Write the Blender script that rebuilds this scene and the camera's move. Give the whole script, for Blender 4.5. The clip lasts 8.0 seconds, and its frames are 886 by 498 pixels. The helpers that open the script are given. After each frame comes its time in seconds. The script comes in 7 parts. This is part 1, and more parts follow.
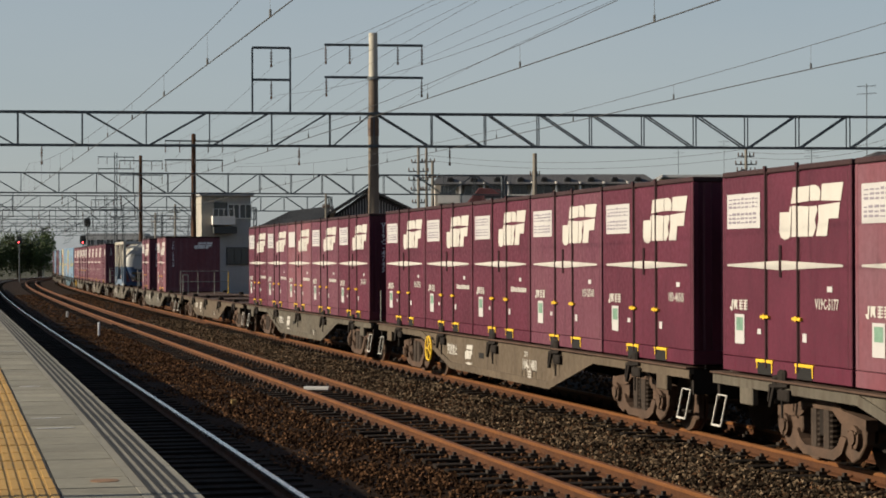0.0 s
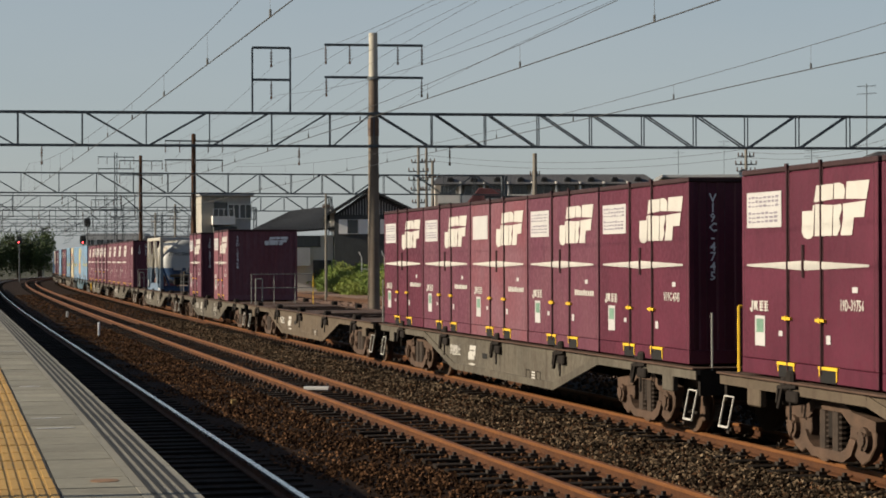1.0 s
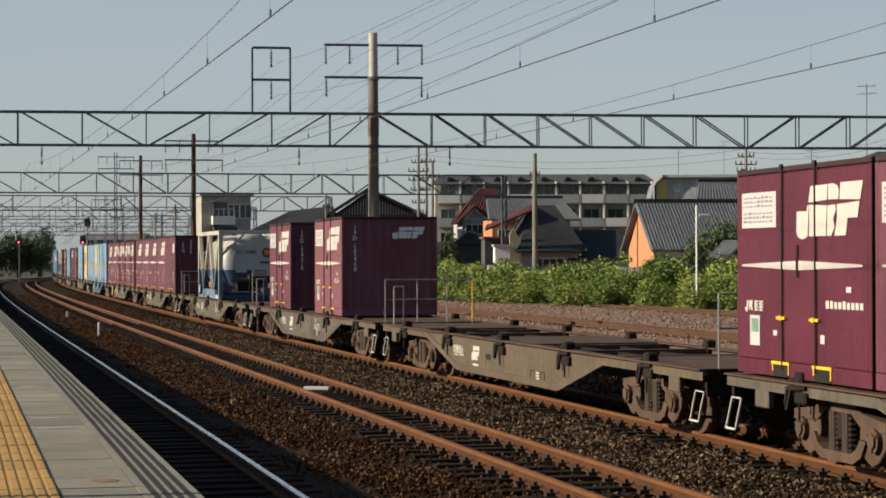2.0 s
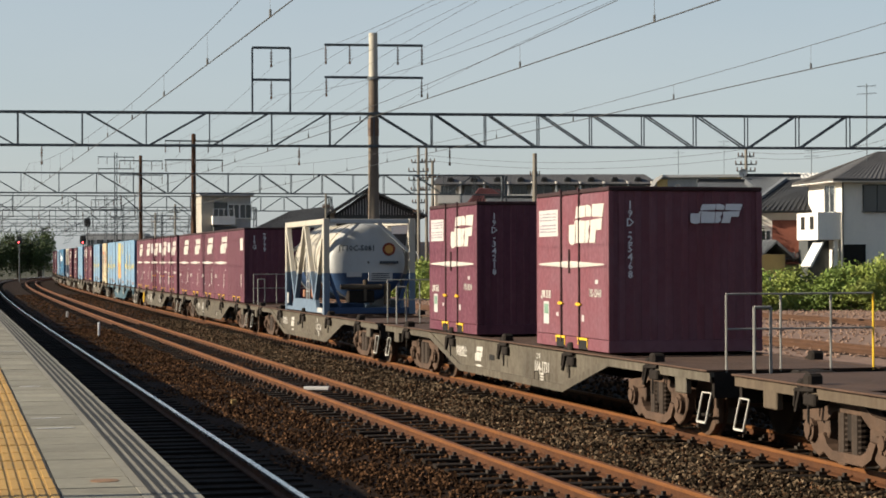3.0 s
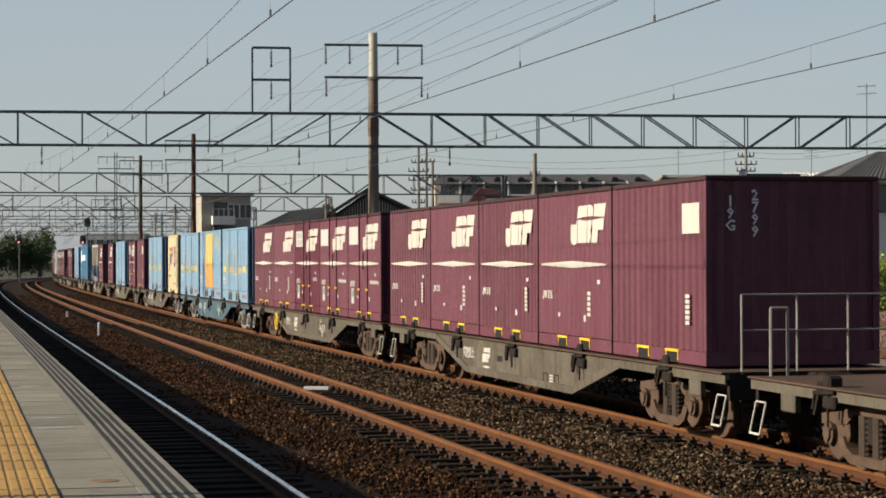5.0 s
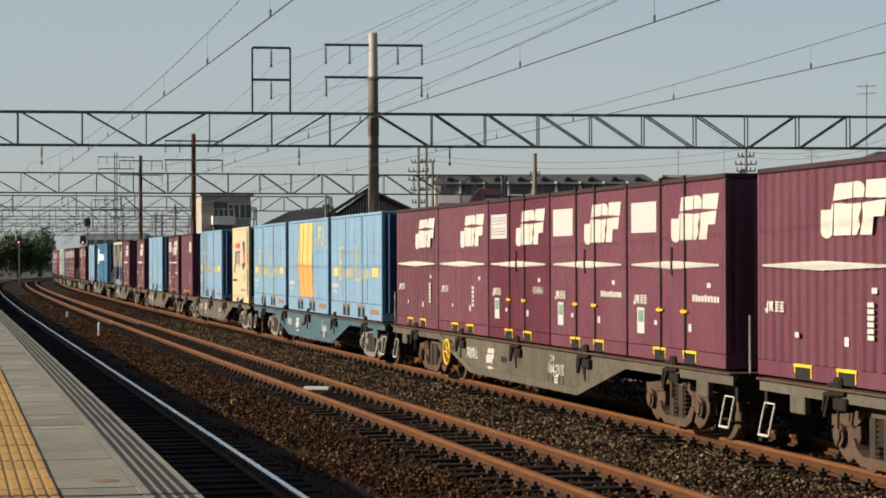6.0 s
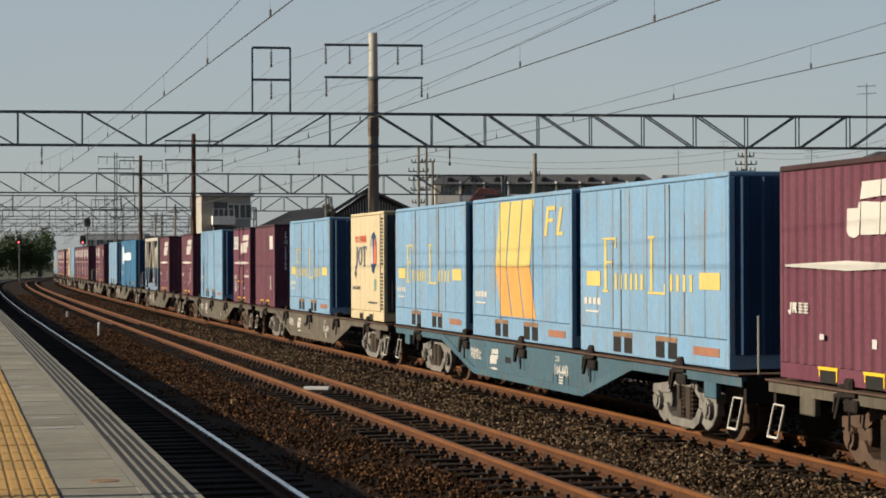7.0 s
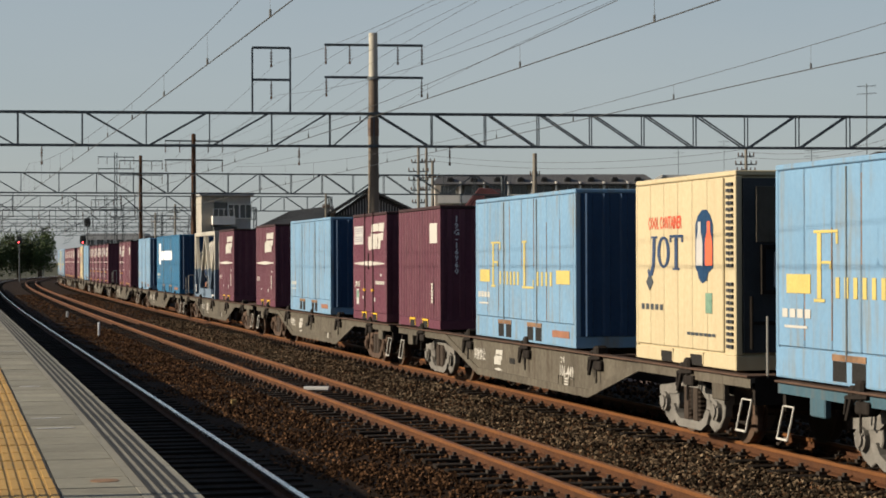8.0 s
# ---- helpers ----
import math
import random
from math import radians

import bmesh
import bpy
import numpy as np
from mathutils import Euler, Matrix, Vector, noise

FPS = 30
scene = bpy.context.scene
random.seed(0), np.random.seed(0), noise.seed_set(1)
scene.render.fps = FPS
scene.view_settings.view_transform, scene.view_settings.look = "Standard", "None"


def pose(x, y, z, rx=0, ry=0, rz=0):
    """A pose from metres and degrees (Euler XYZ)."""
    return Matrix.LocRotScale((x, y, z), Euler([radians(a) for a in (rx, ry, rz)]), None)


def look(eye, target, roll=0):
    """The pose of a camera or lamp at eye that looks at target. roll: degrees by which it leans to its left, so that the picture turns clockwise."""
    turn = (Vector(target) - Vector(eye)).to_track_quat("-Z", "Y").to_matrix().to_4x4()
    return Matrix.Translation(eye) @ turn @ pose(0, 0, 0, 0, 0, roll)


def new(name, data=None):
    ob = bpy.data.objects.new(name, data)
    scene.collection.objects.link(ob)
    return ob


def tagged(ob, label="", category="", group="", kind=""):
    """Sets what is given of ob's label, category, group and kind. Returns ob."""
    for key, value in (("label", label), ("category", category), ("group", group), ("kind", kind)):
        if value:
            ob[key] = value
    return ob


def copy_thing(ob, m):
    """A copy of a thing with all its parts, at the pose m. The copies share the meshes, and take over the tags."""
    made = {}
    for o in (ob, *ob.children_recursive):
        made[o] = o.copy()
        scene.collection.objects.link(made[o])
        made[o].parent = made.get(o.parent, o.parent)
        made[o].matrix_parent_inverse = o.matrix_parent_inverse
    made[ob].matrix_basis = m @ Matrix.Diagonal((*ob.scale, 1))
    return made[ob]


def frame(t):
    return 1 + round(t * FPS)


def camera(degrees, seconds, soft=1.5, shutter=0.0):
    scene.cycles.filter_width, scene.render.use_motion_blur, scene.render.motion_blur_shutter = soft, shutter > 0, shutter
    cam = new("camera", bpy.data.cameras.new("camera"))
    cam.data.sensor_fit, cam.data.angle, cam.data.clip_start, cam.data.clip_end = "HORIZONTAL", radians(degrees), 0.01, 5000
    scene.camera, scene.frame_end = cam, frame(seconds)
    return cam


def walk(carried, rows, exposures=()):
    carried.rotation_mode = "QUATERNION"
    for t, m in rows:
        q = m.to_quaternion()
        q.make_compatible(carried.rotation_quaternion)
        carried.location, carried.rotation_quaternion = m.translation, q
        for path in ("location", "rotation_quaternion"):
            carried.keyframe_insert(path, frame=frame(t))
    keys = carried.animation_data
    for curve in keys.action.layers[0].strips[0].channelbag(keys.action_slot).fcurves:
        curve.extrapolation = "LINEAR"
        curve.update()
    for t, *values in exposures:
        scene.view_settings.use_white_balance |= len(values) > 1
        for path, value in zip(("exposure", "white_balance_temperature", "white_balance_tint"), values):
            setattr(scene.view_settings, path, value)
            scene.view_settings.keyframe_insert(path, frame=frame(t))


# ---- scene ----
cam = camera(24.85, 8.0, soft=1.75)
EYE_Z = 2.40
walk(cam, [(0.0, pose(0, 0, EYE_Z, 90.31, 0, 0) @ pose(0, 0, 0, 0, 0, -0.18)),
           (8.0, pose(0, 0, EYE_Z, 90.31, 0, 0) @ pose(0, 0, 0, 0, 0, -0.18))],
     exposures=[(0.0, 0.83), (1.5, 0.85), (3.0, 1.22), (3.5, 1.18), (4.0, 1.09), (4.5, 0.99), (5.3, 1.02), (6.0, 1.0), (6.5, 0.87), (8.0, 0.86)])

# ---- world and sun ----
SUN_EL, SUN_AZ = radians(21.8), radians(-98)      # azimuth from +Y towards +X: the sun stands low on the platform side
world = bpy.data.worlds.new("world")
scene.world = world
world.use_nodes = True
wn, wl = world.node_tree.nodes, world.node_tree.links
sky = wn.new("ShaderNodeTexSky")
sky.sky_type = 'NISHITA'
sky.sun_disc = False
sky.sun_elevation, sky.sun_rotation = SUN_EL, SUN_AZ
sky.air_density, sky.dust_density, sky.ozone_density, sky.altitude = 1.0, 1.0, 1.2, 20
haze = wn.new("ShaderNodeMix")                            # thin even haze over the whole sky
haze.data_type = 'RGBA'
coord = wn.new("ShaderNodeTexCoord")
axes = wn.new("ShaderNodeSeparateXYZ")
fade = wn.new("ShaderNodeMapRange")                       # the haze thins out from the horizon upwards
fade.inputs[1].default_value, fade.inputs[2].default_value = 0.11, 0.45
fade.inputs[3].default_value, fade.inputs[4].default_value = 0.66, 0.02
wl.new(coord.outputs["Generated"], axes.inputs[0])
wl.new(axes.outputs[2], fade.inputs[0])
wl.new(fade.outputs[0], haze.inputs[0])
cloud = wn.new("ShaderNodeTexNoise")                      # faint veils of high cloud
cloud.inputs["Scale"].default_value, cloud.inputs["Detail"].default_value = 3.0, 5.0
veil = wn.new("ShaderNodeMapping")
veil.inputs["Scale"].default_value = (1.0, 1.0, 5.0)
tone = wn.new("ShaderNodeMix")
tone.data_type = 'RGBA'
tone.inputs[6].default_value, tone.inputs[7].default_value = (3.30, 3.85, 4.35, 1), (4.20, 4.55, 4.85, 1)
wl.new(coord.outputs["Generated"], veil.inputs[0])
wl.new(veil.outputs[0], cloud.inputs["Vector"])
wl.new(cloud.outputs[0], tone.inputs[0])
wl.new(tone.outputs[2], haze.inputs[7])
wl.new(sky.outputs[0], haze.inputs[6])
wl.new(haze.outputs[2], wn["Background"].inputs[0])
wn["Background"].inputs[1].default_value = 0.058
sun_dir = Vector((math.sin(SUN_AZ) * math.cos(SUN_EL), math.cos(SUN_AZ) * math.cos(SUN_EL), math.sin(SUN_EL)))
sun = new("sun", bpy.data.lights.new("sun", 'SUN'))
sun.data.energy, sun.data.angle, sun.data.color = 5.0, radians(0.6), (1.0, 0.88, 0.70)
sun.matrix_world = look(sun_dir * 300, (0, 0, 0))


# ---- materials ----
def mat(name, color, rough=0.6, metal=0.0, var=0.25, scale=3.0, bump=0.0, bscale=60.0, color2=None, streak=0.0, rnd=0.0, dirt=None, dirt_amt=0.0, grains=0.0, spec=0.22):
    """Principled paint or stone with blotches at two scales, optional run-down streaks, speckled dirt and per-object variation."""
    m = bpy.data.materials.new(name)
    m.use_nodes = True
    n, l = m.node_tree.nodes, m.node_tree.links
    b = n["Principled BSDF"]
    b.inputs["Specular IOR Level"].default_value = spec
    b.inputs["Roughness"].default_value, b.inputs["Metallic"].default_value = rough, metal
    co = n.new("ShaderNodeTexCoord")
    who = n.new("ShaderNodeObjectInfo")                   # shifts the pattern from thing to thing
    shift = n.new("ShaderNodeVectorMath")
    shift.operation = 'MULTIPLY_ADD'
    shift.inputs[1].default_value = (37.0, 53.0, 29.0)
    l.new(who.outputs["Random"], shift.inputs[0])
    l.new(co.outputs["Object"], shift.inputs[2])

    def tex(s, detail=6.0, rgh=0.6, stretch=None):
        t = n.new("ShaderNodeTexNoise")
        t.inputs["Scale"].default_value, t.inputs["Detail"].default_value, t.inputs["Roughness"].default_value = s, detail, rgh
        if stretch:
            mp = n.new("ShaderNodeMapping")
            mp.inputs["Scale"].default_value = stretch
            l.new(shift.outputs[0], mp.inputs[0])
            l.new(mp.outputs[0], t.inputs["Vector"])
        else:
            l.new(shift.outputs[0], t.inputs["Vector"])
        return t

    def ramp(src, lo, hi, a, c):
        r = n.new("ShaderNodeMapRange")
        r.inputs[1].default_value, r.inputs[2].default_value, r.inputs[3].default_value, r.inputs[4].default_value = lo, hi, a, c
        l.new(src, r.inputs[0])
        return r.outputs[0]

    def mix(fac, a, c, kind='MIX'):
        x = n.new("ShaderNodeMix")
        x.data_type, x.blend_type = 'RGBA', kind
        for sock, val in ((x.inputs[0], fac), (x.inputs[6], a), (x.inputs[7], c)):
            if isinstance(val, bpy.types.NodeSocket):
                l.new(val, sock)
            else:
                sock.default_value = val
        return x.outputs[2]

    base = (*color, 1)
    other = (*(color2 or [c * (1 - var) for c in color]), 1)
    big, small = tex(scale), tex(scale * 14, 4.0)
    col = mix(ramp(big.outputs[0], 0.35, 0.68, 0, 1), base, other)
    col = mix(ramp(small.outputs[0], 0.4, 0.75, 0, 0.45 * min(1.0, var * 2)), col, (*[c * 0.55 for c in color], 1))
    if streak:
        st = tex(5.0, 5.0, 0.6, (0.7, 1.5, 0.13))
        col = mix(ramp(st.outputs[0], 0.5, 0.74, 0, streak), col, (*(dirt or [c * 0.35 for c in color]), 1))
    if dirt_amt:
        dt = tex(2.2, 8.0, 0.72)
        col = mix(ramp(dt.outputs[0], 0.5, 0.7, 0, dirt_amt), col, (*(dirt or (0.06, 0.045, 0.03)), 1))
    if rnd:
        oi = n.new("ShaderNodeObjectInfo")
        col = mix(1.0, col, ramp(oi.outputs["Random"], 0, 1, 1 - rnd, 1 + rnd), 'MULTIPLY')
    if grains:                                            # loose pieces: most dark, a few pale
        ge = n.new("ShaderNodeNewGeometry")
        pw = n.new("ShaderNodeMath")
        pw.operation = 'POWER'
        pw.inputs[1].default_value = 2.6
        l.new(ge.outputs["Random Per Island"], pw.inputs[0])
        col = mix(1.0, col, ramp(pw.outputs[0], 0, 1, 0.42, 0.42 + grains), 'MULTIPLY')
    l.new(col, b.inputs["Base Color"])
    l.new(ramp(small.outputs[0], 0.3, 0.7, max(0.05, rough - 0.12), min(1, rough + 0.12)), b.inputs["Roughness"])
    if bump:
        bt = tex(bscale, 5.0)
        bp = n.new("ShaderNodeBump")
        bp.inputs["Strength"].default_value, bp.inputs["Distance"].default_value = bump, 0.02
        l.new(bt.outputs[0], bp.inputs["Height"])
        l.new(bp.outputs[0], b.inputs["Normal"])
    return m


M = dict(
    ballast_bed=mat("ballast bed", (0.022, 0.0118, 0.0062), 0.95, var=0.7, scale=2.6, bump=1.0, bscale=14, color2=(0.012, 0.0074, 0.0047), spec=0.06),
    stone=mat("ballast stone", (0.0325, 0.0168, 0.0086), 0.9, var=0.5, scale=0.6, color2=(0.0165, 0.0085, 0.0043), grains=3.6, spec=0.03),
    stone_grey=mat("grey stone", (0.034, 0.0245, 0.0155), 0.9, var=0.5, scale=0.8, color2=(0.0135, 0.0090, 0.0057), grains=6.0, spec=0.03),
    siding_gravel=mat("siding gravel", (0.2084, 0.137, 0.100), 0.95, var=0.5, scale=0.8, bump=1.0, bscale=9, color2=(0.125, 0.075, 0.055)),
    rust_dark=mat("dark rail rust", (0.07, 0.034, 0.018), 0.85, var=0.4, scale=1.5),
    soil=mat("soil", (0.046, 0.040, 0.025), 0.95, var=0.5, scale=0.25, bump=0.8, bscale=10, color2=(0.032, 0.040, 0.016)),
    rust=mat("rail rust", (0.062, 0.0215, 0.0055), 0.8, var=0.4, scale=1.5, bump=0.3, color2=(0.034, 0.0125, 0.0045)),
    rail_head=mat("worn rail head", (0.135, 0.052, 0.0150), 0.6, 0.1, var=0.3, scale=2.0),
    rail_bright=mat("polished rail head", (0.72, 0.72, 0.72), 0.22, 0.9, var=0.1, scale=2.0),
    sleeper=mat("oily sleeper", (0.0175, 0.0130, 0.0098), 0.9, var=0.4, scale=3, bump=0.6, rnd=0.3, spec=0.08),
    clip=mat("fastening iron", (0.0288, 0.0216, 0.0168), 0.8, var=0.4),
    platform=mat("platform slab", (0.205, 0.192, 0.15), 0.85, var=0.3, scale=0.9, bump=0.25, bscale=40, rnd=0.16, dirt=(0.115, 0.10, 0.078), dirt_amt=0.5),
    platform_edge=mat("platform edge stone", (0.19, 0.178, 0.145), 0.85, var=0.2, scale=1.2, bump=0.3),
    groove=mat("groove rubber", (0.022, 0.021, 0.019), 0.8, var=0.3),
    tactile=mat("tactile yellow", (0.345, 0.205, 0.058), 0.7, var=0.2, scale=1.5, rnd=0.08, dirt=(0.176, 0.1056, 0.0352), dirt_amt=0.3),
    steel=mat("galvanised steel", (0.08, 0.092, 0.1), 0.55, 0.2, var=0.25, scale=1.0),
    steel_dark=mat("dark painted steel", (0.04, 0.044, 0.048), 0.6, 0.2, var=0.3),
    steel_rust=mat("rusty pole", (0.128, 0.08, 0.056), 0.75, 0.1, var=0.5, scale=0.8, color2=(0.072, 0.064, 0.06)),
    concrete=mat("concrete pole", (0.4, 0.376, 0.32), 0.85, var=0.25, scale=0.6, bump=0.2, streak=0.3),
    wire=mat("overhead wire", (0.056, 0.056, 0.056), 0.6, 0.4, var=0.1),
    insulator=mat("insulator porcelain", (0.08, 0.044, 0.028), 0.3, var=0.2),
    maroon=mat("maroon paint", (0.0775, 0.0140, 0.0265), 0.5, var=0.3, scale=0.9, streak=0.4, bump=0.08, bscale=3),
    maroon_mid=mat("weathered maroon paint", (0.0815, 0.0215, 0.0365), 0.58, var=0.26, scale=0.9, streak=0.45, bump=0.08, bscale=3, color2=(0.098, 0.0345, 0.0465)),
    maroon_faded=mat("faded maroon paint", (0.1230, 0.054, 0.067), 0.66, var=0.26, scale=0.8, streak=0.4, bump=0.08, bscale=3, color2=(0.1188, 0.0324, 0.0418), dirt=(0.0648, 0.0216, 0.0252)),
    gasket=mat("door gasket", (0.036, 0.0136, 0.016), 0.6, var=0.3),
    white_paint=mat("white marking paint", (0.3779, 0.3601, 0.3247), 0.55, var=0.1, scale=3, streak=0.1, dirt=(0.2657, 0.2362, 0.2066)),
    grey_mark=mat("grey marking paint", (0.60, 0.60, 0.61), 0.6, var=0.15),
    plate=mat("notice plate", (0.3542, 0.3424, 0.3306), 0.5, var=0.08),
    ink=mat("printed ink", (0.17, 0.15, 0.18), 0.6, var=0.1),
    dark_ink=mat("dark lettering", (0.04, 0.048, 0.056), 0.6, var=0.1),
    red_print_orange=mat("orange red print", (0.50, 0.10, 0.045), 0.55, var=0.15),
    wall_brown_red=mat("dull dark red print", (0.16, 0.035, 0.02), 0.6, var=0.15),
    red_ink=mat("red print", (0.48, 0.056, 0.028), 0.6, var=0.1),
    green_mark=mat("green sticker", (0.13, 0.22, 0.16), 0.5, var=0.3, scale=8),
    faded_yellow=mat("faded yellow paint", (0.20, 0.13, 0.045), 0.75, var=0.4, scale=8),
    yellow=mat("yellow paint", (0.576, 0.36, 0.024), 0.55, var=0.2, scale=4, streak=0.2),
    orange=mat("orange paint", (0.44, 0.225, 0.060), 0.55, var=0.2, scale=2, streak=0.2),
    # near-black for solid blocks that stand for the shade inside openings
    opening_shade=mat("opening shade black", (0.012, 0.011, 0.01), 0.9, var=0.2),
    sky_blue=mat("light blue paint", (0.128, 0.232, 0.345), 0.5, var=0.14, scale=0.8, streak=0.85, bump=0.08, bscale=3, dirt=(0.150, 0.140, 0.112), dirt_amt=0.25),
    deep_blue=mat("deep blue tone", (0.008, 0.036, 0.088), 0.5, var=0.2, scale=0.9, streak=0.2),
    lettering_yellow=mat("yellow lettering", (0.405, 0.325, 0.105), 0.55, var=0.15, scale=2, streak=0.15),
    mid_blue=mat("blue paint", (0.0176, 0.096, 0.184), 0.5, var=0.2, scale=0.9, streak=0.2),
    cream=mat("cream paint", (0.39, 0.325, 0.205), 0.5, var=0.1, scale=1, streak=0.45, dirt=(0.2952, 0.2165, 0.1181)),
    tank_white=mat("tank white paint", (0.3494, 0.3245, 0.2746), 0.4, var=0.1, scale=0.8, streak=0.3, dirt=(0.312, 0.2059, 0.0998)),
    tank_grey=mat("tank fitting and shaded end grey", (0.336, 0.344, 0.344), 0.45, var=0.1, scale=0.8, streak=0.15),
    tank_blue=mat("tank blue paint", (0.024, 0.048, 0.104), 0.45, var=0.2, scale=0.9, streak=0.2),
    frame_blue=mat("frame blue paint", (0.105, 0.145, 0.195), 0.5, var=0.2, scale=1.5, streak=0.2),
    wagon_grey=mat("wagon grey paint", (0.088, 0.076, 0.057), 0.65, var=0.4, scale=0.7, streak=0.75, bump=0.12, bscale=4, dirt=(0.030, 0.019, 0.0115), dirt_amt=0.45),
    wagon_brown=mat("dusty brown wagon paint", (0.0832, 0.0624, 0.0416), 0.75, var=0.3, scale=0.7, streak=0.75, bump=0.12, bscale=4, dirt=(0.0416, 0.0277, 0.0185)),
    bogie_grey=mat("grey painted bogie casting", (0.15, 0.14, 0.125), 0.65, var=0.35, scale=3, bump=0.2, dirt=(0.04, 0.03, 0.022), dirt_amt=0.5),
    rail_paint=mat("pale grey railing paint", (0.20, 0.195, 0.18), 0.6, var=0.3, scale=3),
    roof_rim=mat("grimy roof rim", (0.035, 0.016, 0.017), 0.75, var=0.4, scale=2, streak=0.3),
    rusty_edge=mat("rust stained edge", (0.20, 0.115, 0.065), 0.8, var=0.5, scale=4),
    pole_brown=mat("weathered brown grey pole", (0.15, 0.123, 0.097), 0.85, var=0.35, scale=0.8, streak=0.5, dirt=(0.10, 0.055, 0.035)),
    wagon_blue=mat("blue grey wagon paint", (0.0403, 0.0835, 0.1094), 0.6, var=0.3, scale=0.7, streak=0.7, dirt=(0.0806, 0.0691, 0.0576)),
    deck_rust=mat("rusty deck", (0.0728, 0.042, 0.028), 0.85, var=0.45, scale=1.5, bump=0.3),
    bogie=mat("brown bogie casting", (0.0737, 0.0442, 0.0285), 0.75, var=0.4, scale=3, bump=0.2, dirt=(0.0246, 0.0196, 0.0147), dirt_amt=0.5),
    under=mat("grimy underframe", (0.018, 0.0144, 0.012), 0.85, var=0.4, scale=3, spec=0.1),
    spring=mat("dark spring steel", (0.040, 0.027, 0.019), 0.7, 0.1, var=0.4, scale=5),
    wheel=mat("wheel steel", (0.1144, 0.0744, 0.0515), 0.5, 0.5, var=0.3, scale=4),
)


# ---- mesh helpers ----
def bm_new():
    return bmesh.new()


def box(bm, x0, x1, y0, y1, z0, z1, bevel=0.0):
    vs = [bm.verts.new((x, y, z)) for z in (z0, z1) for x, y in ((x0, y0), (x1, y0), (x1, y1), (x0, y1))]
    for q in ((3, 2, 1, 0), (4, 5, 6, 7), (0, 1, 5, 4), (1, 2, 6, 5), (2, 3, 7, 6), (3, 0, 4, 7)):
        bm.faces.new([vs[i] for i in q])
    if bevel:
        es = {e for v in vs for e in v.link_edges}
        bmesh.ops.bevel(bm, geom=list(es), offset=bevel, segments=1, affect='EDGES')
    return bm


def prism(bm, pts, axis, a, b):
    """Extrudes the outline pts (two coordinates) along the axis ('x', 'y' or 'z') from a to b."""
    def put(p, h):
        return {'x': (h, p[0], p[1]), 'y': (p[0], h, p[1]), 'z': (p[0], p[1], h)}[axis]
    lo, hi = [bm.verts.new(put(p, a)) for p in pts], [bm.verts.new(put(p, b)) for p in pts]
    k = len(pts)
    fs = [bm.faces.new(lo), bm.faces.new(list(reversed(hi)))]
    for i in range(k):
        fs.append(bm.faces.new((lo[i], hi[i], hi[(i + 1) % k], lo[(i + 1) % k])))
    bmesh.ops.recalc_face_normals(bm, faces=fs)
    return bm


def rod(bm, p, q, r, seg=8, r2=None):
    p, q = Vector(p), Vector(q)
    d = q - p
    m = Matrix.Translation((p + q) / 2) @ d.to_track_quat('Z', 'Y').to_matrix().to_4x4()
    bmesh.ops.create_cone(bm, cap_ends=True, segments=seg, radius1=r, radius2=r if r2 is None else r2, depth=d.length, matrix=m)
    return bm


def bar(bm, p, q, w, h):
    """A square bar from p to q."""
    p, q = Vector(p), Vector(q)
    d = q - p
    m = Matrix.Translation((p + q) / 2) @ d.to_track_quat('Z', 'Y').to_matrix().to_4x4() @ Matrix.Diagonal((w, h, d.length, 1))
    bmesh.ops.create_cube(bm, size=1.0, matrix=m)
    return bm


def mesh_of(bm, name, material):
    me = bpy.data.meshes.new(name)
    bm.to_mesh(me)
    bm.free()
    me.materials.append(material)
    return me


def part(name, bm, material, parent=None, label="", smooth=False):
    me = mesh_of(bm, name, material) if isinstance(bm, bmesh.types.BMesh) else bm
    if smooth:
        me.polygons.foreach_set("use_smooth", [True] * len(me.polygons))
    ob = new(name, me)
    if parent:
        ob.parent = parent
    if label:
        ob["label"] = label
    if name.endswith("_bars") or name == "owner_marking":
        ob["kind"] = "stuff"                              # rows of tiny painted strokes
    return ob


def empty(name, m=None):
    ob = new(name)
    ob.empty_display_size = 0.3
    if m is not None:
        ob.matrix_basis = m
    return ob


# ---- the line of the railway ----
# s runs along the freight line away from the platform; o is the offset to its right-hand side
TH0, K0, K1, K2 = 0.24006, 0.00014077, -3.953e-06, 7.004e-08
_s = np.arange(-40, 420.01, 0.5)
_sp, _sq = np.clip(_s, 0, None), np.clip(_s - 50, 0, 160)
_a = TH0 + K0 * _s + 0.5 * K1 * np.minimum(_sp, 300) ** 2 + K2 / 6 * _sq ** 3
_a = _a - 5.2e-06 * np.clip(_s - 140, 0, None) ** 2     # the line swings to the right in the distance
_x = np.concatenate([[0], np.cumsum(-(np.sin(_a[1:]) + np.sin(_a[:-1])) * 0.25)])
_y = np.concatenate([[0], np.cumsum((np.cos(_a[1:]) + np.cos(_a[:-1])) * 0.25)])
_i0 = int(np.argmin(abs(_s)))
_x, _y = _x - _x[_i0] + 6.0731, _y - _y[_i0] + 20.0


def line(s, o=0.0, z=0.0):
    a = float(np.interp(s, _s, _a))
    return Vector((float(np.interp(s, _s, _x)) + o * math.cos(a), float(np.interp(s, _s, _y)) + o * math.sin(a), z))


def heading(s):
    return float(np.interp(s, _s, _a))


def on_line(s, o=0.0, z=0.0):
    return Matrix.Translation(line(s, o, z)) @ Matrix.Rotation(heading(s), 4, 'Z')


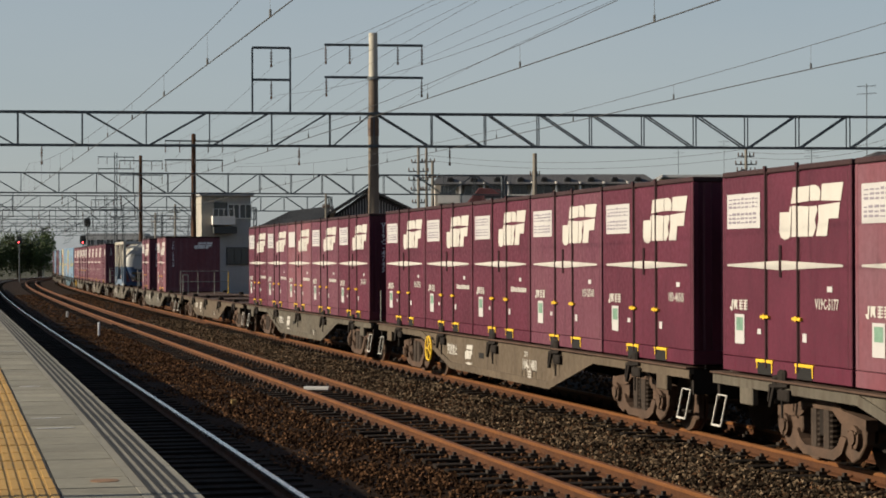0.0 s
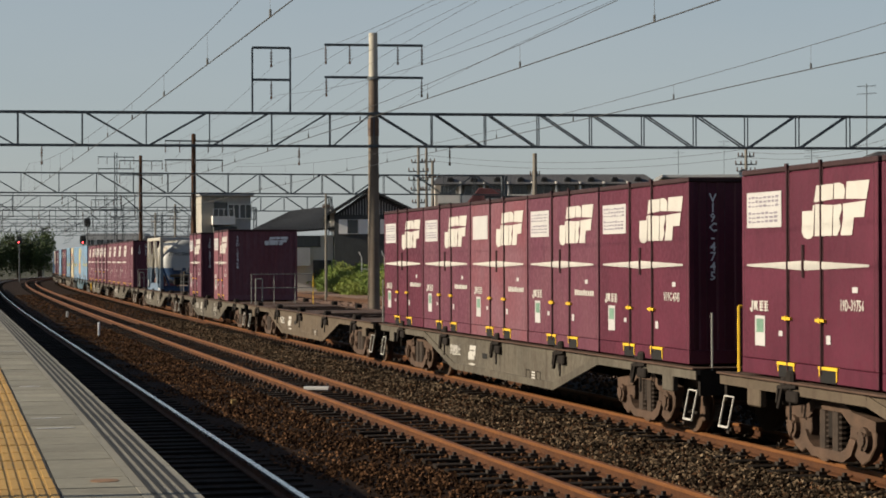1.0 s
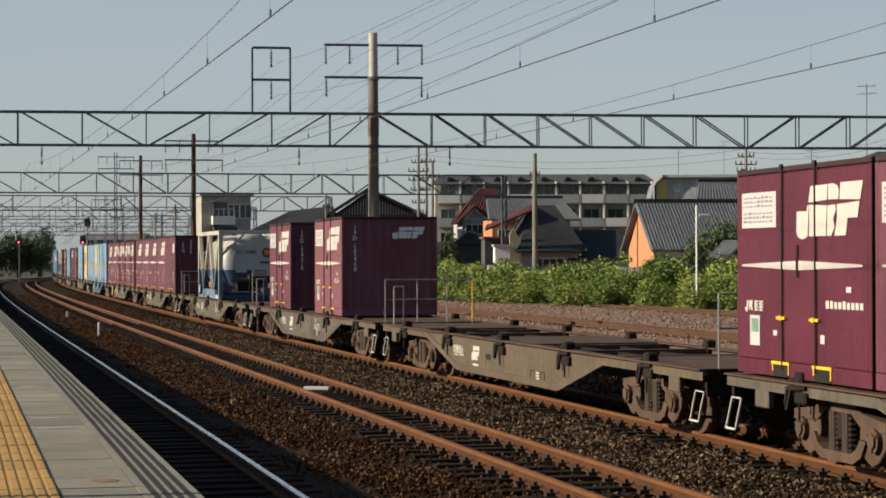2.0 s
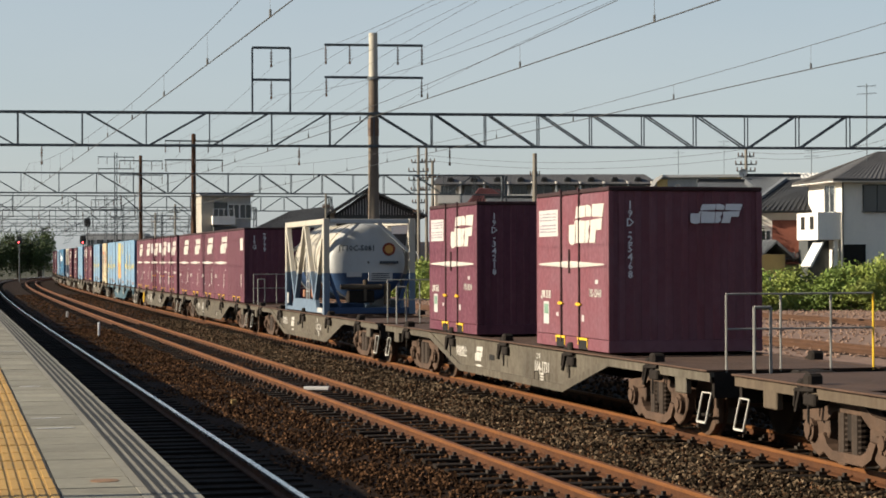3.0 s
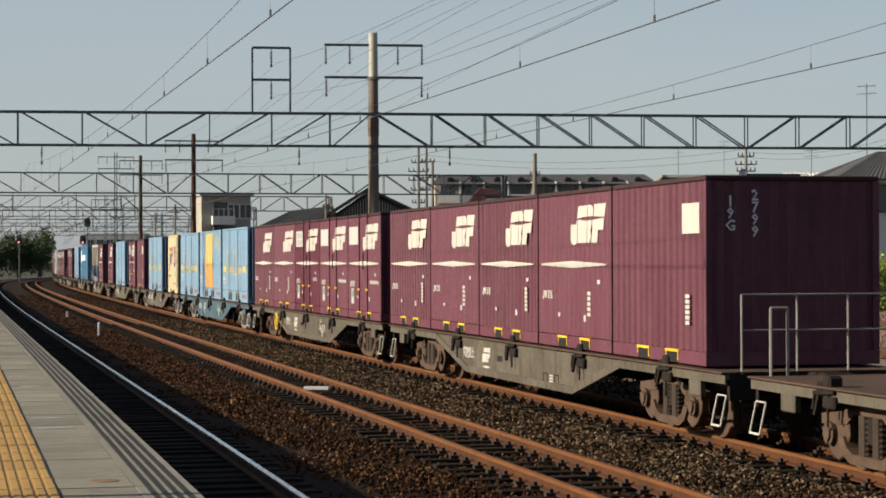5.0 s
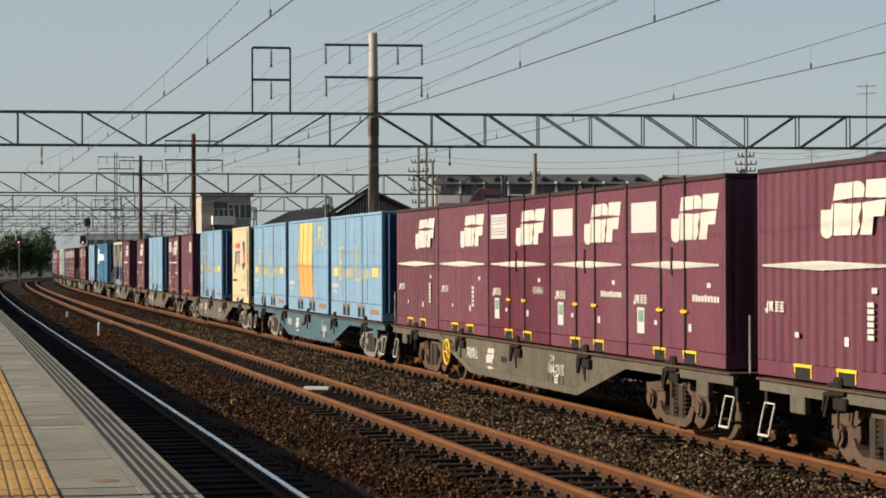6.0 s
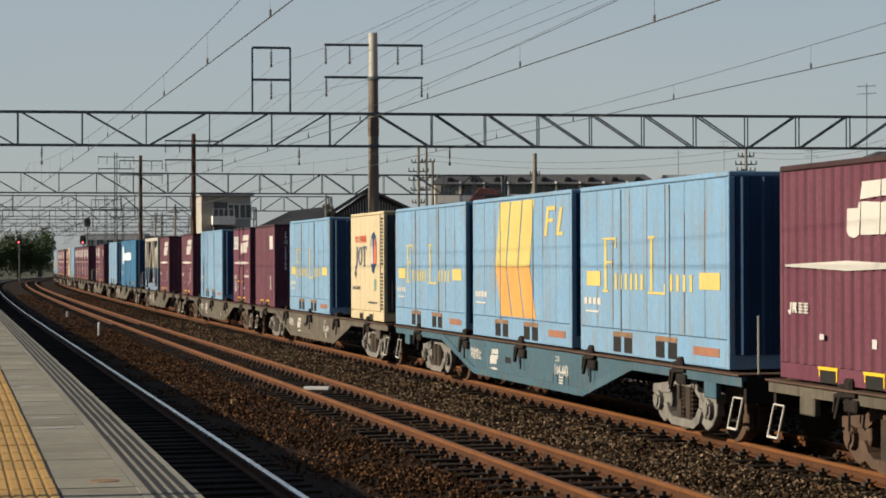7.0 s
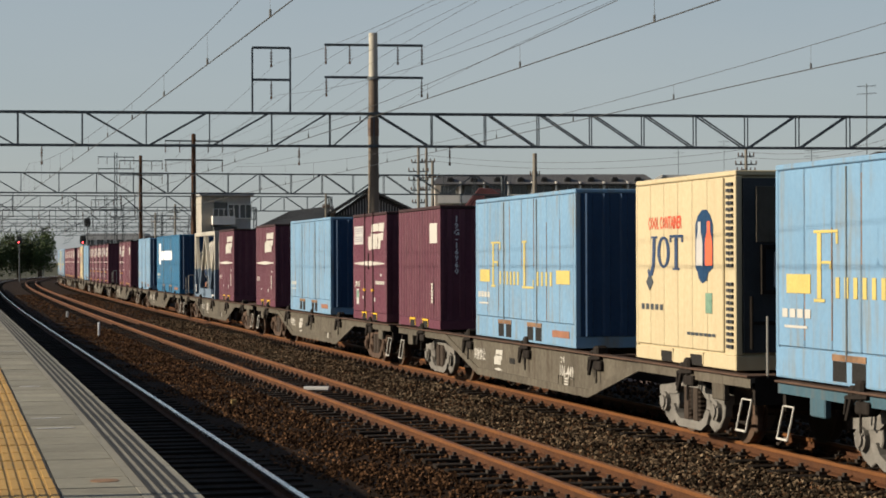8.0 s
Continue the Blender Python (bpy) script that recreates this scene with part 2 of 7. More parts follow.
def sweep(bm, profile, o, s0, s1, step=2.0, closed=True):
    """Sweeps an outline of (offset, height) along the line."""
    ss = np.arange(s0, s1 + step * 0.5, step)
    rows = [[bm.verts.new(line(s, o + p[0], p[1])) for p in profile] for s in ss]
    k = len(profile)
    fs = []
    for a, b in zip(rows, rows[1:]):
        for i in range(k if closed else k - 1):
            j = (i + 1) % k
            fs.append(bm.faces.new((a[i], a[j], b[j], b[i])))
    if closed:
        fs += [bm.faces.new(rows[0]), bm.faces.new(rows[-1])]
    bmesh.ops.recalc_face_normals(bm, faces=fs)
    return bm


O_MID, O_PLAT = -3.724, -7.703

# ---- ground ----
bm = bm_new()
vs = [bm.verts.new(p) for p in ((-2500, -1500, -0.45), (2500, -1500, -0.45), (2500, 3500, -0.45), (-2500, 3500, -0.45))]
bm.faces.new(vs)
tagged(part("ground", bm, M["soil"]), "bare brown soil with thin weeds beside the railway", "ground", kind="structure")
bm = bm_new()
sweep(bm, [(-13, -0.44), (-12.9, -0.30), (-9.1, -0.19), (-6.5, -0.175), (-5.8, -0.21), (-1.9, -0.20), (1.8, -0.20), (3.6, -0.34), (33, -0.36), (33.2, -0.44)], 0, -38, 400, 2.0, closed=False)
tagged(part("trackbed", bm, M["ballast_bed"]), "brown weathered ballast bed under the tracks", "ballast", kind="structure")

bm = bm_new()
sweep(bm, [(4.0, -0.36), (6.0, -0.165), (34.0, -0.165), (35.0, -0.44)], 0, -30, 330, 2.0, closed=False)
tagged(part("siding_bed", bm, M["siding_gravel"]), "pale brown gravel filling the disused sidings", "gravel", kind="structure")

RAIL = [(-0.0625, -0.153), (0.0625, -0.153), (0.0625, -0.135), (0.012, -0.118), (0.012, -0.045), (0.0325, -0.036), (0.0325, -0.004), (-0.0325, -0.004), (-0.0325, -0.036), (-0.012, -0.045), (-0.012, -0.118), (-0.0625, -0.135)]
HEAD = [(-0.0345, -0.041), (0.0345, -0.041), (0.0345, -0.007), (0.029, 0.0), (-0.029, 0.0), (-0.0345, -0.007)]


def sleeper_mesh():
    bm = bm_new()
    box(bm, -1.05, 1.05, -0.1, 0.1, -0.29, -0.155, 0.01)
    return mesh_of(bm, "sleeper", M["sleeper"])


def clip_mesh():
    bm = bm_new()
    for g in (-0.5335, 0.5335):
        for e in (-1, 1):
            box(bm, g + e * 0.115 - 0.05, g + e * 0.115 + 0.05, -0.05, 0.05, -0.16, -0.115)
            box(bm, g + e * 0.10 - 0.02, g + e * 0.10 + 0.02, -0.025, 0.025, -0.12, -0.075)
    return mesh_of(bm, "rail_fastening", M["clip"])


SLEEPER, CLIP = sleeper_mesh(), clip_mesh()


def track(name, o, s0, s1, head, label, near=110, body="rust", clips=True):
    root = tagged(empty(name), label, "railway track", kind="structure")
    for e in (-0.5335, 0.5335):
        r = part("rail", sweep(bm_new(), RAIL, o + e, s0, s1), M[body], root)
        part("rail_head", sweep(bm_new(), HEAD, o + e, s0, s1), M[head], r)
    s, k = s0, 0
    far = bm_new()
    while s < s1:
        if k < 165 and s < near:
            ob = part("sleeper", SLEEPER, None, root)
            ob.matrix_basis = on_line(s, o, random.uniform(-0.008, 0.008))
            if clips:
                part("rail_fastening", CLIP, None, ob)
        elif s < 230:
            bmesh.ops.create_cube(far, size=1.0, matrix=on_line(s, o, -0.22) @ Matrix.Diagonal((2.1, 0.2, 0.13, 1)))
        s += 0.61
        k += 1
    f = part("far_sleepers", far, M["sleeper"], root)
    f["kind"] = "stuff"
    return root


track("track_freight", 0.0, -38, 380, "rail_head", "rusty freight track with dark sleepers")
track("track_middle", O_MID, -38, 380, "rail_head", "rusty middle track with dark oily sleepers")
track("track_platform", O_PLAT, -38, 330, "rail_bright", "platform track with polished rail heads", near=60, clips=False)
track("track_siding", 13.5, -30, 300, "rust_dark", "rusty siding track in weedy ballast", near=55, body="rust_dark", clips=False)
track("track_siding_far", 24.0, -30, 300, "rust_dark", "rusty far siding track in weedy ballast", near=55, body="rust_dark", clips=False)


def stones(name, spots, size, material, label):
    """Loose ballast stones, each a small irregular block."""
    rng = np.random.default_rng(len(spots))
    cube = np.array([(x, y, z) for z in (-1, 1) for x, y in ((-1, -1), (1, -1), (1, 1), (-1, 1))], float)
    quads = np.array([(3, 2, 1, 0), (4, 5, 6, 7), (0, 1, 5, 4), (1, 2, 6, 5), (2, 3, 7, 6), (3, 0, 4, 7)])
    k = len(spots)
    P = np.array(spots)
    v = cube[None] * rng.uniform(0.55, 1.0, (k, 8, 3)) * (size * rng.uniform(0.5, 1.15, (k, 1, 3)))
    ax = rng.normal(size=(k, 3))
    ax /= np.linalg.norm(ax, axis=1)[:, None]
    an = rng.uniform(0, 3.1, (k, 1, 1))
    A = ax[:, None, :]
    v = v * np.cos(an) + np.cross(np.broadcast_to(A, v.shape), v) * np.sin(an) + A * (v * A).sum(-1, keepdims=True) * (1 - np.cos(an))
    v += P[:, None, :]
    f = (quads[None] + 8 * np.arange(k)[:, None, None]).reshape(-1, 4)
    me = bpy.data.meshes.new(name)
    me.from_pydata(v.reshape(-1, 3).tolist(), [], f.tolist())
    me.materials.append(material)
    return tagged(new(name, me), label, "ballast", kind="stuff")


def scatter(n, o0, o1, s0, s1, z, seed, power=1.6):
    rng = np.random.default_rng(seed)
    s = s0 + (s1 - s0) * rng.random(n) ** power
    o = rng.uniform(o0, o1, n)
    return [tuple(line(a, b, z + 0.015 * math.sin(a * 1.3 + b * 2.1) + rng.uniform(-0.02, 0.02))) for a, b in zip(s, o)]


stones("ballast_stones", scatter(60000, -6.7, -1.0, -12, 60, -0.195, 2), 0.025, M["stone"], "loose brown ballast stones between the tracks")
stones("ballast_stones_far", scatter(14000, -6.7, -0.9, 52, 140, -0.21, 7, 1.2), 0.035, M["stone"], "loose brown ballast stones further along the line")
stones("ballast_stones_grey", scatter(34000, -2.9, -0.75, -12, 70, -0.185, 3), 0.027, M["stone_grey"], "loose grey ballast stones at the freight track")
stones("ballast_stones_beyond", scatter(16000, -0.75, 4.2, -12, 70, -0.185, 9), 0.032, M["stone"], "loose dark ballast stones under and beyond the freight track")
stones("ballast_stones_siding", scatter(12000, 6, 33, 30, 115, -0.155, 4, 1.0), 0.05, M["siding_gravel"], "loose stones over the sidings")

# ---- platform ----
P_EDGE, P_TOP = -9.22, 1.02
plat = tagged(empty("platform"), "grey concrete station platform with yellow tactile strip", "platform", kind="structure")
part("platform_wall", sweep(bm_new(), [(-0.12, -0.4), (-0.02, -0.4), (-0.02, P_TOP - 0.16), (-0.12, P_TOP - 0.16)], P_EDGE, -38, 170, 2.0), M["concrete"], plat)
part("platform_base", sweep(bm_new(), [(-9.0, -0.4), (-0.2, -0.4), (-0.2, P_TOP - 0.1), (-9.0, P_TOP - 0.1)], P_EDGE, -38, 170, 2.0), M["concrete"], plat)


def slab_row(name, o0, o1, s0, s1, pitch, material, ribs=0, limit=290):
    """Paving pieces laid along the platform edge."""
    bm = bm_new()
    box(bm, o0, o1, 0.007, pitch - 0.007, -0.098, 0.0)
    if ribs:
        w = (o1 - o0) / ribs
        for i in range(ribs):
            box(bm, o0 + w * (i + 0.2), o0 + w * (i + 0.8), 0.02, pitch - 0.02, 0.0, 0.005)
    me = mesh_of(bm, name, material)
    s, k = s0, 0
    while s < s1 and k < limit:
        ob = part(name, me, None, plat)
        ob.matrix_basis = on_line(s, P_EDGE, P_TOP + random.uniform(-0.002, 0.002))
        s += pitch
        k += 1
    return s


slab_row("coping_stone", -0.34, 0.0, -38, 168, 1.2, M["platform_edge"])
slab_row("paving_slab", -0.80, -0.345, slab_row("paving_slab", -0.80, -0.345, -38, 60, 0.6, M["platform"]), 168, 1.8, M["platform"])
slab_row("tactile_tile", -1.16, -0.805, -38, 130, 0.6, M["tactile"], ribs=5)
slab_row("paving_slab", -2.40, -1.165, -38, 168, 2.4, M["platform"])
slab_row("paving_slab", -9.0, -2.405, -38, 168, 4.8, M["platform"])
for o in (-0.07, -0.135, -0.20, -0.265):
    part("edge_groove", sweep(bm_new(), [(-0.016, P_TOP + 0.002), (0.016, P_TOP + 0.002), (0.016, P_TOP + 0.005), (-0.016, P_TOP + 0.005)], P_EDGE + o, -38, 168, 2.0), M["groove"], plat, "dark anti-slip groove")
for o in (-0.815, -1.165):
    part("joint_strip", sweep(bm_new(), [(-0.008, P_TOP + 0.001), (0.008, P_TOP + 0.001), (0.008, P_TOP + 0.0045), (-0.008, P_TOP + 0.0045)], P_EDGE + o, -38, 168, 2.0), M["groove"], plat)


pp = tagged(empty("platform_post", on_line(-5.85, -11.35, P_TOP)), "slim grey steel post standing on the platform", "post")
part("shaft", rod(bm_new(), (0, 0, 0.012), (0, 0, 3.2), 0.045, 12), M["steel"], pp)
part("foot_plate", box(bm_new(), -0.12, 0.12, -0.12, 0.12, 0, 0.012), M["steel"], pp)

# ---- writing ----
_text = {}


def text_mesh(words, size, material, vertical=False):
    """Flat lettering in the x-z plane, reading along +x, centred, facing -y."""
    key = (words, size, material.name, vertical)
    if key in _text:
        return _text[key]
    cu = bpy.data.curves.new("lettering", 'FONT')
    cu.body = "\n".join(words) if vertical else words
    cu.size, cu.align_x, cu.align_y, cu.resolution_u = size, 'CENTER', 'CENTER', 1
    cu.extrude = 0.001
    cu.offset = size * 0.014
    if vertical:
        cu.space_line = 0.78
    ob = bpy.data.objects.new("lettering", cu)
    scene.collection.objects.link(ob)
    me = bpy.data.meshes.new_from_object(ob.evaluated_get(bpy.context.evaluated_depsgraph_get()))
    bpy.data.objects.remove(ob)
    me.transform(Matrix.Rotation(radians(90), 4, 'X'))
    me.materials.clear()
    me.materials.append(material)
    _text[key] = me
    return me


SIDE = Matrix.Rotation(radians(-90), 4, 'Z')      # turns lettering on to a side wall that faces -x


def write(words, size, material, parent, where, side=True, name="lettering", vertical=False, label="", squeeze=1.0):
    ob = part(name, text_mesh(words, size, material, vertical), None, parent, label)
    ob.matrix_basis = Matrix.Translation(where) @ (SIDE if side else Matrix.Identity(4)) @ Matrix.Diagonal((squeeze, 1, 1, 1))
    return ob


# ---- containers: local y runs from the leading end (0) to the trailing end, x = -W/2 is the side towards the platform ----
CW, CH, CL = 2.44, 2.5, 3.715


def emblem(bm, x, y, z, w, h, side=True, t=0.004):
    """A slanted block emblem: a hooked stroke, two split blocks and a spark-shaped gap."""
    def u(px, pz):
        px = px + 0.02 * (pz - 0.5)
        return (y - px * w, z + pz * h) if side else (y + px * w, z + pz * h)
    shapes = ([(0.0, 0.52), (0.0, 0.13), (0.03, 0.04), (0.09, 0.0), (0.14, 0.01), (0.185, 0.06), (0.195, 0.62), (0.17, 0.62), (0.16, 0.52)],
              [(0.205, 0.05), (0.47, 0.05), (0.475, 0.60), (0.205, 0.635)],
              [(0.485, 0.05), (0.55, 0.05), (0.60, 0.20), (0.575, 0.36), (0.615, 0.52), (0.60, 0.61), (0.485, 0.60)],
              [(0.60, 0.05), (0.77, 0.05), (0.79, 0.36), (0.935, 0.36), (0.955, 0.645), (0.625, 0.612), (0.635, 0.36)],
              [(0.185, 0.672), (0.475, 0.705), (0.48, 0.985), (0.215, 0.975)],
              [(0.49, 0.708), (0.645, 0.70), (0.655, 0.86), (0.63, 0.95), (0.56, 0.995), (0.49, 0.99)],
              [(0.665, 0.698), (0.965, 0.67), (1.0, 1.0), (0.675, 1.0)])
    for sh in shapes:
        prism(bm, [u(*p) for p in sh], 'x' if side else 'y', x, x - t)
    return bm


def spark(bm, x, y0, y1, z, h):
    c = (y0 + y1) / 2
    prism(bm, [(y0, z - h * 0.22), (c, z - h), (y1, z - h * 0.22), (y1, z + h * 0.22), (c, z + h), (y0, z + h * 0.22)], 'x', x, x - 0.004)


def pockets(root, L, paint, ys, frame_mat, w=0.42):
    """Fork-lift pockets in the bottom rail, black for their shade, with a painted rim."""
    for y in ys:
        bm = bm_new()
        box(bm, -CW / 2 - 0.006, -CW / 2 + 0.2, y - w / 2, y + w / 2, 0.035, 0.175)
        p = part("fork_pocket", bm, M["opening_shade"], root, "black block for the shaded fork-lift pocket")
        bm = bm_new()
        box(bm, -CW / 2 - 0.014, -CW / 2 + 0.05, y - w / 2 - 0.045, y + w / 2 + 0.045, 0.177, 0.212)
        box(bm, -CW / 2 - 0.011, -CW / 2 + 0.05, y - w / 2 - 0.028, y - w / 2 - 0.003, 0.06, 0.176)
        box(bm, -CW / 2 - 0.011, -CW / 2 + 0.05, y + w / 2 + 0.003, y + w / 2 + 0.028, 0.10, 0.176)
        part("pocket_rim", bm, frame_mat, p, "worn yellow rim")


def shell(root, L, paint, H=CH, W=CW):
    """Floor, walls, roof and edge posts of a box container."""
    w = W / 2
    bm = bm_new()
    box(bm, -w + 0.03, w - 0.03, 0.04, L - 0.04, 0.15, H - 0.03)
    part("body", bm, paint, root)
    bm = bm_new()
    box(bm, -w, w, 0.0, L, H - 0.07, H - 0.004, 0.012)
    part("roof", bm, M["roof_rim"] if paint.name.find("maroon") >= 0 else paint, root)
    bm = bm_new()
    box(bm, -w, w, 0.0, L, 0.03, 0.21, 0.008)
    part("bottom_frame", bm, paint, root)
    for y0, y1 in ((0.0, 0.075), (L - 0.075, L)):
        for x0, x1 in ((-w, -w + 0.09), (w - 0.09, w)):
            bm = bm_new()
            box(bm, x0, x1, y0, y1, 0.212, H - 0.072, 0.01)
            part("corner_post", bm, paint, root)


def corrugated(bm, y, d, W, n, depth, z0, z1):
    """One folded sheet across the end of a container."""
    pts = [(-W / 2 + 0.095, y - d * 0.03), (-W / 2 + 0.095, y)]
    for i in range(n):
        x = -W / 2 + 0.22 + (W - 0.44) * i / (n - 1)
        pts += [(x - 0.07, y), (x - 0.04, y + d * depth), (x + 0.04, y + d * depth), (x + 0.07, y)]
    pts += [(W / 2 - 0.095, y), (W / 2 - 0.095, y - d * 0.03)]
    return prism(bm, pts, 'z', z0, z1)


def end_ribs(root, L, paint, H=CH, n=9, W=CW):
    for y, d in ((0.045, -1), (L - 0.045, 1)):
        part("end_wall", corrugated(bm_new(), y, d, W, n, 0.025, 0.215, H - 0.075), paint, root)


def side_marks(root, L, plate_style, numbered=True, spark_on=True, logo_u=(0.49, 0.95), sticker=True, ribbed=False):
    """Markings on the side wall: emblem, spark band, notice plate, small plates."""
    x = -CW / 2 - (0.012 if ribbed else 0.006)
    def Y(u):
        return L * (1 - u)
    part("emblem", emblem(bm_new(), x, Y(logo_u[0]), CH * 0.655, L * (logo_u[1] - logo_u[0]), CH * 0.245), M["white_paint"], root, "white slanted block emblem")
    if spark_on:
        bm = bm_new()
        spark(bm, x, Y(0.95), Y(0.05), CH * 0.535, 0.055)
        part("spark_band", bm, M["white_paint"], root, "long white diamond band")
    if plate_style:
        bm = bm_new()
        box(bm, x - 0.004, x, Y(0.33), Y(0.05), CH * 0.715, CH * 0.885)
        p = part("notice_plate", bm, M["plate"], root, "white notice plate")
        if plate_style > 1:
            bm = bm_new()
            rng = random.Random(plate_style)
            for r in range(2):
                u = 0.065
                while u < 0.30:
                    w = rng.uniform(0.012, 0.03)
                    z = CH * (0.815 - 0.075 * r)
                    for q in range(3):
                        box(bm, x - 0.007, x - 0.0045, Y(min(u + w, 0.315)), Y(u), z + q * 0.05, z + q * 0.05 + rng.uniform(0.012, 0.03))
                    u += w + 0.010
            part("printed_bars", bm, M["ink"], p)
    bm = bm_new()
    z0, z1 = CH * 0.318, CH * 0.365
    prism(bm, [(Y(0.07), z0 + 0.03), (Y(0.08), z0 - 0.02), (Y(0.093), z0 - 0.02), (Y(0.10), z1), (Y(0.088), z1), (Y(0.086), z0 + 0.03)], 'x', x, x - 0.004)
    prism(bm, [(Y(0.105), z0), (Y(0.113), z0), (Y(0.115), z0 + 0.05), (Y(0.128), z0), (Y(0.138), z0), (Y(0.132), z0 + 0.06), (Y(0.138), z1), (Y(0.105), z1)], 'x', x, x - 0.004)
    for u in (0.15, 0.19):
        for q in range(4):
            box(bm, x - 0.004, x, Y(u + 0.032), Y(u), z0 + q * 0.034, z0 + q * 0.034 + 0.018)
        box(bm, x - 0.0075, x - 0.0042, Y(u + 0.02), Y(u + 0.012), z0 - 0.006, z1)
    part("owner_marking", bm, M["white_paint"], root)
    if sticker:
        bm = bm_new()
        box(bm, x - 0.004, x, Y(0.195), Y(0.115), CH * 0.15, CH * 0.295)
        st = part("sticker", bm, M["plate"], root, "tall white and green sticker")
        bm = bm_new()
        box(bm, x - 0.0075, x - 0.0045, Y(0.185), Y(0.128), CH * 0.215, CH * 0.28)
        part("sticker_print", bm, M["green_mark"], st)
    for ua, ub, za, zb in ((0.84, 0.875, 0.418, 0.443), (0.305, 0.335, 0.205, 0.23), (0.66, 0.69, 0.185, 0.225)):
        part("tag_plate", box(bm_new(), x - 0.004, x, Y(ub), Y(ua), CH * za, CH * zb), M["plate"], root)
    if not numbered:
        return
    bm = bm_new()
    u = 0.70
    for i in range(9):
        box(bm, x - 0.004, x, Y(u + 0.021), Y(u), CH * 0.345, CH * 0.375 + (0.012 if i in (0, 1, 4) else 0))
        u += 0.029
    part("number_bars", bm, M["white_paint"], root)


def container_root(label, group="rail containers"):
    return tagged(empty("rail_container"), label, "freight container", group)


def door_container(paint, plate_style, label):
    L = CL
    root = container_root(label)
    shell(root, L, paint)
    end_ribs(root, L, paint)
    x = -CW / 2
    for u0, u1 in ((0.02, 0.365), (0.385, 0.615), (0.635, 0.98)):
        bm = bm_new()
        box(bm, x - 0.002, x + 0.04, L * (1 - u1), L * (1 - u0), 0.215, CH - 0.085, 0.012)
        part("door_panel", bm, paint, root)
    for u in (0.375, 0.625):
        bm = bm_new()
        box(bm, x - 0.0, x + 0.03, L * (1 - u) - 0.032, L * (1 - u) + 0.032, 0.2, CH - 0.02)
        part("door_gasket", bm, M["gasket"], root, "dark door seal")
        bm = bm_new()
        rod(bm, (x - 0.012, L * (1 - u), 0.12), (x - 0.012, L * (1 - u), CH + 0.015), 0.014, 6)
        box(bm, x - 0.03, x, L * (1 - u) - 0.03, L * (1 - u) + 0.03, CH - 0.03, CH + 0.02)
        r = part("lock_rod", bm, M["gasket"], root)
        bm = bm_new()
        box(bm, x - 0.04, x - 0.008, L * (1 - u) - 0.13, L * (1 - u) + 0.11, CH * 0.283, CH * 0.296)
        box(bm, x - 0.045, x - 0.008, L * (1 - u) - 0.02, L * (1 - u) + 0.02, CH * 0.278, CH * 0.302)
        part("lock_handle", bm, M["yellow"], r, "yellow lock handle")
    bm = bm_new()
    rod(bm, (x - 0.012, L * 0.505, CH * 0.48), (x - 0.012, L * 0.505, CH * 0.63), 0.022, 6)
    part("centre_latch", bm, M["gasket"], root)
    side_marks(root, L, plate_style)
    pockets(root, L, paint, (L * 0.33, L * 0.64), M["yellow"])
    return root


def ribbed_container(paint, label, mark=True):
    L = CL
    root = container_root(label)
    shell(root, L, paint)
    end_ribs(root, L, paint)
    x = -CW / 2 + 0.03
    n = 15
    for i in range(n):
        y = 0.16 + (L - 0.32) * i / (n - 1)
        bm = bm_new()
        prism(bm, [(x, y - 0.075), (x - 0.033, y - 0.045), (x - 0.033, y + 0.045), (x, y + 0.075)], 'z', 0.22, CH - 0.08)
        part("wall_rib", bm, paint, root)
    if mark:
        side_marks(root, L, 0, False, logo_u=(0.50, 0.95), sticker=False, ribbed=True)
    else:
        bm = bm_new()
        box(bm, x - 0.042, x - 0.034, L * 0.05, L * 0.22, CH * 0.70, CH * 0.86)
        part("emblem_plate", bm, M["white_paint"], root, "white plate")
    bm = bm_new()
    for i in range(6):
        box(bm, x - 0.042, x - 0.034, L * 0.15, L * 0.19, CH * 0.22 + i * 0.07, CH * 0.22 + i * 0.07 + 0.05)
    part("number_bars", bm, M["white_paint"], root)
    pockets(root, L, paint, (L * 0.33, L * 0.64), M["yellow"])
    return root


def plain_container(paint, label):
    L = CL
    root = container_root(label)
    shell(root, L, paint)
    end_ribs(root, L, paint)
    x = -CW / 2
    bm = bm_new()
    box(bm, x - 0.001, x + 0.04, 0.08, L - 0.08, 0.22, CH - 0.08, 0.015)
    part("side_panel", bm, paint, root)
    for i in range(15):
        y = 0.17 + (L - 0.34) * i / 14
        part("wall_rib", prism(bm_new(), [(x, y - 0.07), (x - 0.010, y - 0.05), (x - 0.010, y + 0.05), (x, y + 0.07)], 'z', 0.23, CH - 0.09), paint, root)
    side_marks(root, L, 0, False, sticker=False, ribbed=True)
    bm = bm_new()
    for i in range(5):
        box(bm, x - 0.015, x - 0.008, L * 0.25, L * 0.29, CH * 0.22 + i * 0.08, CH * 0.22 + i * 0.08 + 0.055)
    part("number_bars", bm, M["white_paint"], root)
    pockets(root, L, paint, (L * 0.33, L * 0.64), M["yellow"])
    return root


